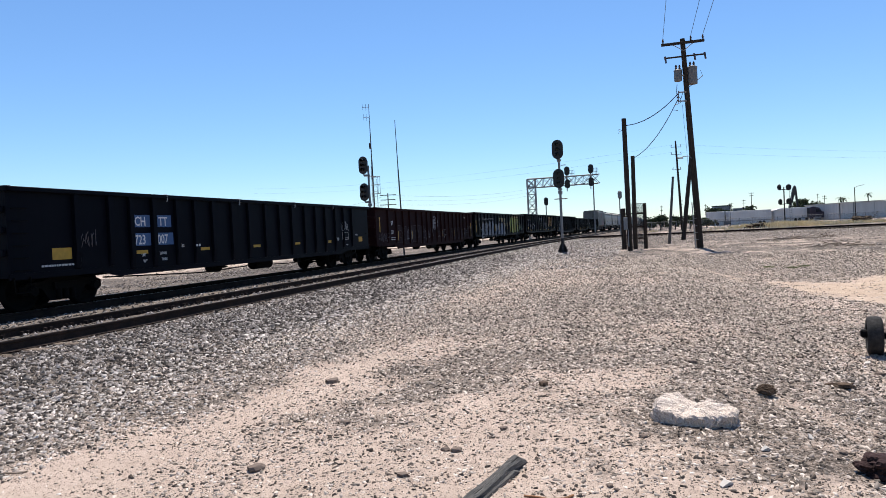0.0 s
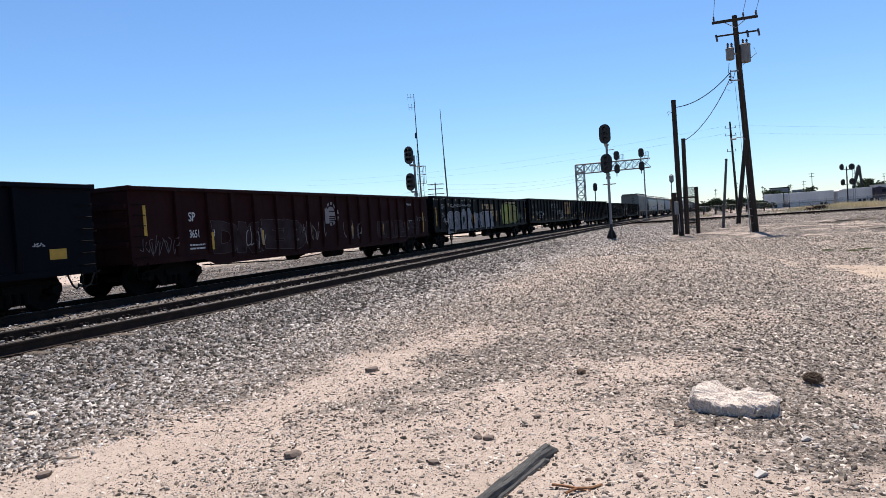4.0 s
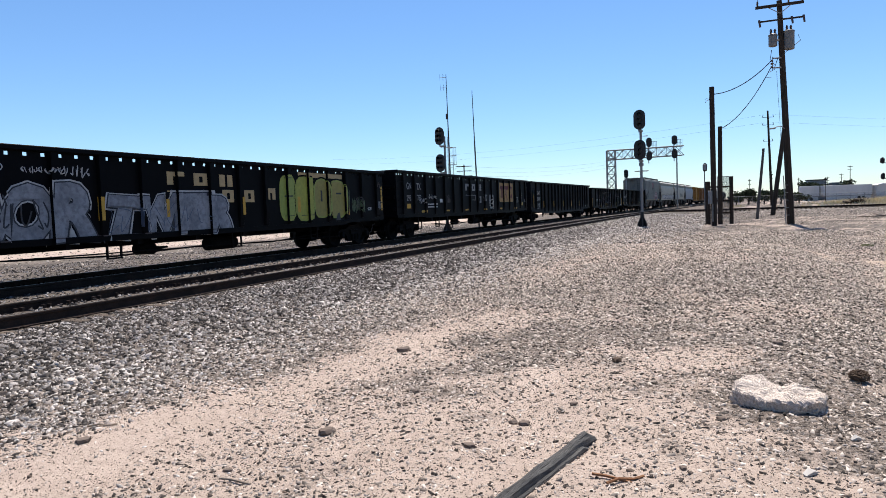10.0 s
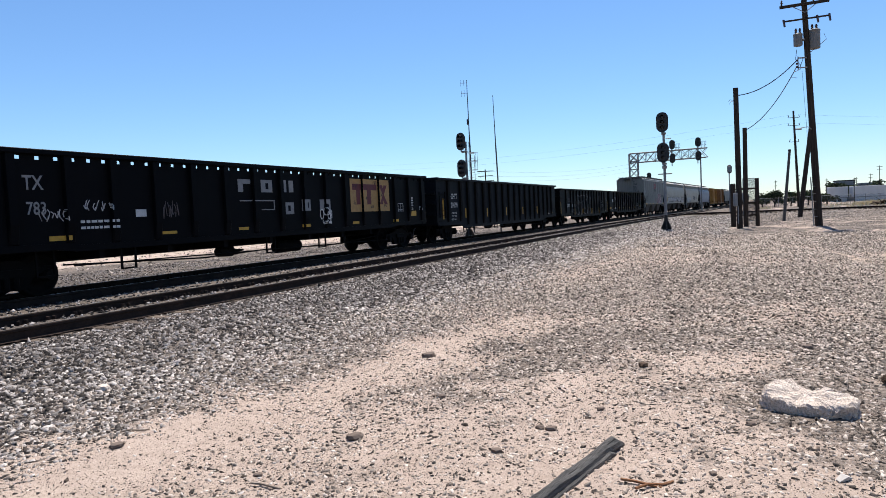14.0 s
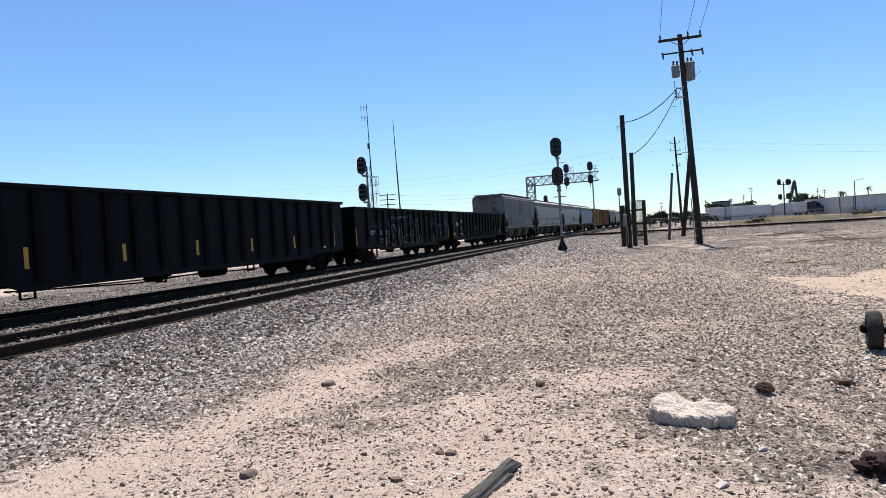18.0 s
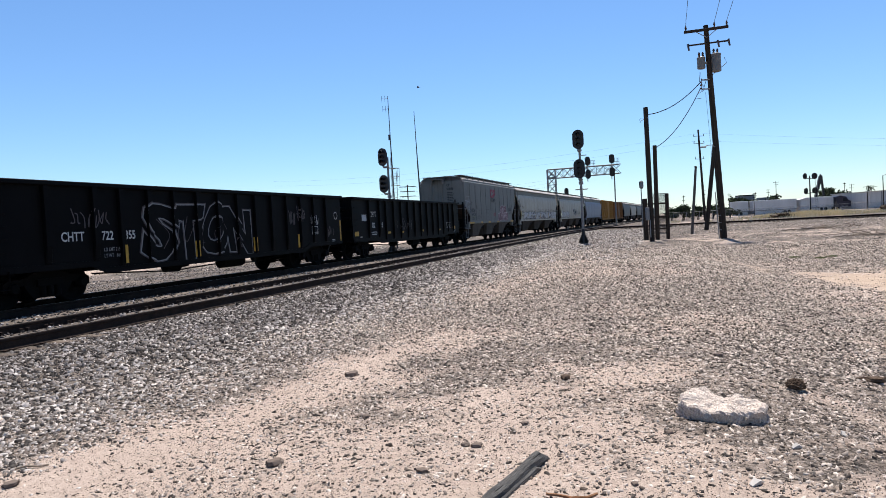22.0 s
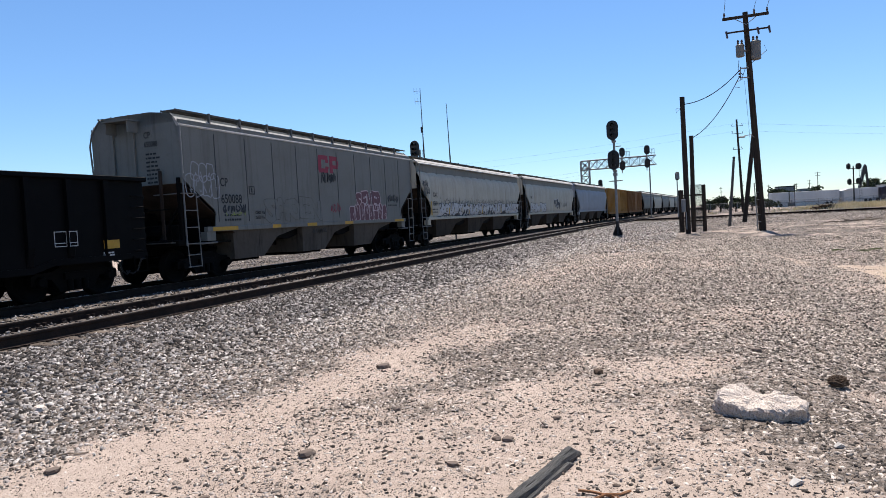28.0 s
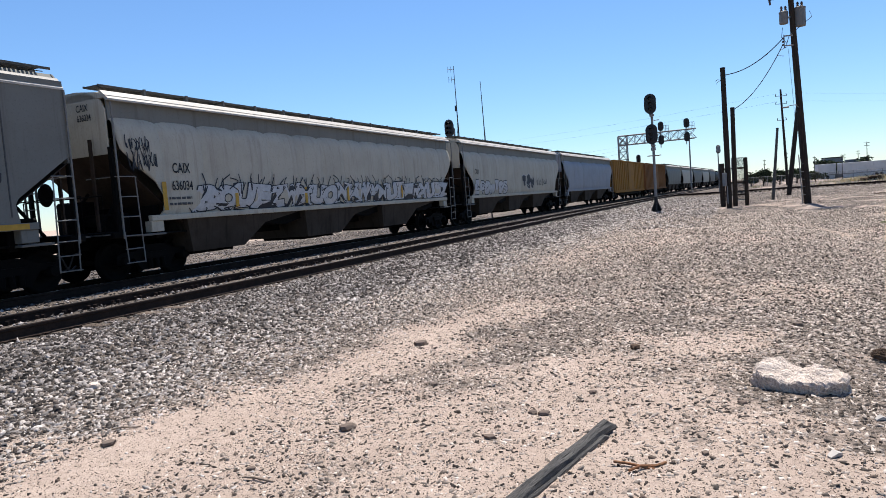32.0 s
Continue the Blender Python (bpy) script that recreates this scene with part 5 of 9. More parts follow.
    # the painted name as plain block forms
    block_forms(sd, x, (("arm", -15.99, -15.47, 2.16), ("ring", -15.07, -14.57, 2.15), ("bar", -14.10, -13.88, 2.14), ("bar", -13.78, -13.57, 2.14)), M_TAN, 0.33)
    block_forms(sd, x, (("ring", -14.01, -13.54, 1.70), ("ring", -13.10, -12.65, 1.70), ("arch", -12.10, -11.63, 1.77)), M_TAN, 0.35)
    sd.patch("line_mark", M_TAN, x(-16.0), x(-14.5), 1.98, 2.01, "tan painted rail outline")
    tapes(sd, x, ((-24.15, 0.12, 1.30, 2.27), (-21.2, 0.11, 1.3, 1.75), (-18.05, 0.11, 1.32, 1.85), (-16.05, 0.10, 1.35, 1.8), (-13.28, 0.11, 1.34, 1.85), (-10.48, 0.15, 1.36, 1.86), (-7.35, 0.09, 1.2, 1.75), (-4.80, 0.12, 1.33, 2.27)))
    sd.scrawl(x(-23.0), 1.35, 0.5, 0.4, 36, M_GRAFLINE, 0.035, 4)
    sd.text("SG20", x(-5.9), 1.34, 0.12, M_LETTER)
    sd.scrawl(x(-5.2), 1.36, 0.42, 0.36, 38, M_GRAFW, 0.025, 7)
    sd.scrawl(x(-5.2), 2.2, 0.4, 0.3, 138, M_GRAFDULL, 0.02, 6)

    # fourth: its sister with clean block lettering
    car, sd, h = gondola("gondola_car", -3.40, 16.24, 3.00, M_BLUECAR, "black slotted gondola car with white mark and an orange square", [0.65, 1.75, 2.95] + spread(4.05, 1.17, 19.3), 0.90, 0.96, True, 0.11, (-7.6, -5.6, -0.6, 2.0))
    end_mark(car, h, ("GNTX", "295783"))
    x = lambda S: S - 6.42
    sd.text("GN", x(-2.43), 2.21, 0.29, M_WORNLET)
    sd.text("TX", x(-1.40), 2.20, 0.29, M_WORNLET)
    sd.text("295", x(-2.43), 1.70, 0.26, M_WORNLET)
    sd.text("783", x(-1.36), 1.70, 0.26, M_WORNLET)
    sd.scrawl(x(-1.15), 1.55, 0.65, 0.25, 51, M_GRAFLINE, 0.022, 7)
    sd.scrawl(x(-0.12), 1.75, 0.7, 0.24, 52, M_GRAFLINE, 0.022, 7)
    sd.bars(x(-0.2), 1.50, 0.9, 2, 0.055, M_LETTER, 53, 2.4)
    sd.patch("stencil_block", M_LETTER, x(1.22), x(1.52), 1.60, 1.77, "small white stencilled block")
    sd.scrawl(x(2.0), 1.5, 0.5, 0.5, 55, M_GRAFDULL, 0.02, 7)
    sd.patch("reflective_square", M_YELLOW, x(-2.41), x(-2.03), 1.36, 1.56, "yellow reflective square")
    tapes(sd, x, ((-0.93, 0.45, 1.15, 1.25), (1.95, 0.45, 1.16, 1.23), (4.6, 0.4, 1.15, 1.23), (7.48, 0.42, 1.13, 1.22), (10.41, 0.42, 1.13, 1.22), (13.35, 0.37, 1.12, 1.22)))
    block_forms(sd, x, (("arm", 4.66, 5.17, 2.21), ("ring", 5.62, 6.12, 2.21), ("bar", 6.55, 6.78, 2.22), ("bar", 6.90, 7.12, 2.22)), M_WORNLET, 0.36)
    block_forms(sd, x, (("ring", 6.63, 7.10, 1.55), ("ring", 7.52, 7.97, 1.64), ("arch", 8.48, 9.06, 1.64)), M_WORNLET, 0.36)
    sd.patch("line_mark", M_WORNLET, x(4.7), x(6.2), 1.95, 1.98, "white painted rail outline")
    sd.patch("line_mark", M_WORNLET, x(6.15), x(6.19), 1.72, 1.95, "white painted rail outline")
    sd.patch("line_mark", M_WORNLET, x(5.6), x(6.19), 1.69, 1.72, "white painted rail outline")
    sd.patch("logo_square", M_ORANGE, x(10.34), x(13.10), 1.56, 2.74, "faded orange square placard")
    for a, b, z0, z1 in ((10.48, 12.16, 2.34, 2.56), (10.72, 10.98, 1.82, 2.34), (11.46, 11.74, 1.82, 2.34)):
        sd.patch("logo_form", M_DKRED, x(a), x(b), z0, z1, "dark red block of the placard", 0.004)
    for q in ([(12.20, 1.82), (12.44, 1.82), (12.94, 2.54), (12.70, 2.54)], [(12.18, 2.54), (12.42, 2.54), (12.96, 1.82), (12.72, 1.82)]):
        sh = Shape()
        sd.polygon(sh, [(x(a), b) for a, b in q], 0.006)
        part("logo_form", sh, M_DKRED, car, "dark red slanted bar of the placard")
    for a, z, seed in ((11.2, 1.95, 155), (11.7, 1.66, 156), (12.3, 2.1, 157), (10.5, 1.8, 158), (10.55, 2.4, 258), (12.7, 1.7, 259), (11.9, 2.55, 260)):
        sd.scrawl(x(a), z, 0.22, 0.18, seed, M_BLACKLET, 0.02, 3)
    tag = Shape()
    for a, z, w, hh in ((8.56, 1.52, 0.10, 0.16), (8.77, 1.60, 0.10, 0.12), (8.83, 1.47, 0.07, 0.12), (9.02, 1.52, 0.11, 0.17)):
        sd.stroke(tag, [(x(a) + w * math.cos(0.9 * k), z + hh * math.sin(0.9 * k)) for k in range(7)], 0.028, 0.006, True)
    sd.stroke(tag, [(x(8.91), 1.37), (x(9.02), 1.69), (x(9.13), 1.38)], 0.022, 0.006)
    part("graffiti_tag", tag, M_WHITE, car, "looping white sprayed tag")
    sd.scrawl(x(8.6), 1.18, 0.5, 0.17, 159, M_WHITE, 0.022, 6)
    table_mark(sd, car, x, 13.78, 14.2, 1.53, 1.83, M_LETTER)
    sd.bars(x(14.78), 2.04, 0.3, 4, 0.05, M_LETTER, 57, 2.0)
    sd.text("SG21", x(14.78), 1.58, 0.12, M_LETTER, 0.8)
    sd.patch("reflective_square", M_YELLOW, x(14.88), x(15.34), 1.32, 1.53, "yellow reflective square")
    sd.bars(x(15.65), 1.65, 0.14, 2, 0.06, M_LETTER, 58)

    # fifth: tall black, wide pressed posts
    car, sd, h = gondola("gondola_car", 17.39, 36.83, 2.98, M_SLATECAR, "tall blue-black gondola car with dark ribs and yellow tape", [1.2, 2.65, 3.56, 4.62, 5.64, 6.6, 7.6, 8.6, 9.6, 10.6, 11.6, 12.6, 13.6, 14.55, 15.5, 16.5, 17.45, 18.35], 0.62, 0.80, False, 0.12, (-6.6, -2.3, 2.2))
    x = lambda S: S - 27.11
    sd.text("CHTT", x(18.95), 2.03, 0.25, M_LETTER, 0.78)
    sd.text("214399", x(18.93), 1.62, 0.25, M_LETTER, 0.72)
    sd.text("LD LMT 207900", x(18.98), 1.32, 0.08, M_LETTER)
    sd.text("LT WT  78100", x(18.98), 1.17, 0.08, M_LETTER)
    sd.text("CU FT  3564", x(18.98), 1.02, 0.08, M_LETTER)
    tapes(sd, x, ((18.0, 0.13, 1.10, 2.04), (20.6, 0.12, 1.10, 1.58), (23.52, 0.12, 1.11, 1.56), (26.52, 0.12, 1.11, 1.56), (29.48, 0.12, 1.10, 1.55), (32.42, 0.12, 1.09, 1.56), (35.9, 0.13, 1.06, 2.04)))
    sd.patch("small_print", M_LETTER, x(34.75), x(35.05), 1.0, 1.08, "small white stencilled block")
    ladder(car, x(17.85), -1.53, 1.15, 2.35, 0.6, 5, material=M_STEEL)

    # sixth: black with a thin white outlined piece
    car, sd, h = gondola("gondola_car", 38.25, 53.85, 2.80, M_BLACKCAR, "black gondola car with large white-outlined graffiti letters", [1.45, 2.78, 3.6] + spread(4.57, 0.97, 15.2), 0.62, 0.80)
    end_mark(car, h, ("CHTT", "722355"))
    x = lambda S: S - 46.05
    sd.text("CHTT", x(40.06), 1.43, 0.22, M_LETTER)
    sd.text("722", x(41.22), 1.43, 0.22, M_LETTER)
    sd.text("355", x(41.95), 1.43, 0.22, M_LETTER)
    sd.scrawl(x(40.3), 1.7, 1.2, 0.5, 62, M_GRAFDULL, 0.03, 7)
    sd.text("LD LMT 219500", x(41.26), 1.15, 0.09, M_WORNLET, 0.8)
    sd.text("LT WT   66500", x(41.26), 1.00, 0.09, M_WORNLET, 0.8)
    sd.piece("STON", x(42.6), x(47.35), 0.76, 2.30, 68, M_BLACKCAR, M_WORNLET, M_GRAFDULL, 0.07, 0.020, 0.0, 1.08, 0.06, "dark inside of an outlined graffiti letter")
    sd.scrawl(x(43.0), 1.0, 4.2, 1.0, 168, M_GRAFDULL, 0.02, 7)
    sd.scrawl(x(49.6), 1.65, 0.6, 0.6, 264, M_GRAFDULL, 0.03, 7)
    sd.scrawl(x(50.3), 1.75, 0.6, 0.65, 265, M_GRAFDULL, 0.03, 5)
    sd.scrawl(x(51.32), 1.6, 0.6, 0.42, 65, M_GRAFLINE, 0.02, 8)
    table_mark(sd, car, x, 51.4, 51.87, 1.27, 1.56, M_LETTER)
    sd.scrawl(x(52.45), 1.1, 0.75, 0.5, 66, M_GRAFDULL, 0.025, 6)
    ring = Shape()
    sd.stroke(ring, [(x(53.39) + 0.14 * math.cos(0.63 * k), 1.98 + 0.14 * math.sin(0.63 * k)) for k in range(10)], 0.025, 0.004, True)
    part("round_mark", ring, M_LETTER, car, "small round white mark")
    tapes(sd, x, ((38.3, 0.09, 0.90, 1.80), (41.85, 0.11, 0.82, 1.28), (44.6, 0.11, 0.82, 1.28), (47.5, 0.11, 0.82, 1.28), (50.33, 0.12, 0.82, 1.30), (53.72, 0.10, 0.88, 1.80)))
    sd.bars(x(53.0), 0.98, 0.25, 2, 0.04, M_LETTER, 67)

    # seventh
    car, sd, h = gondola("gondola_car", 54.95, 70.60, 2.79, M_BLACKCAR, "black ribbed gondola car with white mark and a yellow square", [1.7, 2.88, 3.66, 4.64] + spread(5.62, 0.985, 15.2), 0.66, 0.80)
    end_mark(car, h, ("CHTT", "722"))
    x = lambda S: S - 62.775
    sd.text("CHTT", x(56.82), 1.93, 0.24, M_LETTER, 0.72)
    sd.text("722", x(56.97), 1.42, 0.23, M_LETTER, 0.72)
    sd.text("83", x(58.02), 1.42, 0.23, M_LETTER, 0.72)
    sd.bars(x(56.9), 1.18, 0.6, 2, 0.045, M_LETTER, 71, 2.2)
    sd.patch("placard", M_GRAFLINE, x(55.92), x(56.4), 1.74, 2.02, "pale smudged placard")
    sd.patch("reflective_square", M_YELLOW, x(55.14), x(55.54), 1.07, 1.28, "yellow reflective square")
    sd.bars(x(55.6), 1.0, 0.3, 1, 0.035, M_LETTER, 75)
    tapes(sd, x, ((58.72, 0.45, 1.09, 1.19), (60.5, 0.4, 1.08, 1.17), (63.5, 0.4, 1.08, 1.17), (66.4, 0.4, 1.08, 1.17)))
    sd.patch("reflective_square", M_YELLOW, x(69.33), x(69.78), 1.09, 1.29, "yellow reflective square")
    table_mark(sd, car, x, 68.06, 68.64, 1.20, 1.52, M_LETTER)
    sd.bars(x(69.3), 0.98, 0.3, 2, 0.035, M_LETTER, 72)
    sd.scrawl(x(59.6), 1.2, 2.6, 0.7, 73, M_GRAFDULL, 0.025, 8)


build_gondolas()

# ---- covered hoppers, boxcars and tank cars ----
def round_side(z, table):
    for (z0, y0), (z1, y1) in zip(table, table[1:]):
        if z0 <= z <= z1:
            return y0 + (y1 - y0) * (z - z0) / (z1 - z0)
    return table[0][1] if z < table[0][0] else table[-1][1]


BULGE = [(1.48, 1.47), (1.70, 1.535), (2.0, 1.56), (3.1, 1.56), (3.42, 1.535), (3.62, 1.485), (3.74, 1.42), (3.80, 1.36)]


def hopper(name, near_end, far_end, style, paint, label, panels, eave=4.40, bays=3, near=True):
    """A covered hopper. style 'flat' has plain sheets, 'round' bulging ones."""
    length = far_end - near_end
    h = length / 2
    half = h - 1.25
    car = thing(name, Matrix(), label, "hopper car", "freight train cars")
    CARS.append((car, (near_end + far_end) / 2, half))
    W = 1.55
    cut = 2.85 if style == "flat" else 3.10
    # the side sheets are cut away over the trucks
    if style == "flat":
        corner = [(-h, cut), (-h + 1.20, 1.98), (-h + 1.27, 1.86), (-h + 1.20, 1.48)]
    else:
        corner = [(-h + 0.10, cut), (-h + 0.50, 2.78), (-h + 0.68, 2.44), (-h + 1.14, 2.28), (-h + 1.30, 2.02), (-h + 1.29, 1.62), (-h + 1.18, 1.48)]
    mirror = [(-x, z) for x, z in reversed(corner)]
    edges = [-h + (2 * h) * k / panels for k in range(panels + 1)]
    for sg in (-1, 1):
        if style == "flat":
            a, b = sorted((sg * W, sg * (W - 0.03)))
            part("side_sheet", Shape().slab([(-h, eave - 0.02)] + corner + mirror + [(h, eave - 0.02)], "y", a, b), paint, car)
            seam = Shape().box(-0.012, 0.012, -0.012, 0.0, 1.62, eave - 0.3).mesh("seam", M_GREYSEAM)
            for x in edges[1:-1]:
                part("seam", seam, M_GREYSEAM, car, m=pose(x, sg * W, 0, 0, 0, 0 if sg < 0 else 180))
        else:
            for x0, x1 in zip(edges, edges[1:]):
                nx, zs = 7, [q[0] for q in BULGE]
                zs = [1.48, 1.6, 1.75, 1.95, 2.3, 2.7, 3.05, 3.3, 3.48, 3.6, 3.70, 3.77, 3.80]
                sh = Shape()
                v = []
                for j, z in enumerate(zs):
                    for i in range(nx):
                        u = (0.0, 0.05, 0.2, 0.5, 0.8, 0.95, 1.0)[i]
                        x = x0 + (x1 - x0) * u
                        pil = min(1.0, 1.5 * math.sin(math.pi * u)) ** 0.7
                        zz = z - (0.025 * (1 - pil) if z > 3.55 else 0)
                        lim = -h + 0.10
                        for (xa, za), (xb, zb) in zip(corner, corner[1:]):
                            if zb <= zz <= za and za > zb:
                                lim = xa + (xb - xa) * (za - zz) / (za - zb)
                        xx = min(max(x, lim), -lim)
                        v.append((xx, sg * (round_side(z, BULGE) - 0.034 * (1 - pil)), zz))
                f = [(j * nx + i, j * nx + i + 1, (j + 1) * nx + i + 1, (j + 1) * nx + i) for j in range(len(zs) - 1) for i in range(nx - 1)]
                sh.add(v, f)
                part("side_sheet", sh, paint, car, fair=True)
            a, b = sorted((sg * 1.37, sg * 1.33))
            # darker grey than the side sheets: the eave's shade painted on
            part("upper_sheet", Shape().box(-h + 0.06, h - 0.06, a, b, 3.72, eave - 0.02), M_GREYCAR, car, "upper sheet greyed as shade under the eave")
        top = W if style == "flat" else 1.50
        q = [(sg * (top + 0.02), eave - 0.15), (sg * (top + 0.02), eave - 0.11), (sg * (top - 0.22), eave + 0.10), (sg * (top - 0.27), eave + 0.09), (sg * (top - 0.05), eave - 0.15)]
        if style == "flat":
            q = [(sg * (top + 0.02), eave - 0.20), (sg * (top + 0.02), eave - 0.16), (sg * (top - 0.13), eave + 0.06), (sg * (top - 0.18), eave + 0.04), (sg * (top - 0.05), eave - 0.20)]
        part("eave_rail", Shape().slab(q, "x", -h - 0.01, h + 0.01), M_EDGE, car, "pale sloping roof edge")
        a, b = sorted((sg * (W - 0.12), sg * (W + 0.02)))
        part("side_sill", Shape().block(-h + 0.85, h - 0.85, a, b, 1.36, 1.50, 0.012), paint, car)
        # roof walks on brackets
        edge_y = 1.46 if style == "flat" else 1.19
        a, b = sorted((sg * (edge_y - 0.07), sg * (edge_y - 0.57)))
        rise = 0.17 if style == "flat" else 0.16
        zw = eave + rise + 0.06
        walk_way = Shape().box(-h + 0.1, h - 0.1, a, a + 0.03, zw, zw + 0.05).box(-h + 0.1, h - 0.1, b - 0.03, b, zw, zw + 0.05)
        if near:
            bars = int((2 * h - 0.3) / 0.09)
            for k in range(bars):
                walk_way.box(-h + 0.12 + 0.09 * k, -h + 0.165 + 0.09 * k, a + 0.03, b - 0.03, zw + 0.008, zw + 0.04)
            walk_way.box(-h + 0.1, h - 0.1, (a + b) / 2 - 0.02, (a + b) / 2 + 0.02, zw, zw + 0.008)
        else:
            walk_way.box(-h + 0.1, h - 0.1, a + 0.03, b - 0.03, zw + 0.008, zw + 0.04)
        part("roof_walk", walk_way, M_WALK, car, "dark grated roof walk")
        post = M_LADDER
        br = Shape().box(-0.02, 0.02, -edge_y + 0.06, -edge_y + 0.57, eave + rise, eave + rise + 0.055).box(-0.03, 0.03, -edge_y, -edge_y + 0.06, eave - 0.02, eave + rise + 0.12).rod((0, -edge_y + 0.04, eave + rise), (-0.05, -edge_y + 0.49, eave + 0.08), 0.018, sides=5).mesh("bracket", post)
        for x in edges[1:-1]:
            part("bracket", br, post, car, m=pose(x, 0, 0, 0, 0, 0 if sg < 0 else 180))
    # roof
    prof = [(-1.45, eave - 0.03), (-1.1, eave + 0.07), (-0.5, eave + 0.14), (0.5, eave + 0.14), (1.1, eave + 0.07), (1.45, eave - 0.03), (1.45, eave - 0.08), (-1.45, eave - 0.08)]
    if style == "flat":
        prof[1:5] = [(-1.28, eave + 0.16), (-0.6, eave + 0.24), (0.6, eave + 0.24), (1.28, eave + 0.16)]
    part("roof", Shape().slab(prof, "x", -h, h), paint, car)
    part("hatch_cover", Shape().block(-h + 0.8, h - 0.8, -0.42, 0.42, eave + 0.13, eave + 0.30, 0.03), paint, car)
    wy = 1.53 if style == "flat" else 1.35
    for sx in (-1, 1):
        a, b = sorted((sx * h, sx * (h - 0.04)))
        rim_z = [(wy, eave - 0.09), (1.30, eave + 0.16), (0.6, eave + 0.25), (-0.6, eave + 0.25), (-1.30, eave + 0.16), (-wy, eave - 0.09)] if style == "flat" else [(wy, eave - 0.35), (wy - 0.10, eave - 0.12), (0.85, eave + 0.08), (-0.85, eave + 0.08), (-wy + 0.10, eave - 0.12), (-wy, eave - 0.35)]
        part("end_sheet", Shape().slab([(-wy, cut - 0.15), (wy, cut - 0.15)] + rim_z, "x", a, b), paint, car)
        w = sx
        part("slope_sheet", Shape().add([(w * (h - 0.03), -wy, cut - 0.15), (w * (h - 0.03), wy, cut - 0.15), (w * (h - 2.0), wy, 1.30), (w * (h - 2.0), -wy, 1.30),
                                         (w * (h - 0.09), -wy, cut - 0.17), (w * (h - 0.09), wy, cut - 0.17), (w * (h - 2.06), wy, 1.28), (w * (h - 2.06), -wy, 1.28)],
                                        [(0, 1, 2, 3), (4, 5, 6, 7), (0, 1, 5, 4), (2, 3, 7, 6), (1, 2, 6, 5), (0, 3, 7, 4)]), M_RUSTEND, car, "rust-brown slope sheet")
        for y in ((0.0, 0.75) if style == "flat" else (0.55,)):
            part("end_stiffener", Shape().block(*sorted((w * h, w * (h + 0.06))), y - 0.04, y + 0.04, cut - 0.1, eave - 0.05, 0.01), paint, car)
        for y in (-1.45, 1.45):
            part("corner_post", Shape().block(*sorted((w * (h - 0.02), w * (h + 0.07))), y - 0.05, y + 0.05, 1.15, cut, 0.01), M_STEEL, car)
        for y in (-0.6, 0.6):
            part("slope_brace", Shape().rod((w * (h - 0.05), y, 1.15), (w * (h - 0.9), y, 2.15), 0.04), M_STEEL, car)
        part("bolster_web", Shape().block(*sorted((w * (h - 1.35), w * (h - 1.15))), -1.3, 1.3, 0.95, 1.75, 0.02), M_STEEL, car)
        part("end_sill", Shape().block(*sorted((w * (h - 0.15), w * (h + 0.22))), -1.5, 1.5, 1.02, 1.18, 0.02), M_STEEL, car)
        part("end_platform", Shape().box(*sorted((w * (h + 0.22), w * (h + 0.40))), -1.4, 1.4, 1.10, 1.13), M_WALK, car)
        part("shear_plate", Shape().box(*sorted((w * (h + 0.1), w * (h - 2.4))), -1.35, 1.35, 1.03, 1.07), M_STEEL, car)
        if near:
            lad = Shape().box(*sorted((w * (h - 0.015), w * (h + 0.015))), -W - 0.045, -W - 0.01, 1.0, eave - 0.2)
            lad.rod((w * (h - 0.02), -W - 0.03, 1.15), (w * (h - 0.06), -W - 0.03, 0.42), 0.016, sides=6)
            lad.rod((w * (h - 0.46), -W - 0.03, 2.42), (w * (h - 0.52), -W - 0.03, 0.42), 0.016, sides=6)
            for z in (2.42, 1.96, 1.50, 1.06, 0.76, 0.44):
                lad.rod((w * h, -W - 0.03, z), (w * (h - 0.50), -W - 0.03, z), 0.014, sides=6)
            lad.rod((w * (h + 0.02), -W - 0.03, 2.42), (w * (h + 0.06), -0.6, 2.42), 0.014, sides=6)
            part("ladder", lad, M_RAILGREY, car, "grey corner ladder")
            part("step_platform", Shape().block(*sorted((w * (h - 0.55), w * (h - 1.25))), -W, -W + 0.5, 1.02, 1.07, 0.008), M_LADDER, car)
            part("sill_box", Shape().block(*sorted((w * (h - 0.85), w * (h - 1.22))), -W + 0.02, -W + 0.25, 1.10, 1.36, 0.01), paint, car)
            ladder(car, w * (h + 0.14), -0.95, 1.2, cut + 0.2, 0.05, 1, across="y", material=M_RUSTEND)
            ladder(car, w * (h + 0.3), 1.05, 0.5, 2.4, 0.42, 5, across="y", material=M_LADDER)
            part("crossover_rail", Shape().pipe([(w * (h + 0.3), -1.35, 1.15), (w * (h + 0.3), -1.35, 2.0), (w * (h + 0.3), 1.35, 2.0), (w * (h + 0.3), 1.35, 1.15)], 0.016), M_STEEL, car)
            part("brake_equipment", Shape().block(*sorted((w * (h - 1.05), w * (h - 0.25))), 0.35, 1.0, 1.1, 1.95, 0.05).block(*sorted((w * (h - 0.8), w * (h - 0.4))), -0.9, -0.3, 1.1, 1.6, 0.04), M_STEEL, car)
            part("reservoir", Shape().lathe([(-0.55, 0.02), (-0.52, 0.15), (-0.45, 0.2), (0.45, 0.2), (0.52, 0.15), (0.55, 0.02)], (w * (h - 0.62), 0.15, 1.42), "y", 14), M_STEEL, car)
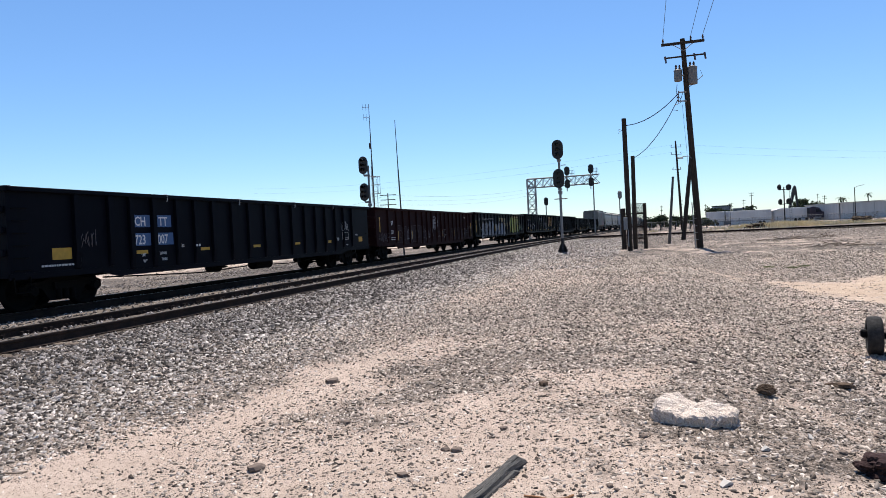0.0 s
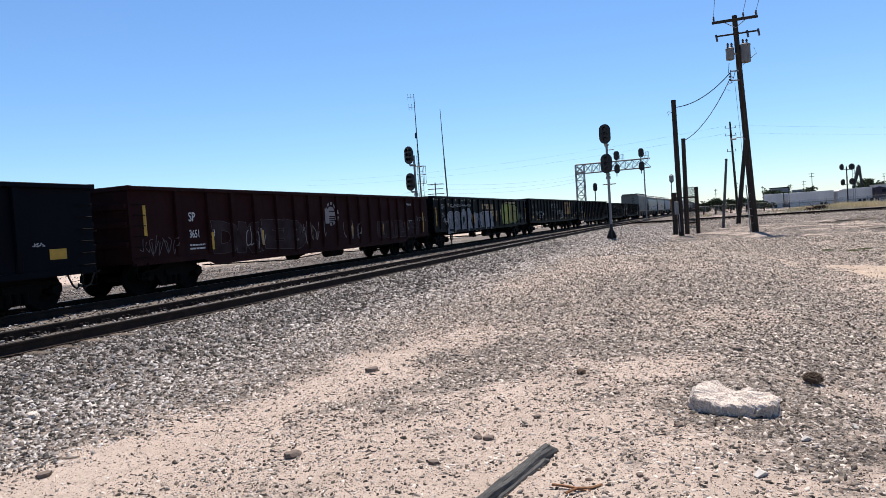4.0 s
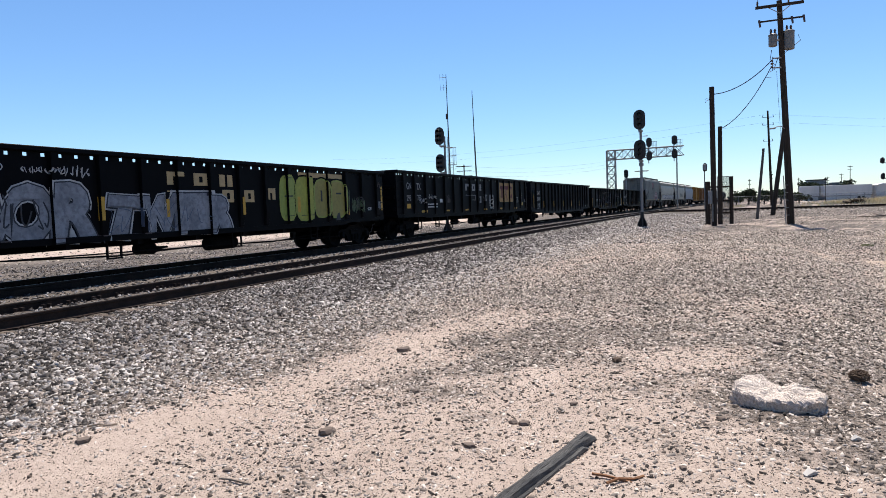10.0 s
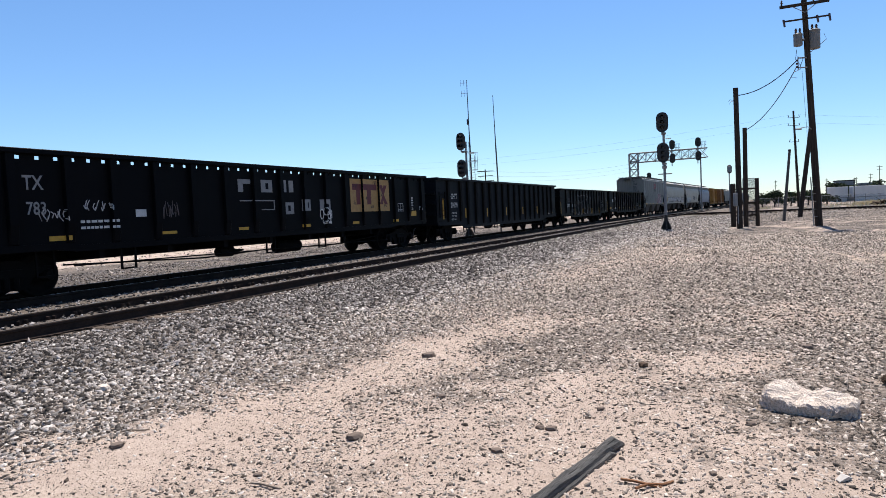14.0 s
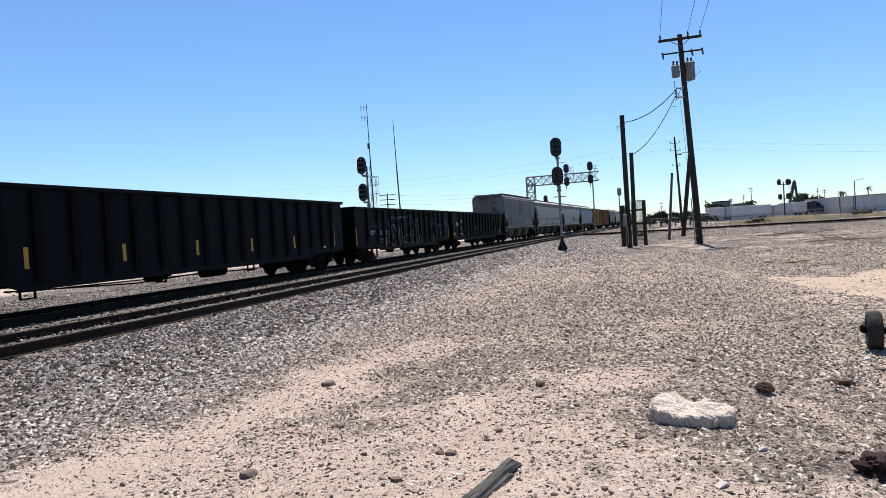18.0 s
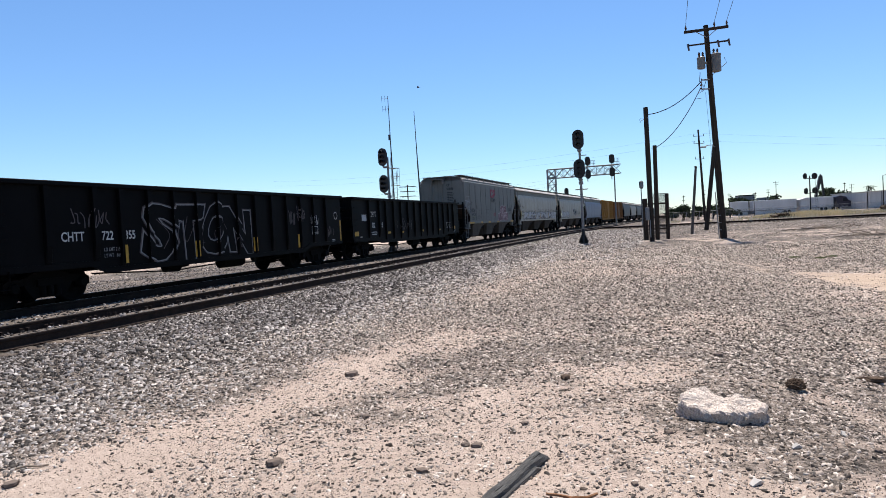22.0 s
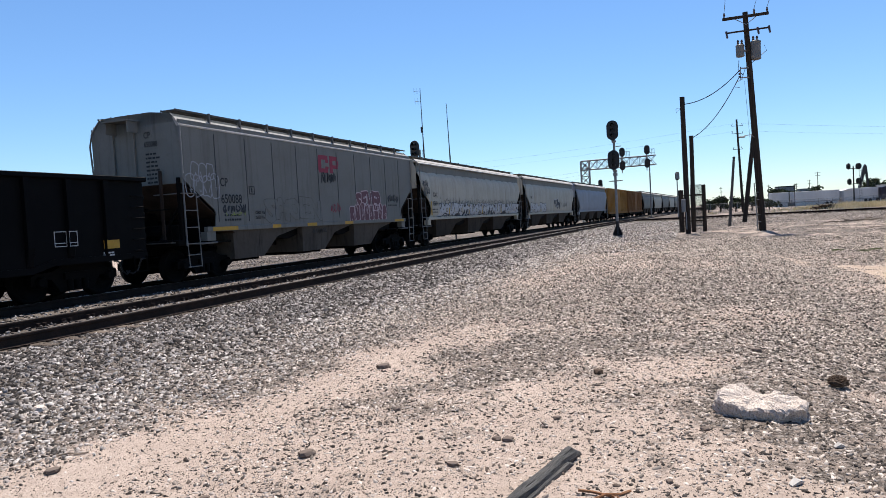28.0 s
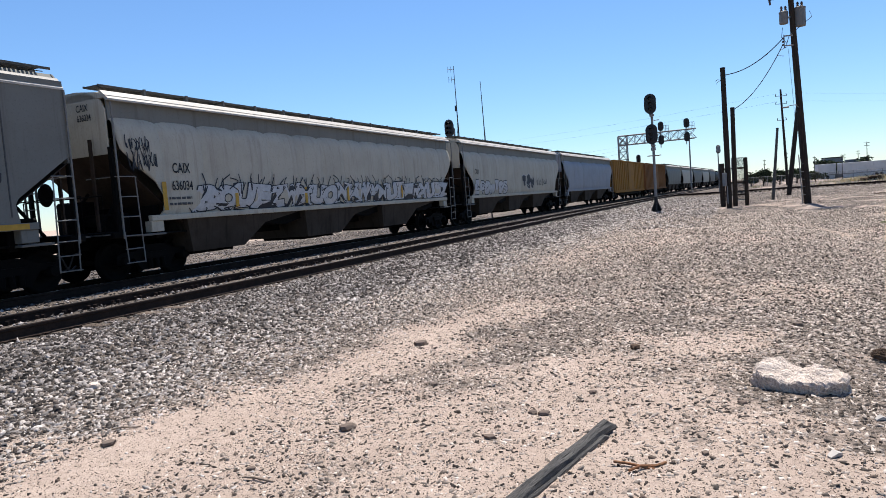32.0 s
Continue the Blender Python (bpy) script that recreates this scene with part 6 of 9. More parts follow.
    if near:
        part("brake_wheel", Shape().lathe([(-0.02, 0.24), (0.02, 0.28), (0.03, 0.24), (-0.02, 0.22)], (-h - 0.22, 0.65, 2.15), "x", 18), M_STEEL, car)
    # the bays that empty between the rails
    inner = h - 2.0
    step = 2 * inner / bays
    for k in range(bays):
        x0, x1 = -inner + k * step, -inner + (k + 1) * step
        c = x0 + 0.26 * step
        face = [(x0 + 0.02, 1.40), (x0 + 0.97 * step, 1.40), (x0 + 0.93 * step, 1.33), (x0 + 0.62 * step, 1.10), (x0 + 0.44 * step, 0.50), (x0 + 0.05 * step, 0.50)]
        n = len(face)
        lean = lambda z: 1.36 + 0.12 * (z - 0.5) / 0.9
        b = Shape().add([(u, -lean(z), z) for u, z in face] + [(u, lean(z), z) for u, z in face],
                        [tuple(range(n)), tuple(range(2 * n - 1, n - 1, -1))] + [(i, n + i, n + (i + 1) % n, (i + 1) % n) for i in range(n)])
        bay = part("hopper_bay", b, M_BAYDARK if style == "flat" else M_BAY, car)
        # near-black colour paints the shade on the slope that faces away
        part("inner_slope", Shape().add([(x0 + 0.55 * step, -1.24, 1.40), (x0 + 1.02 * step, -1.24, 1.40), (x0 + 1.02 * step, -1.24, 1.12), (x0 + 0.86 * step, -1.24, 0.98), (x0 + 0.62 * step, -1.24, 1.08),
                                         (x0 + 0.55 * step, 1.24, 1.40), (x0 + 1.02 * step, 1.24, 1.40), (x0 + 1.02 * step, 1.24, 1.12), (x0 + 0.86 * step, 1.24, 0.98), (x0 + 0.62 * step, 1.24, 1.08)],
                                        [(0, 1, 2, 3, 4), (9, 8, 7, 6, 5)] + [(i, 5 + i, 5 + (i + 1) % 5, (i + 1) % 5) for i in range(5)]), M_STEEL, bay, "inner slope sheet blackened as shade")
        part("outlet_gate", Shape().block(c - 0.62, c + 0.62, -0.85, 0.85, 0.40, 0.54, 0.02), M_STEEL, bay)
        part("gate_shaft", Shape().rod((c + 0.5, -1.25, 0.47), (c + 0.5, 1.25, 0.47), 0.05, sides=8), M_STEEL, bay)
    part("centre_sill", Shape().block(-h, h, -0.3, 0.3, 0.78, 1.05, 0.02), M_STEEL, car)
    trucks(car, half)
    ends(car, length + 0.5)
    curve = None
    if style == "round":
        curve = lambda x, z: -round_side(z, BULGE) - 0.002
    return car, Side(car, -W, (), curve=curve), h


def boxcar(near_end, far_end, paint, label):
    length = far_end - near_end
    h = length / 2
    half = h - 1.8
    car = thing("boxcar", Matrix(), label, "boxcar", "freight train cars")
    CARS.append((car, (near_end + far_end) / 2, half))
    for sg in (-1, 1):
        a, b = sorted((sg * 1.48, sg * 1.44))
        part("side_sheet", Shape().box(-h, h, a, b, 1.0, 4.25), paint, car)
        rib = Shape().box(-0.06, 0.06, -0.06, 0.0, 1.1, 4.15).mesh("side_post", paint)
        k = -h + 0.5
        while k < h:
            if abs(k) > 1.6:
                part("side_post", rib, paint, car, m=pose(k, sg * 1.48, 0, 0, 0, 0 if sg < 0 else 180))
            k += 0.95
        a, b = sorted((sg * 1.49, sg * 1.56))
        part("door", Shape().block(-1.5, 1.5, a, b, 1.12, 4.05, 0.01), paint, car)
        a, b = sorted((sg * 1.42, sg * 1.57))
        part("side_sill", Shape().block(-h, h, a, b, 0.86, 1.02, 0.01), paint, car)
        part("top_rail", Shape().block(-h, h, a, b, 4.2, 4.32, 0.01), paint, car)
    for sx in (-1, 1):
        a, b = sorted((sx * h, sx * (h - 0.05)))
        part("end_wall", Shape().box(a, b, -1.44, 1.44, 1.0, 4.3), paint, car)
        for k in range(6):
            a, b = sorted((sx * h, sx * (h + 0.06)))
            part("end_rib", Shape().block(a, b, -1.3, 1.3, 1.4 + 0.45 * k, 1.55 + 0.45 * k, 0.02), paint, car)
    part("roof", Shape().slab([(-1.5, 4.3), (0, 4.45), (1.5, 4.3), (1.5, 4.26), (-1.5, 4.26)], "x", -h, h), paint, car)
    part("underframe", Shape().block(-h, h, -1.3, 1.3, 0.8, 0.98, 0.02), M_STEEL, car)
    # plain dark block added to fill the underside between the trucks
    part("brake_gear", Shape().block(-half + 1.3, half - 1.3, -1.25, 1.25, 0.55, 1.02, 0.05), M_STEEL, car, "dark block added below the underframe")
    trucks(car, half)
    ends(car, length)


def tank_car(near_end, far_end, paint, label):
    length = far_end - near_end
    h = length / 2
    half = h - 1.7
    car = thing("tank_car", Matrix(), label, "tank car", "freight train cars")
    CARS.append((car, (near_end + far_end) / 2, half))
    part("tank", Shape().lathe([(-h + 0.3, 0.05), (-h + 0.4, 0.7), (-h + 0.65, 1.2), (-h + 1.0, 1.45), (-h + 1.4, 1.5), (h - 1.4, 1.5), (h - 1.0, 1.45), (h - 0.65, 1.2), (h - 0.4, 0.7), (h - 0.3, 0.05)], (0, 0, 2.65), "x", 28), paint, car, fair=True)
    part("dome", Shape().lathe([(0, 0.45), (0.35, 0.45), (0.42, 0.35), (0.44, 0.02)], (0, 0, 4.1), "z", 16), paint, car)
    part("platform", Shape().box(-1.2, 1.2, -1.1, 1.1, 4.1, 4.13), M_WALK, car)
    part("underframe", Shape().block(-h, h, -0.5, 0.5, 0.85, 1.2, 0.02), M_STEEL, car)
    for sx in (-1, 1):
        part("saddle", Shape().block(*sorted((sx * half - 0.3, sx * half + 0.3)), -1.2, 1.2, 1.0, 1.7, 0.03), M_STEEL, car)
        part("end_rail", Shape().pipe([(sx * h, -1.3, 1.1), (sx * h, -1.3, 2.1), (sx * h, 1.3, 2.1), (sx * h, 1.3, 1.1)], 0.02), M_EDGE, car)
    trucks(car, half)
    ends(car, length)


M_RAILGREY = plain("worn_grey_handrail_paint", (0.17, 0.165, 0.155), 0.7)
M_LADDER = plain("grey_ladder_paint", (0.11, 0.108, 0.10), 0.7)
M_GREYSEAM = plain("seam_grime", (0.055, 0.054, 0.055), 0.7)
# bays of the grey car, their paint likewise darkened as underside shade
M_BAYDARK = car_paint("shaded_grey_bay_paint", (0.092, 0.080, 0.068), (0.062, 0.052, 0.044), (0.030, 0.025, 0.021), 0.8)
M_MAUVE = plain("dark_mauve_spray", (0.13, 0.052, 0.062), 0.7)
M_GRAFTAN = plain("thin_brown_spray", (0.075, 0.064, 0.052), 0.7)
M_PINKLINE = plain("pale_pink_spray", (0.52, 0.41, 0.42), 0.7)
M_WALK = surface("grated_walk_steel", (0.08, 0.078, 0.07), (0.12, 0.115, 0.105), 0.8, 0.0, 5, 60, relief=0.4)


def build_hoppers():
    car, sd, h = hopper("covered_hopper_car", 71.90, 86.95, "flat", M_GREYCAR, "grey flat-sided covered hopper car with red logo and graffiti", 11, 4.42)
    x, eave = (lambda S: S - 79.425 - 1.24), 4.42
    sd.text("CP", x(74.64), 2.65, 0.25, M_BLACKLET, 0.8)
    sd.text("650088", x(74.64), 2.16, 0.27, M_BLACKLET, 0.84)
    sd.scrawl(x(74.7), 1.86, 1.05, 0.28, 81, M_GRAFD, 0.05, 11)
    sd.scrawl(x(74.8), 1.80, 0.9, 0.10, 181, M_GRAFG2, 0.02, 5)
    sd.bars(x(74.75), 1.78, 0.75, 2, 0.06, M_BLACKLET, 82, 2.2)
    sd.text("102850 KG", -4.52, 1.83, 0.10, M_BLACKLET, 0.8)
    sd.text("26850 KG", -4.49, 1.68, 0.10, M_BLACKLET, 0.8)
    sh = Shape().box(x(75.95), x(76.22), -1.560, -1.557, 2.43, 2.46).box(x(75.95), x(76.22), -1.560, -1.557, 2.65, 2.68).box(x(75.95), x(75.98), -1.560, -1.557, 2.43, 2.68).box(x(76.19), x(76.22), -1.560, -1.557, 2.43, 2.68).box(x(76.06), x(76.11), -1.560, -1.557, 2.49, 2.62)
    part("stencil_box", sh, M_BLACKLET, car, "black stencilled box")
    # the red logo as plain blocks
    for a, b, z0, z1 in ((80.02, 80.24, 3.36, 3.86), (80.06, 80.24, 3.86, 3.93), (80.06, 80.24, 3.29, 3.36), (80.24, 80.70, 3.77, 3.93), (80.24, 80.70, 3.29, 3.45), (80.52, 80.74, 3.66, 3.77), (80.52, 80.74, 3.45, 3.53),
                         (80.82, 81.04, 3.29, 3.93), (81.04, 81.42, 3.77, 3.93), (81.04, 81.42, 3.47, 3.60), (81.28, 81.47, 3.60, 3.77)):
        sd.patch("logo_block", M_RED, x(a), x(b), z0, z1, "dark red logo block")
    sd.scrawl(-0.49, 2.92, 1.02, 0.42, 84, M_BLACKLET, 0.045, 12)
    sd.graffiti(x(73.25), x(74.6), 2.3, 3.0, 4, 85, None, M_GRAFHAZE, 0.03, 2)
    sd.graffiti(x(73.5), x(74.4), 2.75, 3.3, 3, 285, None, M_GRAFHAZE, 0.03, 1)
    sd.piece("SMOEN", x(76.7), x(80.0), 1.58, 2.36, 86, M_GREYCAR, M_GRAFTAN, None, 0.09, 0.02, 0, 1.14, 0.08)
    sd.graffiti(x(82.15), x(85.40), 1.42, 2.16, 8, 88, M_MAUVE, M_PINKLINE, 0.028, 2, label="dark mauve graffiti bubble with a pale pink rim")
    sd.piece("SEVER", x(82.70), x(85.0), 1.90, 2.68, 87, M_MAUVE, M_PINKLINE, None, 0.085, 0.05, 0, 1.02, 0.06, "dark mauve graffiti letter form with a pale pink rim")
    sd.scrawl(4.92, 2.22, 1.1, 0.36, 89, M_GRAFD, 0.05, 12)
    sd.bars(4.95, 2.08, 0.9, 1, 0.05, M_BLACKLET, 189, 2.2)
    sd.scrawl(0.05, 1.82, 0.75, 0.35, 90, M_RED, 0.03, 7)
    Side(car, -1.472).scrawl(-1.20, 1.09, 0.98, 0.22, 190, M_BLACKLET, 0.03, 10)
    for a, b in ((74.2, 75.3), (77.02, 77.48), (79.05, 79.67), (81.70, 82.33), (86.17, 87.13)):
        part("yellow_stripe", Shape().box(x(a), x(b), -1.577, -1.574, 1.375, 1.485), M_YELLOW, car, "yellow stripe on the side sill")
    e = Shape()
    v, f = letters("CP", 0.17, 0.8)
    e.add([(-h - 0.012, -0.35 - a, 3.98 + b) for a, b in v], f)
    v, f = letters("650088", 0.15, 0.75)
    e.add([(-h - 0.012, -0.35 - a, 3.74 + b) for a, b in v], f)
    rnd = random.Random(17)
    for k in range(8):
        y0 = -0.38
        while y0 > -0.80 + 0.1 * rnd.random():
            w = rnd.uniform(0.05, 0.14)
            e.box(-h - 0.012, -h - 0.010, y0 - w, y0, 3.52 - 0.11 * k, 3.57 - 0.11 * k)
            y0 -= w + 0.03
    part("end_lettering", e, M_BLACKLET, car, "black stencilled end number")
    part("brake_step", Shape().box(-h - 0.45, -h - 0.04, -0.25, 0.65, eave + 0.02, eave + 0.06).box(-h - 0.40, -h - 0.04, -0.2, -0.16, eave - 0.28, eave + 0.02).box(-h - 0.40, -h - 0.04, 0.56, 0.6, eave - 0.28, eave + 0.02), M_GREYCAR, car, "small grey end platform")
    part("corner_rail", Shape().pipe([(-h - 0.1, 1.4, 2.2), (-h - 0.12, 1.5, 3.9), (-h - 0.1, 1.42, 4.25), (-h - 0.08, 1.1, eave + 0.2)], 0.025), M_LADDER, car)
    part("vertical_stripe", Shape().box(-h + 0.02, -h + 0.06, -1.57, -1.56, 2.95, 4.3), M_EDGE, car)

    car, sd, h = hopper("covered_hopper_car", 88.08, 107.21, "round", M_PALECAR, "pale grey round-sided covered hopper car with silver graffiti band", 14, 4.30)
    x = lambda S: S - 98.875
    sd.text("CAIX", x(90.92), 2.52, 0.25, M_BLACKLET, 0.72)
    sd.text("636034", x(90.86), 2.09, 0.24, M_BLACKLET, 0.70)
    sd.bars(x(90.75), 1.86, 0.75, 2, 0.06, M_GREYSEAM, 91, 2.4)
    sd.piece("BOUEZWMUONHWMNUIEWMUIZ", x(91.7), x(107.6), 1.50, 2.20, 92, M_GRAFPALE, M_GRAFD, None, 0.13, 0.05, 0.03, 1.22, 0.06, "silver graffiti letter form with a black rim")
    sd.scrawl(x(91.9), 1.95, 15.6, 0.58, 93, M_GRAFD, 0.035, 46)
    sd.scrawl(x(91.2), 1.46, 16.0, 0.2, 293, M_GRAFD, 0.035, 34)
    sd.scrawl(x(89.62), 2.55, 0.9, 0.5, 94, M_GRAFD, 0.028, 11)
    sd.scrawl(x(89.6), 3.0, 0.7, 0.4, 394, M_GRAFD, 0.028, 9)
    sd.scrawl(x(89.7), 2.8, 0.6, 0.4, 194, M_GRAFD, 0.014, 6)
    for S in (90.55, 93.1, 96.35, 98.87, 103.0):
        sd.patch("reflective_tape", M_YELLOW, x(S), x(S) + 0.13, 1.6, 2.3 if S < 91 else 2.1, "yellow reflective tape", 0.012)
    e = Shape()
    for w, z, s in (("CAIX", 3.98, 0.16), ("636034", 3.76, 0.15)):
        v, f = letters(w, s, 0.75)
        e.add([(-h - 0.012, -0.45 - a, z + b) for a, b in v], f)
    part("end_lettering", e, M_BLACKLET, car, "black stencilled end number")

    car, sd, h = hopper("covered_hopper_car", 108.71, 127.51, "round", M_PALECAR, "pale grey round-sided covered hopper car with dark graffiti", 14, 4.32)
    x = lambda S: S - 119.35
    sd.text("CAIX", x(111.4), 2.62, 0.26, M_BLACKLET, 0.72)
    sd.wild(x(111.3), x(116.5), 1.52, 2.3, 7, 95, M_GRAFPALE, M_GRAFD, None, 0.44, 0.06, 0, 1.15, "silver graffiti letter form with a black rim")
    sd.wild(x(119.5), x(122.0), 1.7, 2.6, 3, 96, M_GRAFD, M_GRAFPALE, None, 0.4, 0.05, 0, 1.1, "dark graffiti letter form")
    sd.scrawl(x(122.6), 1.9, 2.5, 0.5, 97, M_GRAFD, 0.05, 7)
    hopper("covered_hopper_car", 129.01, 147.46, "round", M_BLUEGREY, "blue-grey covered hopper car with a dark underframe", 6, 4.34)
    boxcar(148.86, 166.16, M_OCHRE, "faded ochre ribbed steel boxcar")
    boxcar(167.66, 184.96, M_BROWNCAR, "faded brown ribbed steel boxcar")
    S = 186.66
    for k in range(5):
        hopper("covered_hopper_car", S, S + 17.2, "round", (M_GREYCAR, M_PALECAR)[k % 2], "grey covered hopper car far down the train", 8, 4.34, near=False)
        S += 18.9
    for k in range(3):
        tank_car(S, S + 14.6, M_BLACKCAR, "black tank car at the tail of the train")
        S += 16.0


M_GRAFPALE = plain("silver_spray", (0.45, 0.45, 0.455), 0.6)
M_GRAFHAZE = plain("pale_thin_spray", (0.30, 0.31, 0.33), 0.7)
build_hoppers()

# ---- signals, poles and wires ----
def level(x, y):
    return float(ground_z(x, y))


def signal_head(root, x, y, z, turn, w=0.68, hgt=1.18, hoods=3):
    """A black oval signal head with hooded lenses that face -y before it is turned."""
    r = w / 2
    pts = []
    for k in range(13):
        a = math.pi * k / 12
        pts.append((r * math.cos(a), hgt / 2 - r + r * math.sin(a)))
    for k in range(13):
        a = math.pi + math.pi * k / 12
        pts.append((r * math.cos(a), -hgt / 2 + r + r * math.sin(a)))
    m = pose(x, y, z, 0, 0, turn)
    back = part("backboard", Shape().slab(pts, "y", -0.03, 0.03), M_BLACKMETAL, root, "black oval backboard", m=m)
    part("housing", Shape().slab([(a * 0.62, b * 0.80) for a, b in pts], "y", 0.03, 0.26), M_BLACKMETAL, back)
    for k in range(hoods):
        zz = (k - (hoods - 1) / 2) * hgt * 0.26
        q = [(0.115 * math.cos(a), zz + 0.115 * math.sin(a)) for a in [math.radians(-30 + 240 * i / 12) for i in range(13)]]
        v, f = [], []
        for a0, b0 in q:
            v += [(a0, -0.03, b0), (a0, -0.24, b0), (a0 * 0.94, -0.24, zz + (b0 - zz) * 0.94), (a0 * 0.94, -0.03, zz + (b0 - zz) * 0.94)]
        for i in range(len(q) - 1):
            for c in range(4):
                e = (c + 1) % 4
                f.append((4 * i + c, 4 * i + e, 4 * i + 4 + e, 4 * i + 4 + c))
        sh = Shape().add(v, f + [(0, 1, 2, 3), tuple(range(len(v) - 1, len(v) - 5, -1))])
        part("hood", sh, M_BLACKMETAL, back)
        part("lens", Shape().lathe([(-0.032, 0.10), (-0.045, 0.07), (-0.05, 0.01)], (0, 0, zz), "y", 14), M_LENS, back)
    return back


def mast_signal(x, y, heads, top, turn, label, shift=-0.12, cage=False):
    g = level(x, y) - 0.02
    root = thing("railway_signal", pose(x, y, 0), label, "railway signal", "railway signals")
    part("mast", Shape().rod((0, 0, g + 0.3), (0, 0, top), 0.085, 0.07, 14), M_GALV, root)
    foot = part("base", Shape().block(-0.26, 0.26, -0.26, 0.26, g - 0.1, g + 0.10, 0.03).rod((0, 0, g + 0.10), (0, 0, g + 0.95), 0.13, 0.10, 12), M_BLACKMETAL, root)
    for k in range(6):
        a = math.pi * k / 3 + 0.3
        part("base_fin", Shape().slab([(0.10, g + 0.1), (0.31, g + 0.1), (0.31, g + 0.22), (0.14, g + 0.60), (0.10, g + 0.60)], "y", -0.02, 0.02), M_BLACKMETAL, foot, m=pose(0, 0, 0, 0, 0, math.degrees(a)))
    for z in heads:
        signal_head(root, shift, -0.32, z, turn)
        part("bracket", Shape().block(min(shift, -0.1), 0.10, -0.22, 0.10, z - 0.72, z - 0.60, 0.02).rod((shift, -0.14, z - 0.66), (shift, -0.14, z + 0.3), 0.05), M_GALV, root)
    part("collar", Shape().lathe([(-0.10, 0.10), (-0.08, 0.14), (0.08, 0.14), (0.10, 0.10)], (0, 0, heads[-1] - 0.85), "z", 12), M_GALV, root)
    part("platform", Shape().block(-0.30, 0.42, -0.10, 0.55, 3.10, 3.14, 0.01), M_GALV, root)
    lad = cage and part("ladder", Shape().box(0.16, 0.19, 0.25, 0.28, g + 1.0, top).box(0.50, 0.53, 0.25, 0.28, g + 1.0, top - 0.9), M_GALV, root)
    for k in range(int((top - g - 1.6) / 0.32) if cage else 0):
        part("rung", Shape().rod((0.17, 0.265, g + 1.2 + 0.32 * k), (0.52, 0.265, g + 1.2 + 0.32 * k), 0.012, sides=6), M_GALV, lad)
    part("guard_hoop", Shape().pipe([(0.05, 0.0, top - 0.75), (0.42, 0.1, top - 0.72), (0.48, 0.4, top - 0.72), (0.2, 0.5, top - 0.72)], 0.015), M_GALV, root)
    if cage:
        for z in (top - 0.75, top - 1.3, top - 1.9):
            part("cage_hoop", Shape().pipe([(0.1, 0.2, z), (0.2, -0.15, z), (0.55, -0.18, z), (0.75, 0.1, z), (0.7, 0.4, z), (0.3, 0.45, z), (0.1, 0.2, z)], 0.014), M_GALV, root)
        part("cage_bar", Shape().rod((0.62, -0.12, top - 1.9), (0.62, -0.12, top - 0.75), 0.012), M_GALV, root)
        part("cage_bar", Shape().rod((0.72, 0.2, top - 1.9), (0.72, 0.2, top - 0.75), 0.012), M_GALV, root)
    return root


def whip_antenna(x, y, top, radius, label, yagi=False, lean=0.0):
    g = level(x, y)
    root = thing("antenna_mast", pose(x, y, 0), label, "antenna mast", "antenna masts")
    part("pole", Shape().rod((lean, 0, g), (lean * 0.3, 0, top * 0.62), radius, radius * 0.85, 8), M_WIRE, root)
    part("whip", Shape().rod((lean * 0.3, 0, top * 0.62), (0, 0, top), radius * 0.7, radius * 0.35, 6), M_WIRE, root)
    if yagi:
        for z, w in ((top - 0.25, 0.55), (top - 1.15, 0.5)):
            arm = part("boom", Shape().rod((0, 0, z), (-w, 0, z), 0.018, sides=6), M_WIRE, root)
            for k in (0.5, 1.0):
                part("element", Shape().rod((-w * k, 0, z - 0.28), (-w * k, 0, z + 0.28), 0.012, sides=6), M_WIRE, arm)
        part("clamp", Shape().block(-0.14, 0.03, -0.05, 0.05, top * 0.70, top * 0.70 + 0.5, 0.01), M_WIRE, root)


def truss(root, a, b, depth, width, material, bays):
    """A square lattice beam from a to b as four chords and their lacing."""
    a, b = Vector(a), Vector(b)
    d = (b - a).normalized()
    up = Vector((0, 0, 1)) if abs(d.z) < 0.5 else Vector((1, 0, 0))
    side = d.cross(up).normalized()
    up = side.cross(d).normalized()
    corner = lambda q, i, j: q + up * depth / 2 * i + side * width / 2 * j
    for i in (-1, 1):
        for j in (-1, 1):
            part("chord", Shape().rod(corner(a, i, j), corner(b, i, j), 0.075, sides=6), material, root)
    lac = Shape()
    for k in range(bays):
        p, q = a + (b - a) * k / bays, a + (b - a) * (k + 1) / bays
        for j in (-1, 1):
            lac.rod(corner(p, -1, j), corner(q, 1, j), 0.04, sides=5).rod(corner(p, 1, j), corner(q, -1, j), 0.04, sides=5).rod(corner(p, -1, j), corner(p, 1, j), 0.04, sides=5)
        lac.rod(corner(p, 1, -1), corner(q, 1, 1), 0.04, sides=5)
    tagged(part("lacing", lac, material, root), kind="stuff")


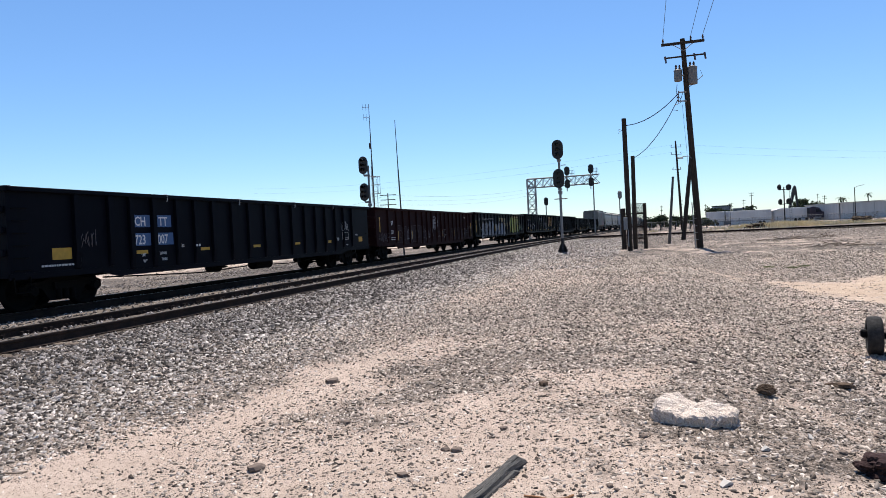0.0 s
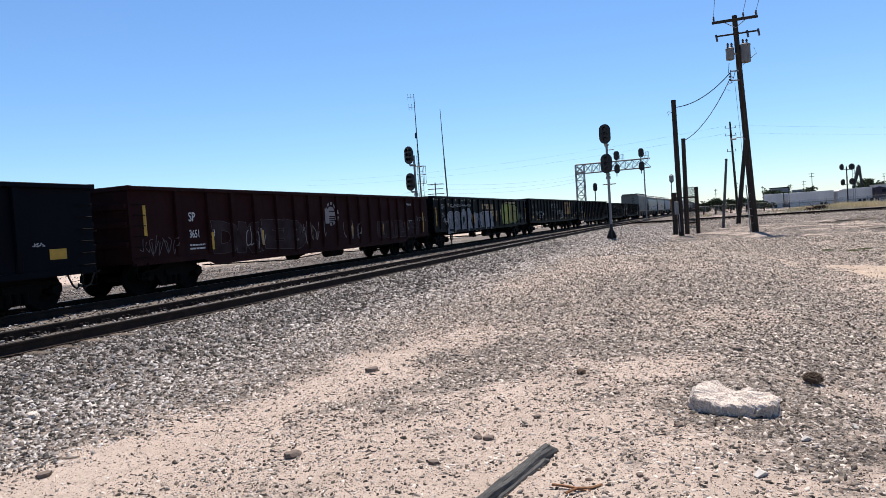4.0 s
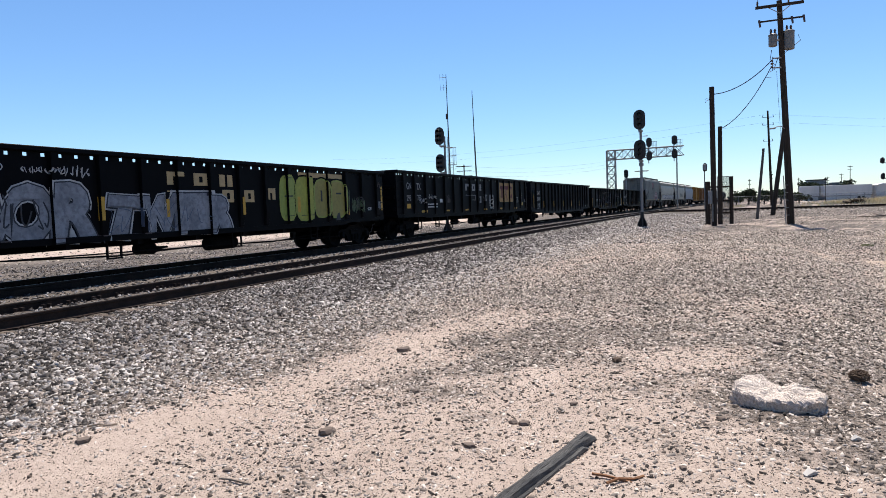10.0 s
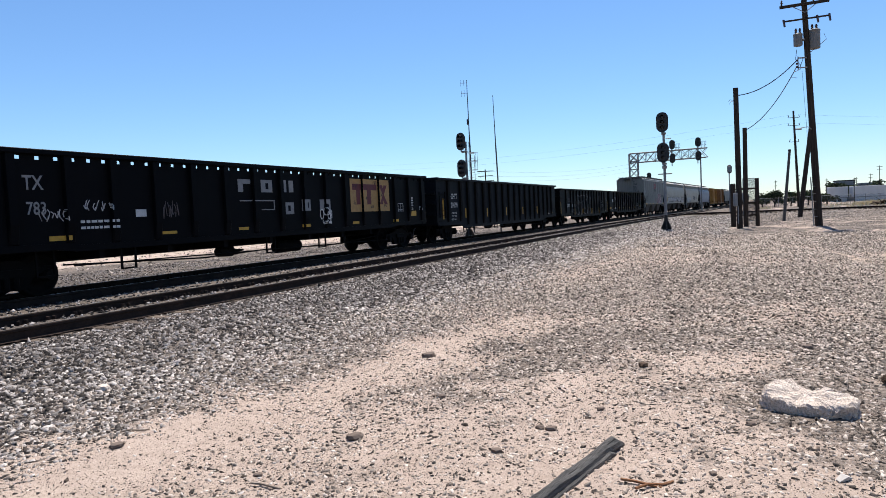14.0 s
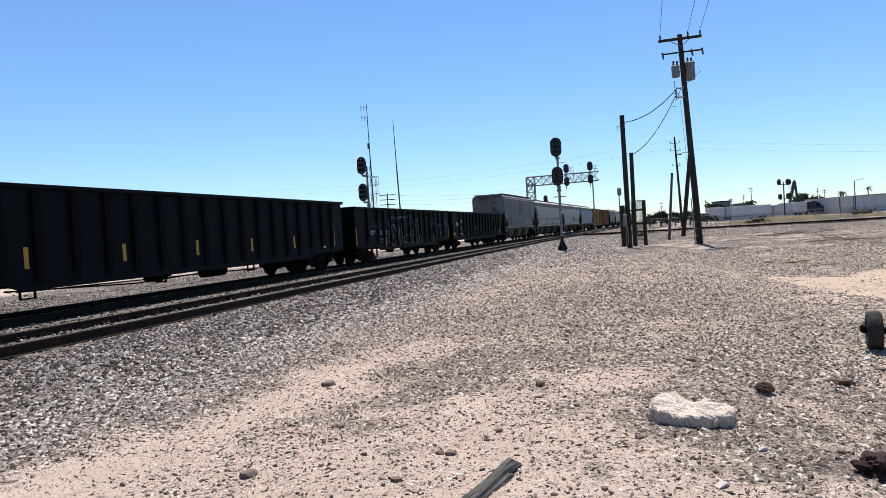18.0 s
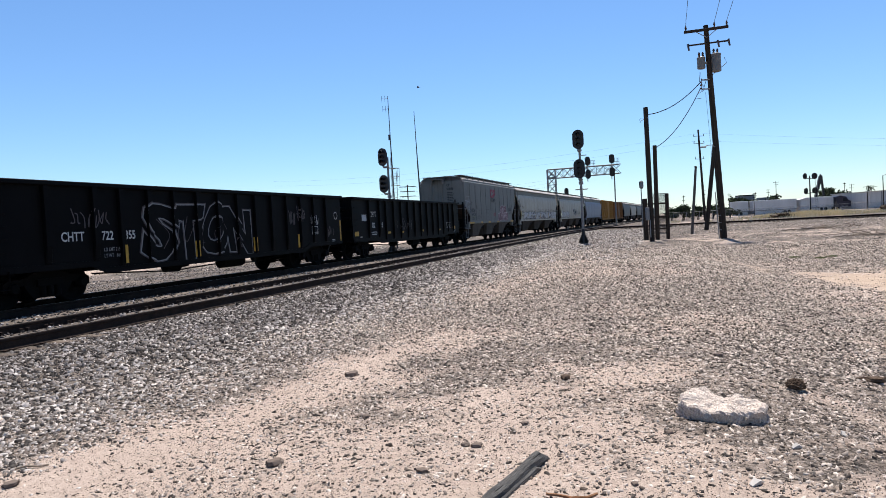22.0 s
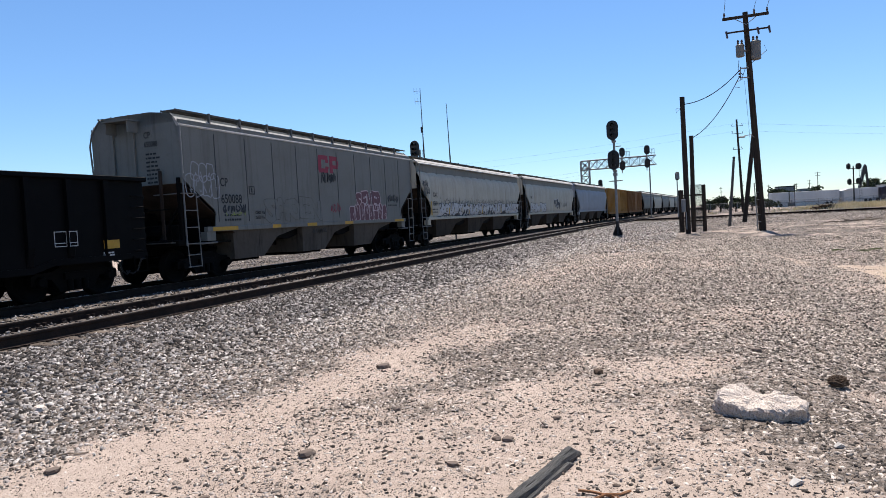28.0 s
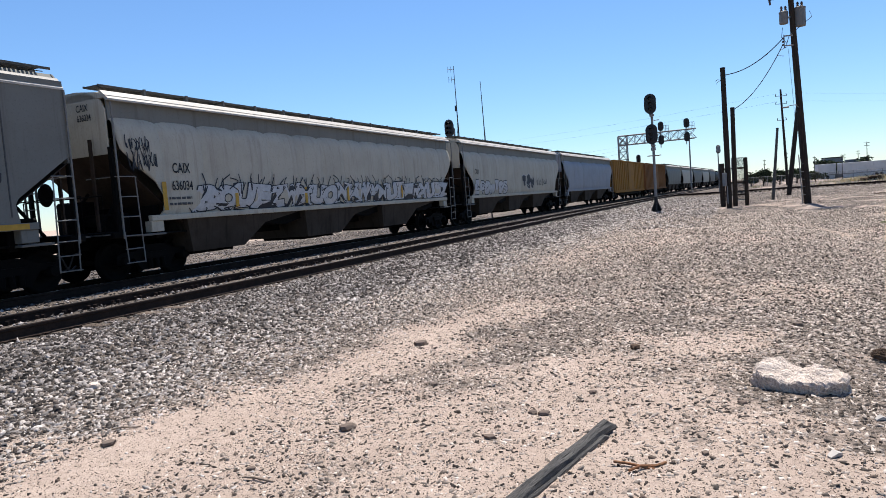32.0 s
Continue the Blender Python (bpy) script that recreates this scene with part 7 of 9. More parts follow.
def build_gantry():
    root = thing("signal_gantry", Matrix(), "galvanised lattice cantilever signal bridge over the tracks", "signal gantry")
    g = level(14.6, 110)
    truss(root, (14.65, 110, g), (14.65, 110, 9.45), 1.3, 1.2, M_GALV, 8)
    truss(root, (13.98, 110, 8.72), (25.7, 110, 8.98), 1.45, 1.2, M_GALV, 9)
    for x, z in ((20.34, 10.05), (24.19, 10.22)):
        cage = part("basket", Shape().box(x - 0.3, x + 1.2, 109.1, 109.14, z - 0.62, z - 0.56), M_GALV, root)
        for k in range(6):
            part("basket_bar", Shape().rod((x + 0.1 + 0.22 * k, 109.12, z - 0.6), (x + 0.1 + 0.22 * k, 109.12, z + 0.45), 0.025, sides=5), M_GALV, cage)
        for zz in (z - 0.1, z + 0.45):
            part("basket_rail", Shape().rod((x - 0.2, 109.12, zz), (x + 1.2, 109.12, zz), 0.03, sides=5), M_GALV, cage)
        part("head_mast", Shape().rod((x, 109.3, z - 2.9), (x, 109.3, z + 0.7), 0.07), M_GALV, root)
        signal_head(root, x, 108.9, z + 0.35, -12, 0.85, 1.45)
        signal_head(root, x, 108.9, z - 1.75, -12, 0.85, 1.45)
    part("support_pole", Shape().rod((24.75, 110, level(24.75, 110)), (24.75, 110, 8.3), 0.12, 0.10, 10), M_GALV, root)


def build_signals():
    mast_signal(7.38, 42.0, (6.15, 4.36), 5.95, -17, "tall two-headed railway signal on a galvanised mast")
    mast_signal(-4.84, 45.2, (6.10, 4.32), 6.1, -28, "two-headed railway signal with a ladder cage", -0.30, True)
    whip_antenna(-6.1, 60, 13.08, 0.075, "thin radio mast with two small aerials", True, 0.1)
    whip_antenna(-3.85, 60, 11.58, 0.07, "thin black whip aerial", False, 0.25)
    build_gantry()
    for x, y, z, turn, lab in ((14.14, 92.0, 4.97, -17, "small single signal beyond the train"), (24.19, 92.0, 5.4, 163, "grey-backed single signal seen from behind")):
        g = level(x, y)
        root = thing("railway_signal", pose(x, y, 0), lab, "railway signal", "railway signals")
        part("mast", Shape().rod((0, 0, g), (0, 0, z - 0.5), 0.07), M_GALV, root)
        b = signal_head(root, 0, -0.2, z, turn, 0.55, 1.1)
        if turn > 90:
            part("case", Shape().block(-0.2, 0.2, 0.26, 0.40, -0.42, 0.42, 0.05), M_GALV, b)
    # four-headed signal by the crossing line
    root = thing("railway_signal", pose(60.8, 120, 0), "four-headed railway signal by the crossing track", "railway signal", "railway signals")
    g = level(60.8, 120)
    part("mast", Shape().rod((0, 0, g), (0, 0, 6.6), 0.12, 0.10), M_BLACKMETAL, root)
    for x, z, w in ((-0.85, 6.55, 28), (0.75, 6.5, -35), (-0.75, 3.95, 28), (0.75, 4.0, -35)):
        signal_head(root, x, -0.2, z, w, 0.90, 1.08)
        part("arm", Shape().rod((0, 0, z - 0.4), (x, -0.1, z - 0.4), 0.06), M_BLACKMETAL, root)
    lad = part("ladder", Shape().rod((1.1, 0.3, g), (1.1, 0.3, 6.2), 0.03).rod((1.45, 0.3, g), (1.45, 0.3, 6.2), 0.03), M_GALV, root)
    for k in range(14):
        part("rung", Shape().rod((1.1, 0.3, 0.3 + 0.42 * k), (1.45, 0.3, 0.3 + 0.42 * k), 0.02, sides=5), M_GALV, lad)


def timber_pole(name, x, y, top, r0, r1, label, dx=0.0, dy=0.0, material=None, category="pole"):
    """A tapered round timber, its top moved by dx, dy."""
    g = level(x, y)
    root = thing(name, pose(x, y, 0), label, category, "timber poles")
    sh = Shape()
    n, k = 14, 9
    rnd = random.Random(int(x * 100))
    v = []
    for i in range(k):
        f = i / (k - 1)
        z = g - 0.15 + (top - g + 0.15) * f
        r = r0 + (r1 - r0) * f
        for j in range(n):
            a = 2 * math.pi * j / n
            rr = r * (1 + rnd.uniform(-0.03, 0.03))
            v.append((dx * f + rr * math.cos(a), dy * f + rr * math.sin(a), z))
    f = [(i * n + j, i * n + (j + 1) % n, (i + 1) * n + (j + 1) % n, (i + 1) * n + j) for i in range(k - 1) for j in range(n)]
    f += [tuple(range(n)), tuple(range(len(v) - 1, len(v) - n - 1, -1))]
    part("shaft", sh.add(v, f), material or M_POLE, root)
    return root


def sagging(a, b, sag, steps=18):
    a, b = Vector(a), Vector(b)
    return [a + (b - a) * (k / steps) - Vector((0, 0, sag * 4 * (k / steps) * (1 - k / steps))) for k in range(steps + 1)]


def wire(points, r, label, category="cable"):
    ob = part("cable", Shape().pipe(points, r, 5), M_WIRE)
    return tagged(ob, label, category)


def insulator(root, x, y, z, up=True):
    s = 1 if up else -1
    part("insulator", Shape().lathe([(0, 0.02), (s * 0.06, 0.06), (s * 0.09, 0.035), (s * 0.14, 0.07), (s * 0.18, 0.035), (s * 0.23, 0.05), (s * 0.27, 0.02)], (x, y, z), "z", 10), M_PORCELAIN, root)


def build_poles():
    px, py = 14.43, 38.0
    pole = timber_pole("utility_pole", px, py, 11.55, 0.19, 0.13, "leaning dark timber utility pole with crossarms and transformers", -0.54, 0.0, category="utility pole")
    ax = lambda z: -0.54 * (z + 0.1) / 11.6
    def turned(z):
        return pose(ax(z), 0, 0) @ Matrix.Rotation(radians(-17), 4, "Z") @ pose(-ax(z), 0, 0)

    arm = part("crossarm", Shape().block(ax(11.3) - 1.15, ax(11.3) + 1.13, -0.22, -0.10, 11.22, 11.36, 0.01), M_POLE, pole, m=turned(11.3))
    part("crossarm_brace", Shape().rod((ax(11.3) - 0.55, -0.16, 11.24), (ax(10.8), -0.16, 10.86), 0.02), M_GALV, arm)
    part("crossarm_brace", Shape().rod((ax(11.3) + 0.55, -0.16, 11.24), (ax(10.8), -0.16, 10.86), 0.02), M_GALV, arm)
    for x in (-1.05, 0.42, 1.05):
        q = turned(11.3) @ Vector((ax(11.3) + x, -0.16, 11.36))
        insulator(pole, *q)
    arm2 = part("lower_crossarm", Shape().block(ax(10.3) - 1.05, ax(10.3) + 1.10, -0.20, -0.12, 10.50, 10.58, 0.01), M_POLE, pole, m=turned(10.3))
    for x in (-1.02, 0.52, 1.06):
        part("cutout", Shape().rod((ax(10.3) + x, -0.2, 10.62), (ax(10.3) + x + 0.05, -0.24, 10.25), 0.06, 0.05), M_PORCELAIN, arm2)
    for x, r, z0, z1, lab in ((-0.44, 0.215, 9.2, 9.80, "small grey transformer can"), (0.36, 0.27, 9.0, 9.95, "large grey transformer can")):
        can = part("transformer", Shape().lathe([(z0 - 0.03, r * 0.6), (z0, r * 0.97), (z0 + 0.04, r), (z1 - 0.08, r), (z1 - 0.06, r * 1.06), (z1, r * 1.04), (z1 + 0.04, r * 0.7), (z1 + 0.05, 0.02)], (ax(9.4) + x, -0.05, 0), "z", 22), M_TRANSF, pole, lab)
        for q in (-0.1, 0.1):
            part("bushing", Shape().lathe([(z1 + 0.02, 0.05), (z1 + 0.10, 0.07), (z1 + 0.14, 0.04), (z1 + 0.2, 0.07), (z1 + 0.30, 0.03)], (ax(9.4) + x + q, -0.05, 0), "z", 10), M_PORCELAIN, can)
        part("hanger", Shape().block(*sorted((ax(9.4), ax(9.4) + x)), -0.08, -0.02, z0 + 0.25, z0 + 0.35, 0.01), M_GALV, can)
    rack = part("service_rack", Shape().block(ax(8) - 0.56, ax(8) - 0.52, -0.12, -0.08, 7.7, 8.4, 0.005).block(ax(8) - 0.56, ax(8) - 0.1, -0.12, -0.08, 7.78, 7.85, 0.005).block(ax(8) - 0.56, ax(8) - 0.1, -0.12, -0.08, 8.28, 8.35, 0.005), M_GALV, pole, m=pose(0, 0, 0.25))
    for k in range(3):
        part("spool", Shape().lathe([(-0.05, 0.03), (-0.04, 0.055), (0, 0.035), (0.04, 0.055), (0.05, 0.03)], (ax(8) - 0.60, -0.10, 7.86 + 0.17 * k), "z", 10), M_PORCELAIN, rack)
    part("jumper", Shape().pipe([(ax(9) - 0.55, -0.1, 9.0), (ax(9) - 0.62, -0.12, 8.5), (ax(8) - 0.42, -0.1, 8.2)], 0.016), M_WIRE, pole)
    part("jumper", Shape().pipe([(ax(9) + 0.75, -0.2, 9.7), (ax(9) + 0.85, -0.25, 9.4), (ax(9) + 0.2, -0.22, 8.9), (ax(8) - 0.3, -0.15, 8.55), (ax(8) - 0.45, -0.12, 8.1)], 0.016), M_WIRE, pole)
    part("jumper", Shape().pipe([(ax(8) - 0.42, -0.1, 8.0), (ax(8) - 0.75, -0.1, 7.85), (ax(8) - 0.9, -0.1, 7.6), (ax(8) - 0.6, -0.1, 7.55)], 0.014), M_WIRE, pole)
    g = level(px, py)
    guard = part("cable_guard", Shape().rod((-0.30, -0.12, g), (-0.42, -0.12, g + 2.6), 0.03), M_GALV, pole, "thin grey conduit on the pole foot")
    for k in range(5):
        part("pole_step", Shape().rod((-0.32, -0.12, g + 0.5 + 0.4 * k), (-0.12, -0.14, g + 0.5 + 0.4 * k), 0.014, sides=6), M_GALV, pole)
    timber_pole("leaning_pole", 20.75, 58.5, 7.4, 0.19, 0.16, "dark timber pole leaning behind the utility pole", 1.05, 0.0, category="pole")
    lamp = part("lamp_arm", Shape().pipe([(-0.24, -0.1, 4.78), (-0.5, -0.14, 4.98), (-0.75, -0.16, 4.97), (-1.0, -0.16, 4.90)], 0.022), M_GALV, pole, "thin grey lamp arm")
    part("lamp_head", Shape().block(-1.14, -0.82, -0.23, -0.09, 4.85, 4.93, 0.03), M_GALV, lamp)
    post = timber_pole("timber_post", 11.03, 40.0, 7.58, 0.155, 0.135, "tall dark timber post with a cable at its top", -0.06)
    part("wire_tuft", Shape().pipe([(-0.15, 0, 6.9), (-0.35, 0, 6.82), (-0.42, 0, 6.7)], 0.012).pipe([(-0.15, 0, 6.9), (-0.38, 0, 6.95), (-0.45, 0, 6.85)], 0.012), M_WIRE, post)
    part("meter_box", Shape().block(-0.32, -0.14, -0.2, 0.05, 1.0, 1.75, 0.02), M_GALV, post, "small grey box on the post")
    part("conduit", Shape().rod((-0.12, -0.16, 0.0), (-0.12, -0.16, 1.0), 0.03), M_GALV, post)
    timber_pole("timber_post", 11.92, 42.0, 5.55, 0.14, 0.12, "shorter dark timber post behind the tall one", 0.05)
    grey = timber_pole("timber_post", 16.52, 49.5, 4.58, 0.11, 0.08, "thin grey weathered post", 0.47, 0, M_GREYWOOD)
    part("cap", Shape().lathe([(4.50, 0.085), (4.64, 0.095), (4.66, 0.03)], (0.47, 0, 0), "z", 10), M_BLACKMETAL, grey)
    # framed cabinet with a wire-mesh back
    bx, by = 12.13, 43.2
    g = level(bx, by)
    fr = thing("equipment_frame", pose(bx, by, 0), "dark steel frame with a dark wire-mesh panel between two legs", "equipment frame")
    part("leg", Shape().block(-0.72, -0.45, -0.12, 0.12, g - 0.1, 2.35, 0.02), M_POLE, fr)
    part("leg", Shape().block(0.70, 0.90, -0.1, 0.1, g - 0.1, 2.62, 0.02), M_POLE, fr)
    for z in (0.35, 1.1, 1.95):
        part("rail", Shape().block(-0.45, 0.70, -0.05, 0.05, z, z + 0.10, 0.01), M_POLE, fr)
    panel = part("mesh_frame", Shape().box(0.02, 0.70, 0.06, 0.09, 0.05, 0.10).box(0.02, 0.70, 0.06, 0.09, 2.60, 2.64).box(0.0, 0.03, 0.06, 0.09, 0.05, 2.64), M_GALV, fr)
    sh = Shape()
    for k in range(26):
        sh.rod((0.03 + 0.026 * k, 0.075, 0.1), (0.03 + 0.026 * k, 0.075, 2.6), 0.0065, sides=4)
    for k in range(60):
        sh.rod((0.03, 0.075, 0.1 + 0.042 * k), (0.70, 0.075, 0.1 + 0.042 * k), 0.005, sides=4)
    tagged(part("mesh", sh, M_WIRE, panel), kind="stuff")
    # distant pole with a lamp arm
    fx, fy = 42.5, 120.0
    far = timber_pole("utility_pole", fx, fy, 15.7, 0.24, 0.14, "distant dark utility pole with small crossarms", -0.60, category="utility pole")
    for z, w in ((14.6, 0.9), (13.3, 0.9), (10.6, 0.75)):
        arm = part("crossarm", Shape().block(-0.55 - w, -0.55 + w, -0.06, 0.06, z - 0.035, z + 0.035, 0.01), M_WIRE, far)
        for sg in (-1, 1):
            part("line_insulator", Shape().rod((-0.55 + sg * w, 0, z), (-0.55 + sg * (w - 0.12), 0, z + 0.42), 0.05, sides=6), M_PORCELAIN, arm)
    # wires
    for x in (-1.05, 0.42, 1.05):
        a = Vector((px, py, 0)) + turned(11.3) @ Vector((ax(11.3) + x, -0.16, 11.62))
        wire(sagging(a, a + Vector((-19.0, -62.0, 0.3)), 0.6, 26), 0.012, "thin overhead power wire on the utility pole")
    wire(sagging((px + ax(8) - 0.6, py - 0.1, 8.45), (10.98, 39.9, 7.15), 0.38), 0.025, "sagging cable from the utility pole to a post")
    wire(sagging((px + ax(8) - 0.6, py - 0.1, 8.15), (11.97, 41.9, 5.4), 0.5), 0.022, "sagging cable from the utility pole to the shorter post")
    wire([(px + ax(8) - 0.35, py - 0.1, 7.9), (px - 0.45, 38.2, 5.0), (px - 0.25, 38.6, 3.6)], 0.008, "loose thin wire hanging from the pole")
    for z in (15.0, 13.7):
        wire(sagging((fx - 1.45, fy, z), (fx - 96, fy + 72, z + 1.6), 1.9, 12), 0.008, "faint distant power wire")
        wire(sagging((fx + 0.35, fy, z), (fx + 152, fy + 48, z + 1.0), 2.4, 12), 0.008, "faint distant power wire")


build_signals()
build_poles()

# ---- small things on the near ground ----
M_CONCRETE = surface("broken_concrete", (0.68, 0.575, 0.49), (0.55, 0.455, 0.38), 0.95, 0, 6, 70, relief=0.8, third=(0.20, 0.155, 0.125))
M_TYRE = surface("old_tyre_rubber", (0.022, 0.021, 0.020), (0.045, 0.042, 0.04), 0.85, 0, 8, 50, relief=0.3)
M_CLOTH = surface("dark_red_cloth", (0.030, 0.017, 0.016), (0.055, 0.032, 0.030), 0.95, 0, 9, 60, relief=0.6)
M_TUFT = surface("dry_brown_weed", (0.075, 0.05, 0.035), (0.14, 0.10, 0.07), 0.95, 0, 12, 60, relief=0.2)
M_TWIG = surface("bare_branch_wood", (0.22, 0.17, 0.13), (0.34, 0.28, 0.22), 0.9, 0, 10, 60, relief=0.4)
M_ORANGEWOOD = surface("reddish_bark", (0.22, 0.10, 0.05), (0.28, 0.16, 0.09), 0.9, 0, 10, 60, relief=0.4)
M_LITTER = plain("pale_litter", (0.42, 0.38, 0.34), 0.7)
M_GREENTUFT = plain("dull_green_weed", (0.12, 0.13, 0.05), 0.9)


def rough_lump(name, size, material, seed, label, category, m, flat=0.5, detail=3, jag=0.22):
    """An irregular solid: a subdivided ball pushed in and out by noise, with a flattened top."""
    b = bmesh.new()
    bmesh.ops.create_icosphere(b, subdivisions=detail, radius=1.0)
    for v in b.verts:
        d = v.co.normalized()
        r = 1 + jag * noise.noise(d * 1.7 + Vector((seed, 0, 0))) + jag * 0.55 * noise.noise(d * 4.3 + Vector((0, seed, 0))) + jag * 0.3 * noise.noise(d * 11 + Vector((0, 0, seed)))
        q = d * r
        if q.z > flat:
            q.z = flat + (q.z - flat) * 0.18
        v.co = (q.x * size[0], q.y * size[1], q.z * size[2])
    me = bpy.data.meshes.new(name)
    b.to_mesh(me)
    b.free()
    me.materials.append(material)
    ob = new(name, me)
    ob.matrix_basis = m
    return tagged(ob, label, category)


def build_rock():
    """A broken slab of concrete, paler on top, with a notch in its far edge."""
    out = [(-0.37, -0.02), (-0.33, 0.10), (-0.26, 0.17), (-0.15, 0.18), (-0.08, 0.125), (0.02, 0.11), (0.15, 0.13), (0.29, 0.12), (0.36, 0.05), (0.37, -0.06), (0.30, -0.14), (0.16, -0.18), (0.02, -0.19), (-0.14, -0.16), (-0.28, -0.11)]
    b = bmesh.new()
    rings = []
    n = 110
    dense = []
    for k in range(n):
        f = k / n * len(out)
        i = int(f)
        a, c = out[i], out[(i + 1) % len(out)]
        dense.append((a[0] + (c[0] - a[0]) * (f - i), a[1] + (c[1] - a[1]) * (f - i)))
    for scale, z in ((0.90, -0.06), (0.97, 0.0), (1.0, 0.025), (1.0, 0.05), (1.0, 0.075), (0.985, 0.10), (0.965, 0.130), (0.90, 0.148), (0.58, 0.150), (0.34, 0.150), (0.12, 0.150)):
        ring = []
        for x, y in dense:
            q = Vector((x * scale, y * scale, z))
            low = z < 0.12
            w = noise.noise(q * 9) * 0.045 + noise.noise(q * 24) * (0.050 if low else 0.016) + noise.noise(q * 60) * (0.030 if low else 0.008)
            lobe = 0.010 * max(0.0, min(1.0, (-0.02 - x) * 6)) * max(0.0, min(1.0, (y + 0.14) * 8)) * max(0.0, z / 0.16)
            side = 0.9 if z < 0.14 else 0.2
            ring.append(b.verts.new((q.x * (1 + w * 1.6 * side), q.y * (1 + w * 2.6 * side), q.z + lobe + w * (0.9 if z > 0.04 else 0.3))))
        rings.append(ring)
    for r0, r1 in zip(rings, rings[1:]):
        for k in range(n):
            b.faces.new((r0[k], r0[(k + 1) % n], r1[(k + 1) % n], r1[k]))
    b.faces.new(rings[-1])
    bmesh.ops.recalc_face_normals(b, faces=b.faces)
    me = bpy.data.meshes.new("concrete_chunk")
    b.to_mesh(me)
    b.free()
    me.materials.append(M_CONCRETE)
    ob = new("concrete_chunk", me)
    x, y = 1.84, 5.10
    ob.matrix_basis = pose(x, y, level(x, y) - 0.02, 11, 2, -21) @ Matrix.Diagonal((0.83, 1.04, 0.96, 1))
    tagged(ob, "broken chunk of pale concrete lying on the gravel", "concrete chunk")


def build_timber():
    """A split grey length of old timber lying on the dirt, towards the eye."""
    a, b = Vector((0.475, 4.57, 0)), Vector((-0.42, 3.0, 0))
    d = (b - a)
    root_z = 0.5 * (level(a.x, a.y) + level(b.x, b.y))
    ang = math.degrees(math.atan2(d.y, d.x))
    root = thing("old_timber", pose(a.x, a.y, 0, 0, 0, ang), "split grey weathered timber lying on dirt", "timber")
    za, zb = level(a.x, a.y), level(b.x, b.y)
    rnd = random.Random(8)
    for off, w, hgt, start in ((-0.029, 0.042, 0.055, 0.0), (0.021, 0.036, 0.068, 0.05), (0.054, 0.024, 0.036, 0.22)):
        sh = Shape()
        n, v = 24, []
        for k in range(n):
            f = k / (n - 1)
            x = start + (d.length - start) * f
            wob = 0.012 * noise.noise(Vector((x * 4, off * 30, 0)))
            z = za + (zb - za) * f - 0.01
            hh = hgt * (1 + 0.25 * noise.noise(Vector((x * 5, off * 50, 3)))) * (0.55 if k == 0 else 1)
            for q in range(8):
                t = 2 * math.pi * q / 8
                v.append((x + (0.03 * rnd.random() if k == 0 else 0), off + wob + w * 0.62 * math.cos(t) * (1 + 0.2 * rnd.random()), z + hh * 0.5 + hh * 0.55 * math.sin(t) * (1 + 0.15 * rnd.random())))
        f = [(i * 8 + j, i * 8 + (j + 1) % 8, (i + 1) * 8 + (j + 1) % 8, (i + 1) * 8 + j) for i in range(n - 1) for j in range(8)] + [tuple(range(8)), tuple(range(len(v) - 1, len(v) - 9, -1))]
        part("splinter", sh.add(v, f), M_GREYWOOD, root)


def build_wheel():
    """An old tyre on its rim with a stub of axle, dumped on the ground."""
    x, y = 6.26, 9.88
    g = level(x, y)
    root = thing("dumped_wheel_axle", pose(x, y, g + 0.27, 0, 4, 62) @ Matrix.Scale(0.93, 4), "old black tyre on a stub axle dumped on the ground", "wheel")
    prof = [(-0.09, 0.17), (-0.105, 0.20), (-0.11, 0.25), (-0.095, 0.29), (-0.06, 0.302), (0.06, 0.302), (0.095, 0.29), (0.11, 0.25), (0.105, 0.20), (0.09, 0.17), (-0.09, 0.17)]
    tyre = part("tyre", Shape().lathe(prof, (0, 0, 0), "y", 40), M_TYRE, root, fair=True)
    part("rim", Shape().lathe([(-0.085, 0.175), (-0.06, 0.15), (-0.02, 0.13), (-0.02, 0.02), (0.0, 0.02), (0.0, 0.13), (0.06, 0.15), (0.085, 0.175)], (0, 0, 0), "y", 24), M_STEEL, root)
    part("axle", Shape().block(-0.05, 0.05, -1.5, -0.02, -0.05, 0.05, 0.012).block(-0.14, 0.14, -0.42, -0.30, -0.04, 0.06, 0.01), M_STEEL, root)
    part("spring_arm", Shape().block(-0.24, -0.06, 0.10, 0.20, -0.02, 0.10, 0.02), M_STEEL, root)
    part("bent_plate", Shape().pipe([(0.1, -0.6, -0.05), (0.2, -0.8, -0.18), (0.25, -1.0, -0.27)], 0.02), M_STEEL, root)


def weed_ball(x, y, r, count, seed, material, label, name="dry_weed", flat=0.75):
    """A tangle of curled stems."""
    rnd = random.Random(seed)
    g = level(x, y)
    sh = Shape()
    for _ in range(count):
        a, t = rnd.uniform(0, 6.283), rnd.uniform(0.1, 1.5)
        pts = []
        for k in range(6):
            a += rnd.uniform(0.2, 0.7)
            t += rnd.uniform(-0.3, 0.3)
            rr = r * rnd.uniform(0.75, 1.05)
            pts.append((rr * math.cos(a) * math.sin(t), rr * math.sin(a) * math.sin(t), flat * rr * (0.45 + 0.55 * math.cos(t))))
        sh.pipe(pts, 0.0035, 4)
    root = thing(name, pose(x, y, g), label, "dry weed")
    tagged(part("stem_tangle", sh, material, root), kind="stuff")


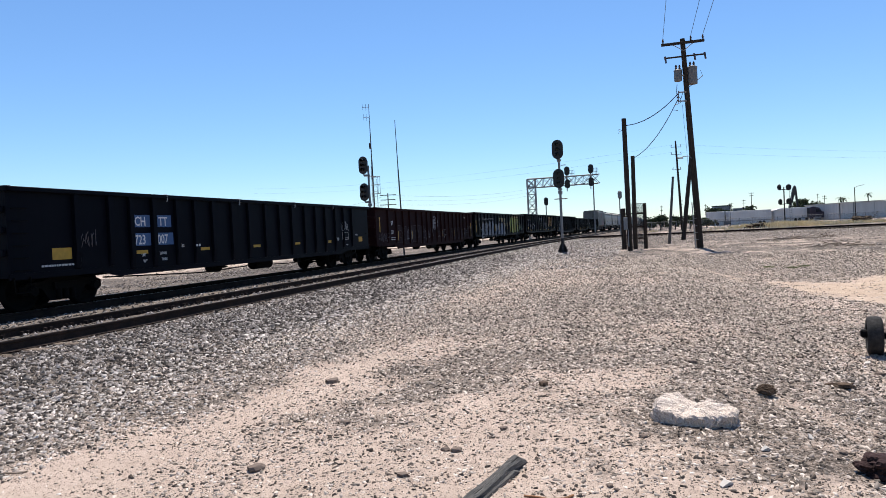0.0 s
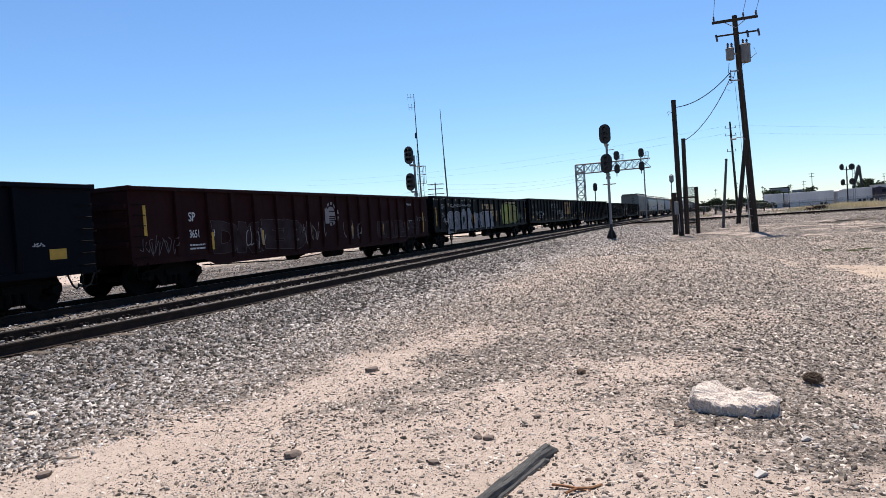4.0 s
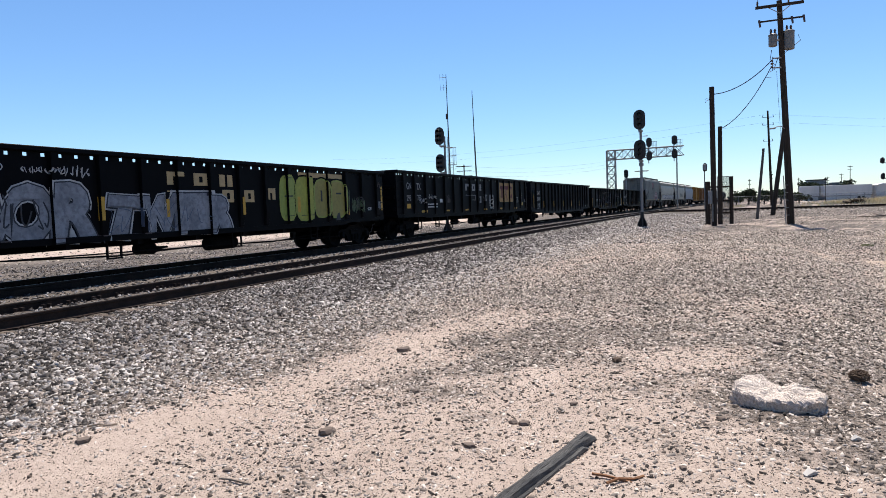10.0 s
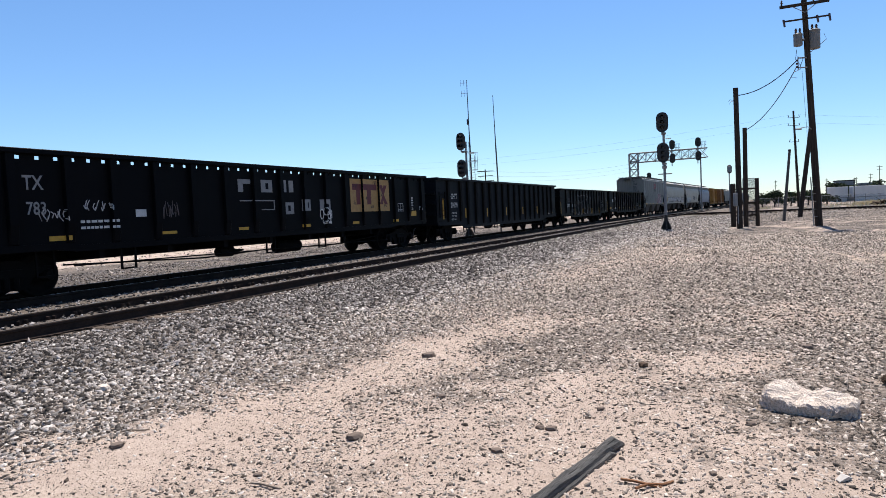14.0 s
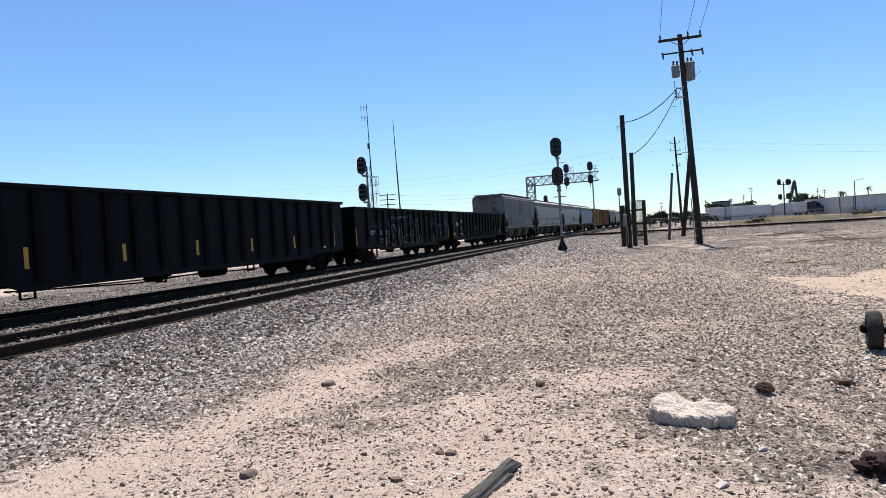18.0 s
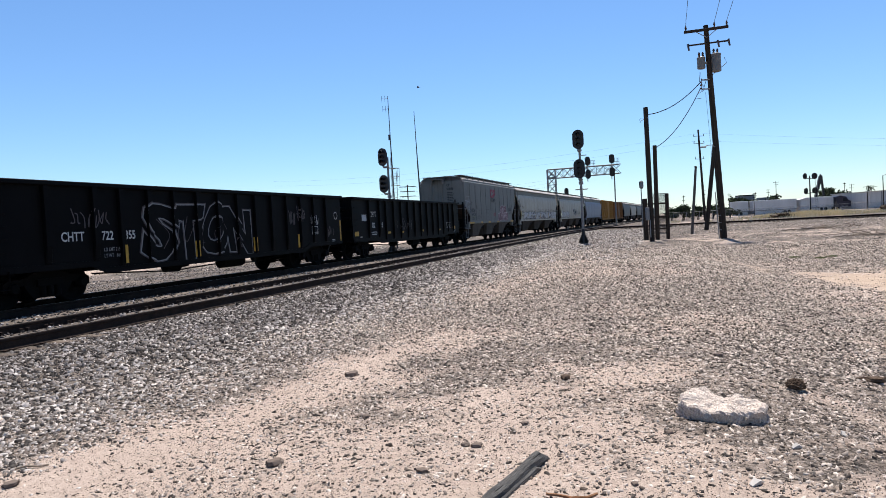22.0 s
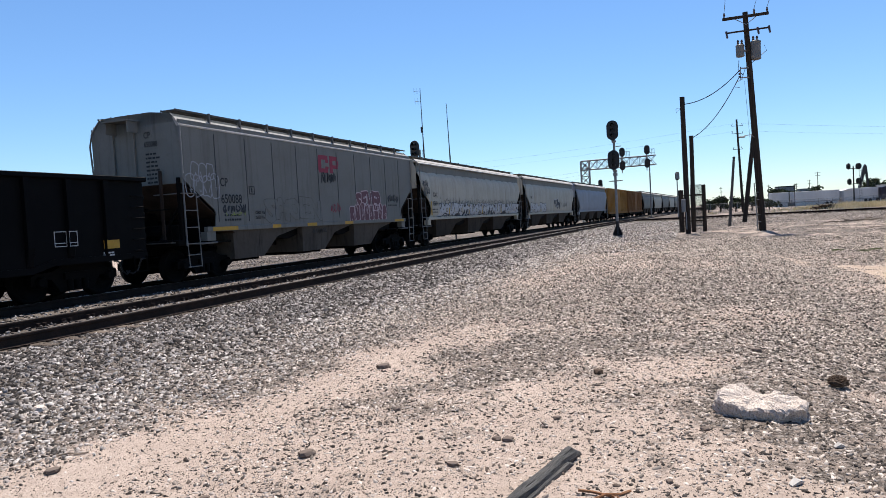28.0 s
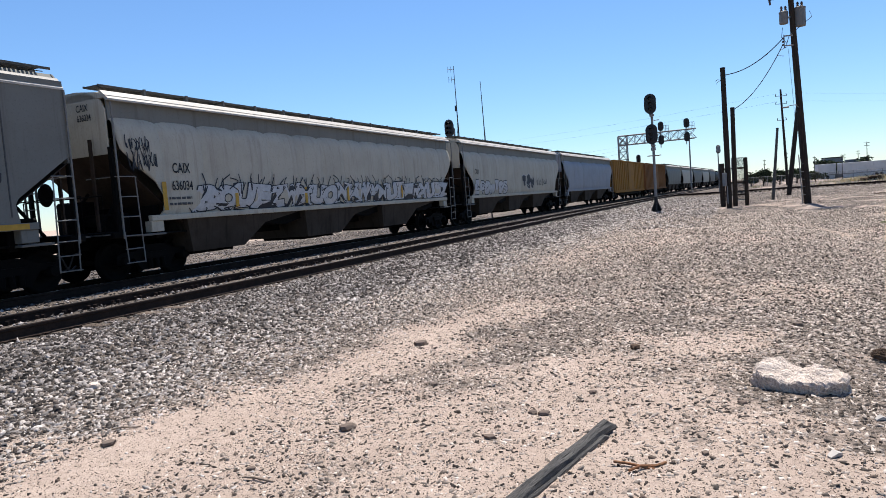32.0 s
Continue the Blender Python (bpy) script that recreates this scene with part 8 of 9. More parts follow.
def branch_pile(x, y, length, height, count, seed, material, label, r=0.02):
    rnd = random.Random(seed)
    root = thing("branch_pile", pose(x, y, 0), label, "branch pile", "branch piles")
    for k in range(count):
        u, w = rnd.uniform(-0.5, 0.5) * length, rnd.uniform(-0.5, 0.5) * length * 0.35
        a = rnd.uniform(-1.5, 1.5) + (math.pi if rnd.random() < 0.5 else 0)
        ln = length * rnd.uniform(0.15, 0.4)
        pts, z, rise = [], rnd.uniform(0.0, height * 0.4), rnd.random() ** 2
        for i in range(5):
            f = i / 4
            xx, yy = u + math.cos(a) * ln * f, w + math.sin(a) * ln * f * 0.5
            pts.append((xx, yy, level(x + xx, y + yy) + 0.02 + z * (1 - f) + height * f * rise))
            a += rnd.uniform(-0.25, 0.25)
        part("branch", Shape().pipe(pts, r * rnd.uniform(0.4, 1.2), 5), material, root)


def loose_stones():
    # darker single stones that stand out, and pale ones
    for x, y, r, mat, nm in ((-1.42, 4.79, 0.052, M_DARKSTONE, "dark"), (-0.35, 4.47, 0.036, M_DARKSTONE, "dark"), (-0.06, 4.94, 0.030, M_DARKSTONE, "dark"), (0.02, 4.90, 0.036, M_DARKSTONE, "dark"), (-3.22, 4.61, 0.045, M_DARKSTONE, "dark"), (-1.34, 7.6, 0.07, M_DARKSTONE, "dark"),
                              (1.35, 4.75, 0.028, M_DARKSTONE, "dark"), (0.4, 5.25, 0.03, M_DARKSTONE, "dark"), (2.75, 7.6, 0.05, M_DARKSTONE, "dark"), (0.93, 6.72, 0.05, M_TUFT, "brown"), (-1.43, 16.55, 0.070, M_CONCRETE, "pale"), (-4.44, 6.18, 0.059, M_CONCRETE, "pale"), (-1.9, 4.15, 0.025, M_DARKSTONE, "dark"), (3.3, 5.2, 0.03, M_DARKSTONE, "dark"), (2.5, 4.3, 0.025, M_DARKSTONE, "dark"), (-0.9, 5.7, 0.035, M_DARKSTONE, "dark"), (0.9, 3.9, 0.022, M_DARKSTONE, "dark"), (4.6, 7.95, 0.021, M_CONCRETE, "pale"), (5.2, 8.6, 0.025, M_CONCRETE, "pale"), (5.5, 8.6, 0.055, M_DARKSTONE, "dark")):
        rough_lump("loose_stone", (r * 1.25, r, r * 0.75), mat, x * 7.1, nm + " loose stone lying on the gravel", "stone", pose(x, y, level(x, y) + r * 0.25, 0, 0, x * 90), 0.6, 2, 0.35)


def build_near():
    build_rock()
    build_timber()
    build_wheel()
    loose_stones()
    lump = rough_lump("crumpled_cloth", (0.125, 0.10, 0.085), M_CLOTH, 3.3, "crumpled dark red cloth bundle on gravel", "cloth", pose(2.55, 4.01, level(2.55, 4.01) + 0.04, 0, 0, 20), 0.9, 4, 0.5)
    weed_ball(2.86, 6.08, 0.085, 110, 4, M_TUFT, "round dry brown weed on gravel", flat=1.15)
    rough_lump("bark_scrap", (0.16, 0.05, 0.035), M_TUFT, 6.1, "dark scrap of bark on the gravel", "bark", pose(4.19, 7.25, level(4.19, 7.25) + 0.02, 0, 0, -18), 0.8, 3, 0.4)
    for x, y, w, mat, rz, nm, lab in ((1.55, 3.83, 0.05, M_LITTER, 30, "paper_scrap", "pale scrap of card on the dirt"), (2.45, 4.60, 0.035, M_LITTER, 70, "paper_scrap", "pale scrap of litter on the gravel"), (2.03, 4.36, 0.035, M_LITTER, 10, "paper_scrap", "small pale litter scrap"), (30.8, 76.7, 0.7, M_LITTER, 15, "plastic_sheet", "crumpled white plastic sheet by the track")):
        z = level(x, y)
        part_ob = part(nm, Shape().add([(-w, -w * 0.3, 0.004), (w * 0.2, -w * 0.36, 0.02), (w, -w * 0.2, 0.006), (w * 0.9, w * 0.3, 0.012), (0, w * 0.35, 0.03), (-w * 0.9, w * 0.25, 0.008),
                                             (-w, -w * 0.3, 0.0), (w * 0.2, -w * 0.36, 0.0), (w, -w * 0.2, 0.0), (w * 0.9, w * 0.3, 0.0), (0, w * 0.35, 0.0), (-w * 0.9, w * 0.25, 0.0)],
                                            [(0, 1, 4, 5), (1, 2, 3, 4), (6, 11, 10, 7), (7, 10, 9, 8)] + [(i, 6 + i, 6 + (i + 1) % 6, (i + 1) % 6) for i in range(6)]), mat, m=pose(x, y, z + 0.005, 0, 0, rz))
        tagged(part_ob, lab, "litter")
    rnd = random.Random(2)
    for x, y, rz in ((0.50, 3.80, 150), (0.56, 3.76, 20), (-1.75, 3.95, 160), (-3.3, 4.95, 10)):
        z = level(x, y)
        ob = part("twig", Shape().pipe([(-0.11, 0, 0.008), (-0.03, 0.012, 0.018), (0.05, -0.006, 0.012), (0.12, 0.01, 0.014)], 0.008, 6), M_ORANGEWOOD if x > 0 else M_TWIG, m=pose(x, y, z, 0, 0, rz))
        tagged(ob, "short dry twig on the dirt", "twig", "twigs")
    for x, y, w, rz in ((5.75, 9.25, 0.06, 20), (5.55, 9.0, 0.04, 80), (6.0, 9.15, 0.05, 140), (5.35, 9.3, 0.035, 50), (5.9, 9.6, 0.045, 100), (6.2, 9.3, 0.04, 10)):
        scrap = part("paper_scrap", Shape().slab([(-w, -w * 0.4), (w * 0.3, -w * 0.5), (w, w * 0.1), (w * 0.2, w * 0.5), (-w * 0.8, w * 0.3)], "z", 0.0, 0.02), M_LITTER, m=pose(x, y, level(x, y) + 0.004, 9, -6, rz))
        tagged(scrap, "pale scrap of litter beside the dumped wheel", "litter")
    branch_pile(19.4, 33.0, 2.4, 0.34, 60, 5, M_TWIG, "pile of bare grey branches on the dirt", 0.013)
    branch_pile(23.4, 46.0, 3.0, 0.26, 46, 6, M_TWIG, "low scatter of broken branches and debris", 0.022)
    branch_pile(27.0, 47.7, 1.0, 0.4, 16, 7, M_TUFT, "small heap of dark brush", 0.018)
    for k, (x, y) in enumerate(((12.7, 24.6), (13.3, 25.0), (12.1, 25.2), (18.2, 27.0))):
        weed_ball(x, y, 0.22, 26, 30 + k, M_GREENTUFT, "low dull green weed on dirt", "green_weed", 0.35)


build_near()

# ---- beyond the crossing track ----
M_TRAILER = surface("white_trailer_side", (0.54, 0.53, 0.51), (0.45, 0.44, 0.42), 0.55, 0, 0.5, 8, stretch=(1, 1, 0.3), relief=0.03, third=(0.52, 0.53, 0.55))
M_SHED = surface("white_shed_wall", (0.50, 0.49, 0.47), (0.42, 0.41, 0.39), 0.7, 0, 0.4, 6, stretch=(3, 3, 0.2), relief=0.03, third=(0.48, 0.48, 0.49))
M_TRACTOR = plain("purple_black_truck_paint", (0.025, 0.018, 0.035), 0.35)
M_GLASSDK = plain("dark_window_glass", (0.02, 0.022, 0.028), 0.1)
M_DRYGRASS = stones_material("dry_grass_blade", (0.62, 0.50, 0.28), (0.90, 0.79, 0.54), (0.74, 0.61, 0.37))
M_LEAF = stones_material("dark_leaf", (0.018, 0.028, 0.012), (0.055, 0.075, 0.03), (0.07, 0.07, 0.035))
M_BRUSH = surface("dark_brush_heap", (0.07, 0.05, 0.035), (0.12, 0.09, 0.065), 0.95, 0, 3, 20, relief=0.4)
M_GREYMETAL = surface("grey_steel_sheet", (0.16, 0.17, 0.18), (0.22, 0.23, 0.24), 0.6, 0.3, 1, 10, relief=0.03)


def leaf_cloud(places, size, seed, material):
    """Small tilted leaf-clump faces about many places, as one mesh."""
    rs = np.random.RandomState(seed)
    k = len(places)
    n = rs.normal(size=(k, 3))
    n /= np.linalg.norm(n, axis=1, keepdims=True)
    a = np.cross(n, rs.normal(size=(k, 3)))
    a /= np.linalg.norm(a, axis=1, keepdims=True)
    b = np.cross(n, a)
    s = (size * rs.uniform(0.5, 1.3, k))[:, None]
    v = np.stack([places - a * s - b * s * 0.5, places + a * s * 0.2 - b * s, places + a * s + b * s * 0.4, places - a * s * 0.3 + b * s], 1).reshape(-1, 3)
    me = bpy.data.meshes.new("leaves")
    me.from_pydata(v.tolist(), [], np.arange(4 * k).reshape(k, 4).tolist())
    me.materials.append(material)
    return me


def tree(x, y, height, width, seed, label, trunk=0.3, name="tree"):
    rnd = random.Random(seed)
    rs = np.random.RandomState(seed)
    g = level(x, y)
    root = thing(name, pose(x, y, g), label, "tree", "far trees")
    sh = Shape().rod((0, 0, -0.1), (0.1, 0, height * 0.45), 0.16, 0.10, 8)
    tips = []
    for k in range(9):
        a = rnd.uniform(0, 6.283)
        z0 = height * rnd.uniform(0.15, 0.45)
        tip = (math.cos(a) * width * rnd.uniform(0.2, 0.42), math.sin(a) * width * rnd.uniform(0.2, 0.42), height * rnd.uniform(0.45, 0.92))
        sh.rod((0.05, 0, z0), tip, 0.07, 0.025, 5)
        tips.append(tip)
    part("trunk", sh, M_POLE, root)
    pts = []
    for tip in tips + [(0, 0, height * 0.85)]:
        for _ in range(3):
            c = np.array(tip) + rs.normal(size=3) * (width * 0.10, width * 0.10, height * 0.06)
            pts.append(c + rs.normal(size=(60, 3)) * (width * 0.10, width * 0.10, height * 0.085))
    pts = np.concatenate(pts)
    pts = pts[pts[:, 2] > 0.2]
    part("crown", leaf_cloud(pts, 0.30 * height / 5, seed, M_LEAF), M_LEAF, root)


def palm(x, y, height, seed, label):
    g = level(x, y)
    root = thing("palm_tree", pose(x, y, g), label, "palm tree", "far trees")
    part("trunk", Shape().rod((0, 0, -0.1), (0.1, 0, height), 0.22, 0.15, 8), M_POLE, root)
    rnd = random.Random(seed)
    for k in range(14):
        a, e = rnd.uniform(0, 6.283), rnd.uniform(-0.4, 1.0)
        pts, q = [], Vector((0.1, 0, height))
        for i in range(5):
            pts.append(q.copy())
            q += Vector((math.cos(a) * math.cos(e), math.sin(a) * math.cos(e), math.sin(e))) * 0.5
            e -= 0.35
        v, f = [], []
        for i, c in enumerate(pts):
            w = 0.22 * (1 - i / 5.5)
            sd = Vector((-math.sin(a), math.cos(a), 0)) * w
            v += [c - sd - Vector((0, 0, w * .5)), c, c + sd - Vector((0, 0, w * .5))]
        for i in range(4):
            f += [(3 * i, 3 * i + 1, 3 * i + 4, 3 * i + 3), (3 * i + 1, 3 * i + 2, 3 * i + 5, 3 * i + 4)]
        part("frond", Shape().add(v, f), M_LEAF, root)


def trailer(x0, x1, y, top, label, doors=True):
    root = thing("semi_trailer", pose(0, 0, 0), label, "semi trailer", "parked trailers")
    part("body", Shape().block(x0, x1, y, y + 2.6, 0.75, top, 0.06), M_TRAILER, root)
    part("skirt", Shape().box(x0 + 0.3, x1 - 0.3, y + 0.1, y + 0.16, level(x0, y) - 0.1, 0.75), M_TRAILER, root)
    part("bottom_rail", Shape().box(x0, x1, y - 0.03, y, 0.68, 0.84), M_GALV, root)
    n = max(2, int((x1 - x0) / 1.25))
    post = Shape().box(-0.03, 0.03, -0.03, 0.0, 1.2, top - 0.05).mesh("side_post", M_TRAILER)
    for k in range(n + 1):
        part("side_post", post, M_TRAILER, root, m=pose(x0 + 0.05 + (x1 - x0 - 0.1) * k / n, y, 0))
    g = level(x0, y)
    for x in (x1 - 2.2, x1 - 3.4):
        part("wheel", Shape().lathe([(-0.3, 0.2), (-0.3, 0.48), (0.0, 0.5), (0.0, 0.2)], (x, y + 0.35, g + 0.5), "y", 18), M_TYRE, root)
    part("landing_leg", Shape().block(x0 + 2.0, x0 + 2.15, y + 0.3, y + 0.45, g, 1.15, 0.01), M_STEEL, root)


def build_far():
    Y = 200.0
    k = Y / 175
    X = lambda v: v * k
    trailer(X(69.0), X(73.1), Y, 3.75, "short white box trailer in the yard")
    trailer(X(73.5), X(84.4), Y - 2, 3.70, "long white box trailer in the yard")
    trailer(X(87.6), X(94.0), Y - 1, 3.85, "white box trailer behind a dark truck")
    # dark tractor
    x0 = X(94.3)
    root = thing("truck_tractor", pose(x0, Y - 1, level(x0, Y)), "dark purple truck tractor facing away from its trailer", "truck")
    cab = part("cab", Shape().slab([(0.0, 0.9), (0.0, 3.9), (1.0, 4.15), (2.6, 3.7), (3.4, 2.6), (5.4, 2.2), (6.3, 1.9), (6.4, 0.8)], "y", -1.2, 1.2), M_TRACTOR, root)
    part("window", Shape().slab([(1.7, 2.5), (1.7, 3.3), (2.5, 3.3), (3.1, 2.5)], "y", -1.24, -1.2), M_GLASSDK, cab)
    part("fuel_tank", Shape().lathe([(-0.8, 0.05), (-0.78, 0.35), (0.78, 0.35), (0.8, 0.05)], (2.2, -1.1, 0.75), "x", 14), M_GALV, root)
    for x in (-1.0, 0.4, 5.3):
        part("wheel", Shape().lathe([(-0.15, 0.2), (-0.15, 0.5), (0.15, 0.52), (0.15, 0.2)], (x, -1.0, 0.52), "y", 18), M_TYRE, root)
    # long pale shed
    sx0, sx1, sy = X(97.8), X(140), 190.0
    g = level(sx0, sy)
    shed = thing("long_shed", Matrix(), "long low white metal shed with a pale roof", "shed")
    part("wall", Shape().box(sx0, sx1, sy, sy + 0.2, g, 4.45), M_SHED, shed)
    part("side_wall", Shape().box(sx0, sx0 + 0.2, sy, sy + 18, g, 4.45), M_SHED, shed)
    part("roof", Shape().slab([(sx0 - 0.4, 4.4), (sx0 - 0.4, 4.5), (sx1, 5.25), (sx1, 5.15)], "y", sy - 0.5, sy + 18), M_TRAILER, shed)
    for n in range(14):
        x = sx0 + 0.8 + n * 3.0
        part("pilaster", Shape().box(x, x + 0.25, sy - 0.1, sy, g, 4.4), M_GREYMETAL if n % 4 == 1 else M_SHED, shed)
    part("door", Shape().box(sx0 + 16.5, sx0 + 19.0, sy - 0.06, sy, g, 3.6), M_GREYMETAL, shed)
    # small shed and metal bins between
    g = level(98, 198)
    bx = X(84.9)
    bin_ = thing("metal_bin", Matrix(), "pale corrugated metal shed between trailers", "shed")
    part("body", Shape().block(bx, bx + 3.0, 197, 200, g, 3.3, 0.05), M_SHED, bin_)
    part("roof", Shape().slab([(bx - 0.2, 3.3), (bx + 1.5, 3.75), (bx + 3.2, 3.3)], "y", 196.8, 200.2), M_TRAILER, bin_)
    bx = X(78.6)
    tk = thing("roll_off_bin", Matrix(), "dark steel bins stacked behind the trailers", "steel bin")
    part("bin", Shape().block(bx, bx + 5.0, 222, 225, level(bx, 222), 5.9, 0.05), M_GREYMETAL, tk)
    part("bin_rim", Shape().block(bx - 0.1, bx + 5.1, 221.9, 225.1, 5.7, 6.0, 0.03), M_STEEL, tk)
    bx = X(84.5)
    part("bin", Shape().block(bx, bx + 5.0, 222, 225, level(bx, 222), 4.9, 0.05), M_GREYMETAL, tk)
    # excavator boom that stands above the yard
    ex = 111.5
    exc = thing("excavator", pose(ex, 215, level(ex, 215)), "dark excavator with its boom raised over the yard", "excavator")
    part("cab", Shape().block(-2.4, 0.4, -1.3, 1.3, 1.2, 3.6, 0.1), M_BLACKMETAL, exc)
    part("track", Shape().block(-3.0, 2.0, -1.6, -0.9, 0.0, 1.0, 0.3), M_STEEL, exc)
    part("track", Shape().block(-3.0, 2.0, 0.9, 1.6, 0.0, 1.0, 0.3), M_STEEL, exc)
    part("boom", Shape().slab([(-1.6, 3.0), (-1.0, 3.0), (1.3, 10.4), (0.9, 11.4), (0.4, 10.8)], "y", -0.3, 0.3), M_BLACKMETAL, exc)
    part("stick", Shape().slab([(0.7, 11.3), (1.3, 10.9), (1.9, 4.4), (1.4, 4.4)], "y", -0.25, 0.25), M_BLACKMETAL, exc)
    # fence along the yard
    fence = thing("chain_link_fence", Matrix(), "low grey chain-link fence along the yard", "fence")
    fpost = Shape().rod((0, 0, -0.4), (0, 0, 1.5), 0.04, sides=6).mesh("post", M_GALV)
    a, b = Vector((40.0, 138.0, 0)), Vector((118.0, 139.0, 0))
    mesh = Shape()
    for n in range(31):
        q = a + (b - a) * n / 30
        z = level(q.x, q.y)
        part("post", fpost, M_GALV, fence, m=pose(q.x, q.y, z + 0.3))
    part("top_rail", Shape().pipe([(*(a + (b - a) * n / 30).to_2d(), level(*(a + (b - a) * n / 30).to_2d()) + 1.75) for n in range(31)], 0.03, 5), M_GALV, fence)
    for n in range(520):
        q = a + (b - a) * n / 520
        z = level(q.x, q.y)
        mesh.rod((q.x, q.y, z), (q.x + 0.5, q.y, z + 1.7), 0.007, sides=3).rod((q.x + 0.5, q.y, z), (q.x, q.y, z + 1.7), 0.007, sides=3)
    tagged(part("mesh", mesh, M_GALV, fence), kind="stuff")
    # dry grass
    rs = np.random.RandomState(5)
    cx = rs.uniform(36, 92, 9000)
    cy = 108 + rs.normal(0, 5, 9000) - 0.18 * (cx - 60)
    den = smooth(0.35, 0.6, wave(cx, cy, 7.0)) * (0.30 + 0.70 * smooth(48, 53, cx) * smooth(66, 62, cx))
    keep = rs.rand(9000) < den
    cx, cy = cx[keep], cy[keep]
    h = 0.40 + 0.70 * wave(cx, cy, 3.0) * (0.12 + 0.88 * smooth(48, 54, cx) * smooth(68, 63, cx))
    n = len(cx)
    per = 7
    bx = np.repeat(cx, per) + rs.normal(0, 0.25, n * per)
    by = np.repeat(cy, per) + rs.normal(0, 0.25, n * per)
    bz = ground_z(bx, by)
    bh = np.repeat(h, per) * rs.uniform(0.6, 1.2, n * per)
    lx, w = rs.normal(0, 0.2, n * per), 0.05
    v = np.stack([np.stack([bx - w, by, bz - 0.02], -1), np.stack([bx + w, by, bz - 0.02], -1), np.stack([bx + lx, by + rs.normal(0, 0.1, n * per), bz + bh], -1)], 1).reshape(-1, 3)
    me = bpy.data.meshes.new("dry_grass")
    me.from_pydata(v.tolist(), [], np.arange(3 * n * per).reshape(-1, 3).tolist())
    me.materials.append(M_DRYGRASS)
    tagged(new("dry_grass", me), "tall dry yellow grass beside the crossing track", "grass", kind="stuff")
    # brush heaps
    for x, y, w, hh, sd in ((51.5, 110.0, 3.0, 1.1, 3), (69.5, 112.0, 3.0, 1.8, 9)):
        branch_pile(x, y, w * 1.3, hh, 46, sd, M_BRUSH, "dark heap of cut brush beyond the track", 0.035)
        rough_lump("brush_mound", (w * 0.6, w * 0.4, hh * 0.6), M_BRUSH, sd, "dark mound of brush", "brush", pose(x, y, level(x, y) + 0.1), 0.9, 4, 0.6)
    # trees
    for x, y, hh, w, sd in ((42.8, 140, 2.5, 2.6, 1), (45.4, 141, 2.9, 2.8, 2), (48.8, 142, 2.6, 3.0, 31), (52.0, 142, 2.7, 3.2, 3), (57.0, 146, 2.2, 3.6, 4), (86.5, 215, 4.9, 6.0, 5), (90.5, 218, 4.6, 6.0, 22), (101.2, 222, 5.4, 6.0, 6), (119, 225, 5.4, 5.0, 7), (124, 226, 5.6, 6.0, 23), (160, 300, 8, 8, 10)):
        tree(x, y, hh, w, sd, "dark green bushy tree on the horizon")
    for x, y, hh, sd in ((135.8, 230, 6.9, 3), (137.2, 231, 6.5, 4), (164.0, 260, 8.5, 5)):
        palm(x, y, hh, sd, "palm tree above the shed")
    # thin poles and lamps on the horizon
    for x, y, z, r, arm, lab in ((98.5, 215, 9.6, 0.12, 0.8, "distant mast with a crown of lamps"), (90.0, 210, 6.4, 0.1, 0.5, "distant dark utility pole behind the trailers"), (100.5, 225, 7.6, 0.1, 0.6, "distant dark utility pole behind the trailers"), (128.0, 230, 8.5, 0.1, 0.5, "distant dark utility pole behind the trailers"), (132.0, 233, 8.0, 0.1, 0.8, "distant dark utility pole behind the trailers"),
                              (112.5, 184, 8.4, 0.14, 0.0, "tall street lamp by the shed"), (137.0, 186, 8.2, 0.1, 0.9, "tall yard lamp by the shed"), (53.0, 150, 6.2, 0.09, 0.4, "distant dark utility pole above low trees"), (47.0, 145, 5.0, 0.07, 0.3, "distant thin dark mast above trees"), (58.5, 150, 5.0, 0.07, 0.3, "distant thin dark mast above trees"),
                              (-33.8, 150, 8.0, 0.13, 1.2, "distant utility pole with crossarms"), (-9.2, 115, 8.6, 0.13, 1.4, "distant utility pole with crossarms"), (66.0, 155, 5.0, 0.07, 0.3, "distant thin dark mast above trees")):
        p = timber_pole("distant_pole", x, y, z, r, r * 0.7, lab, category="pole")
        if arm:
            for q in ((z - 0.3, arm), (z - 1.1, arm * 0.9)):
                part("crossarm", Shape().block(-q[1], q[1], -0.05, 0.05, q[0] - 0.06, q[0] + 0.06, 0.01), M_POLE, p)
            if x < 0:
                part("crossarm", Shape().block(-arm, arm, -0.05, 0.05, z - 2.0, z - 1.88, 0.01), M_POLE, p)
        else:
            part("lamp_arm", Shape().pipe([(0, 0, z - 0.1), (0.8, 0, z + 0.25), (2.6, 0, z + 0.6)], 0.06), M_GREYMETAL, p)
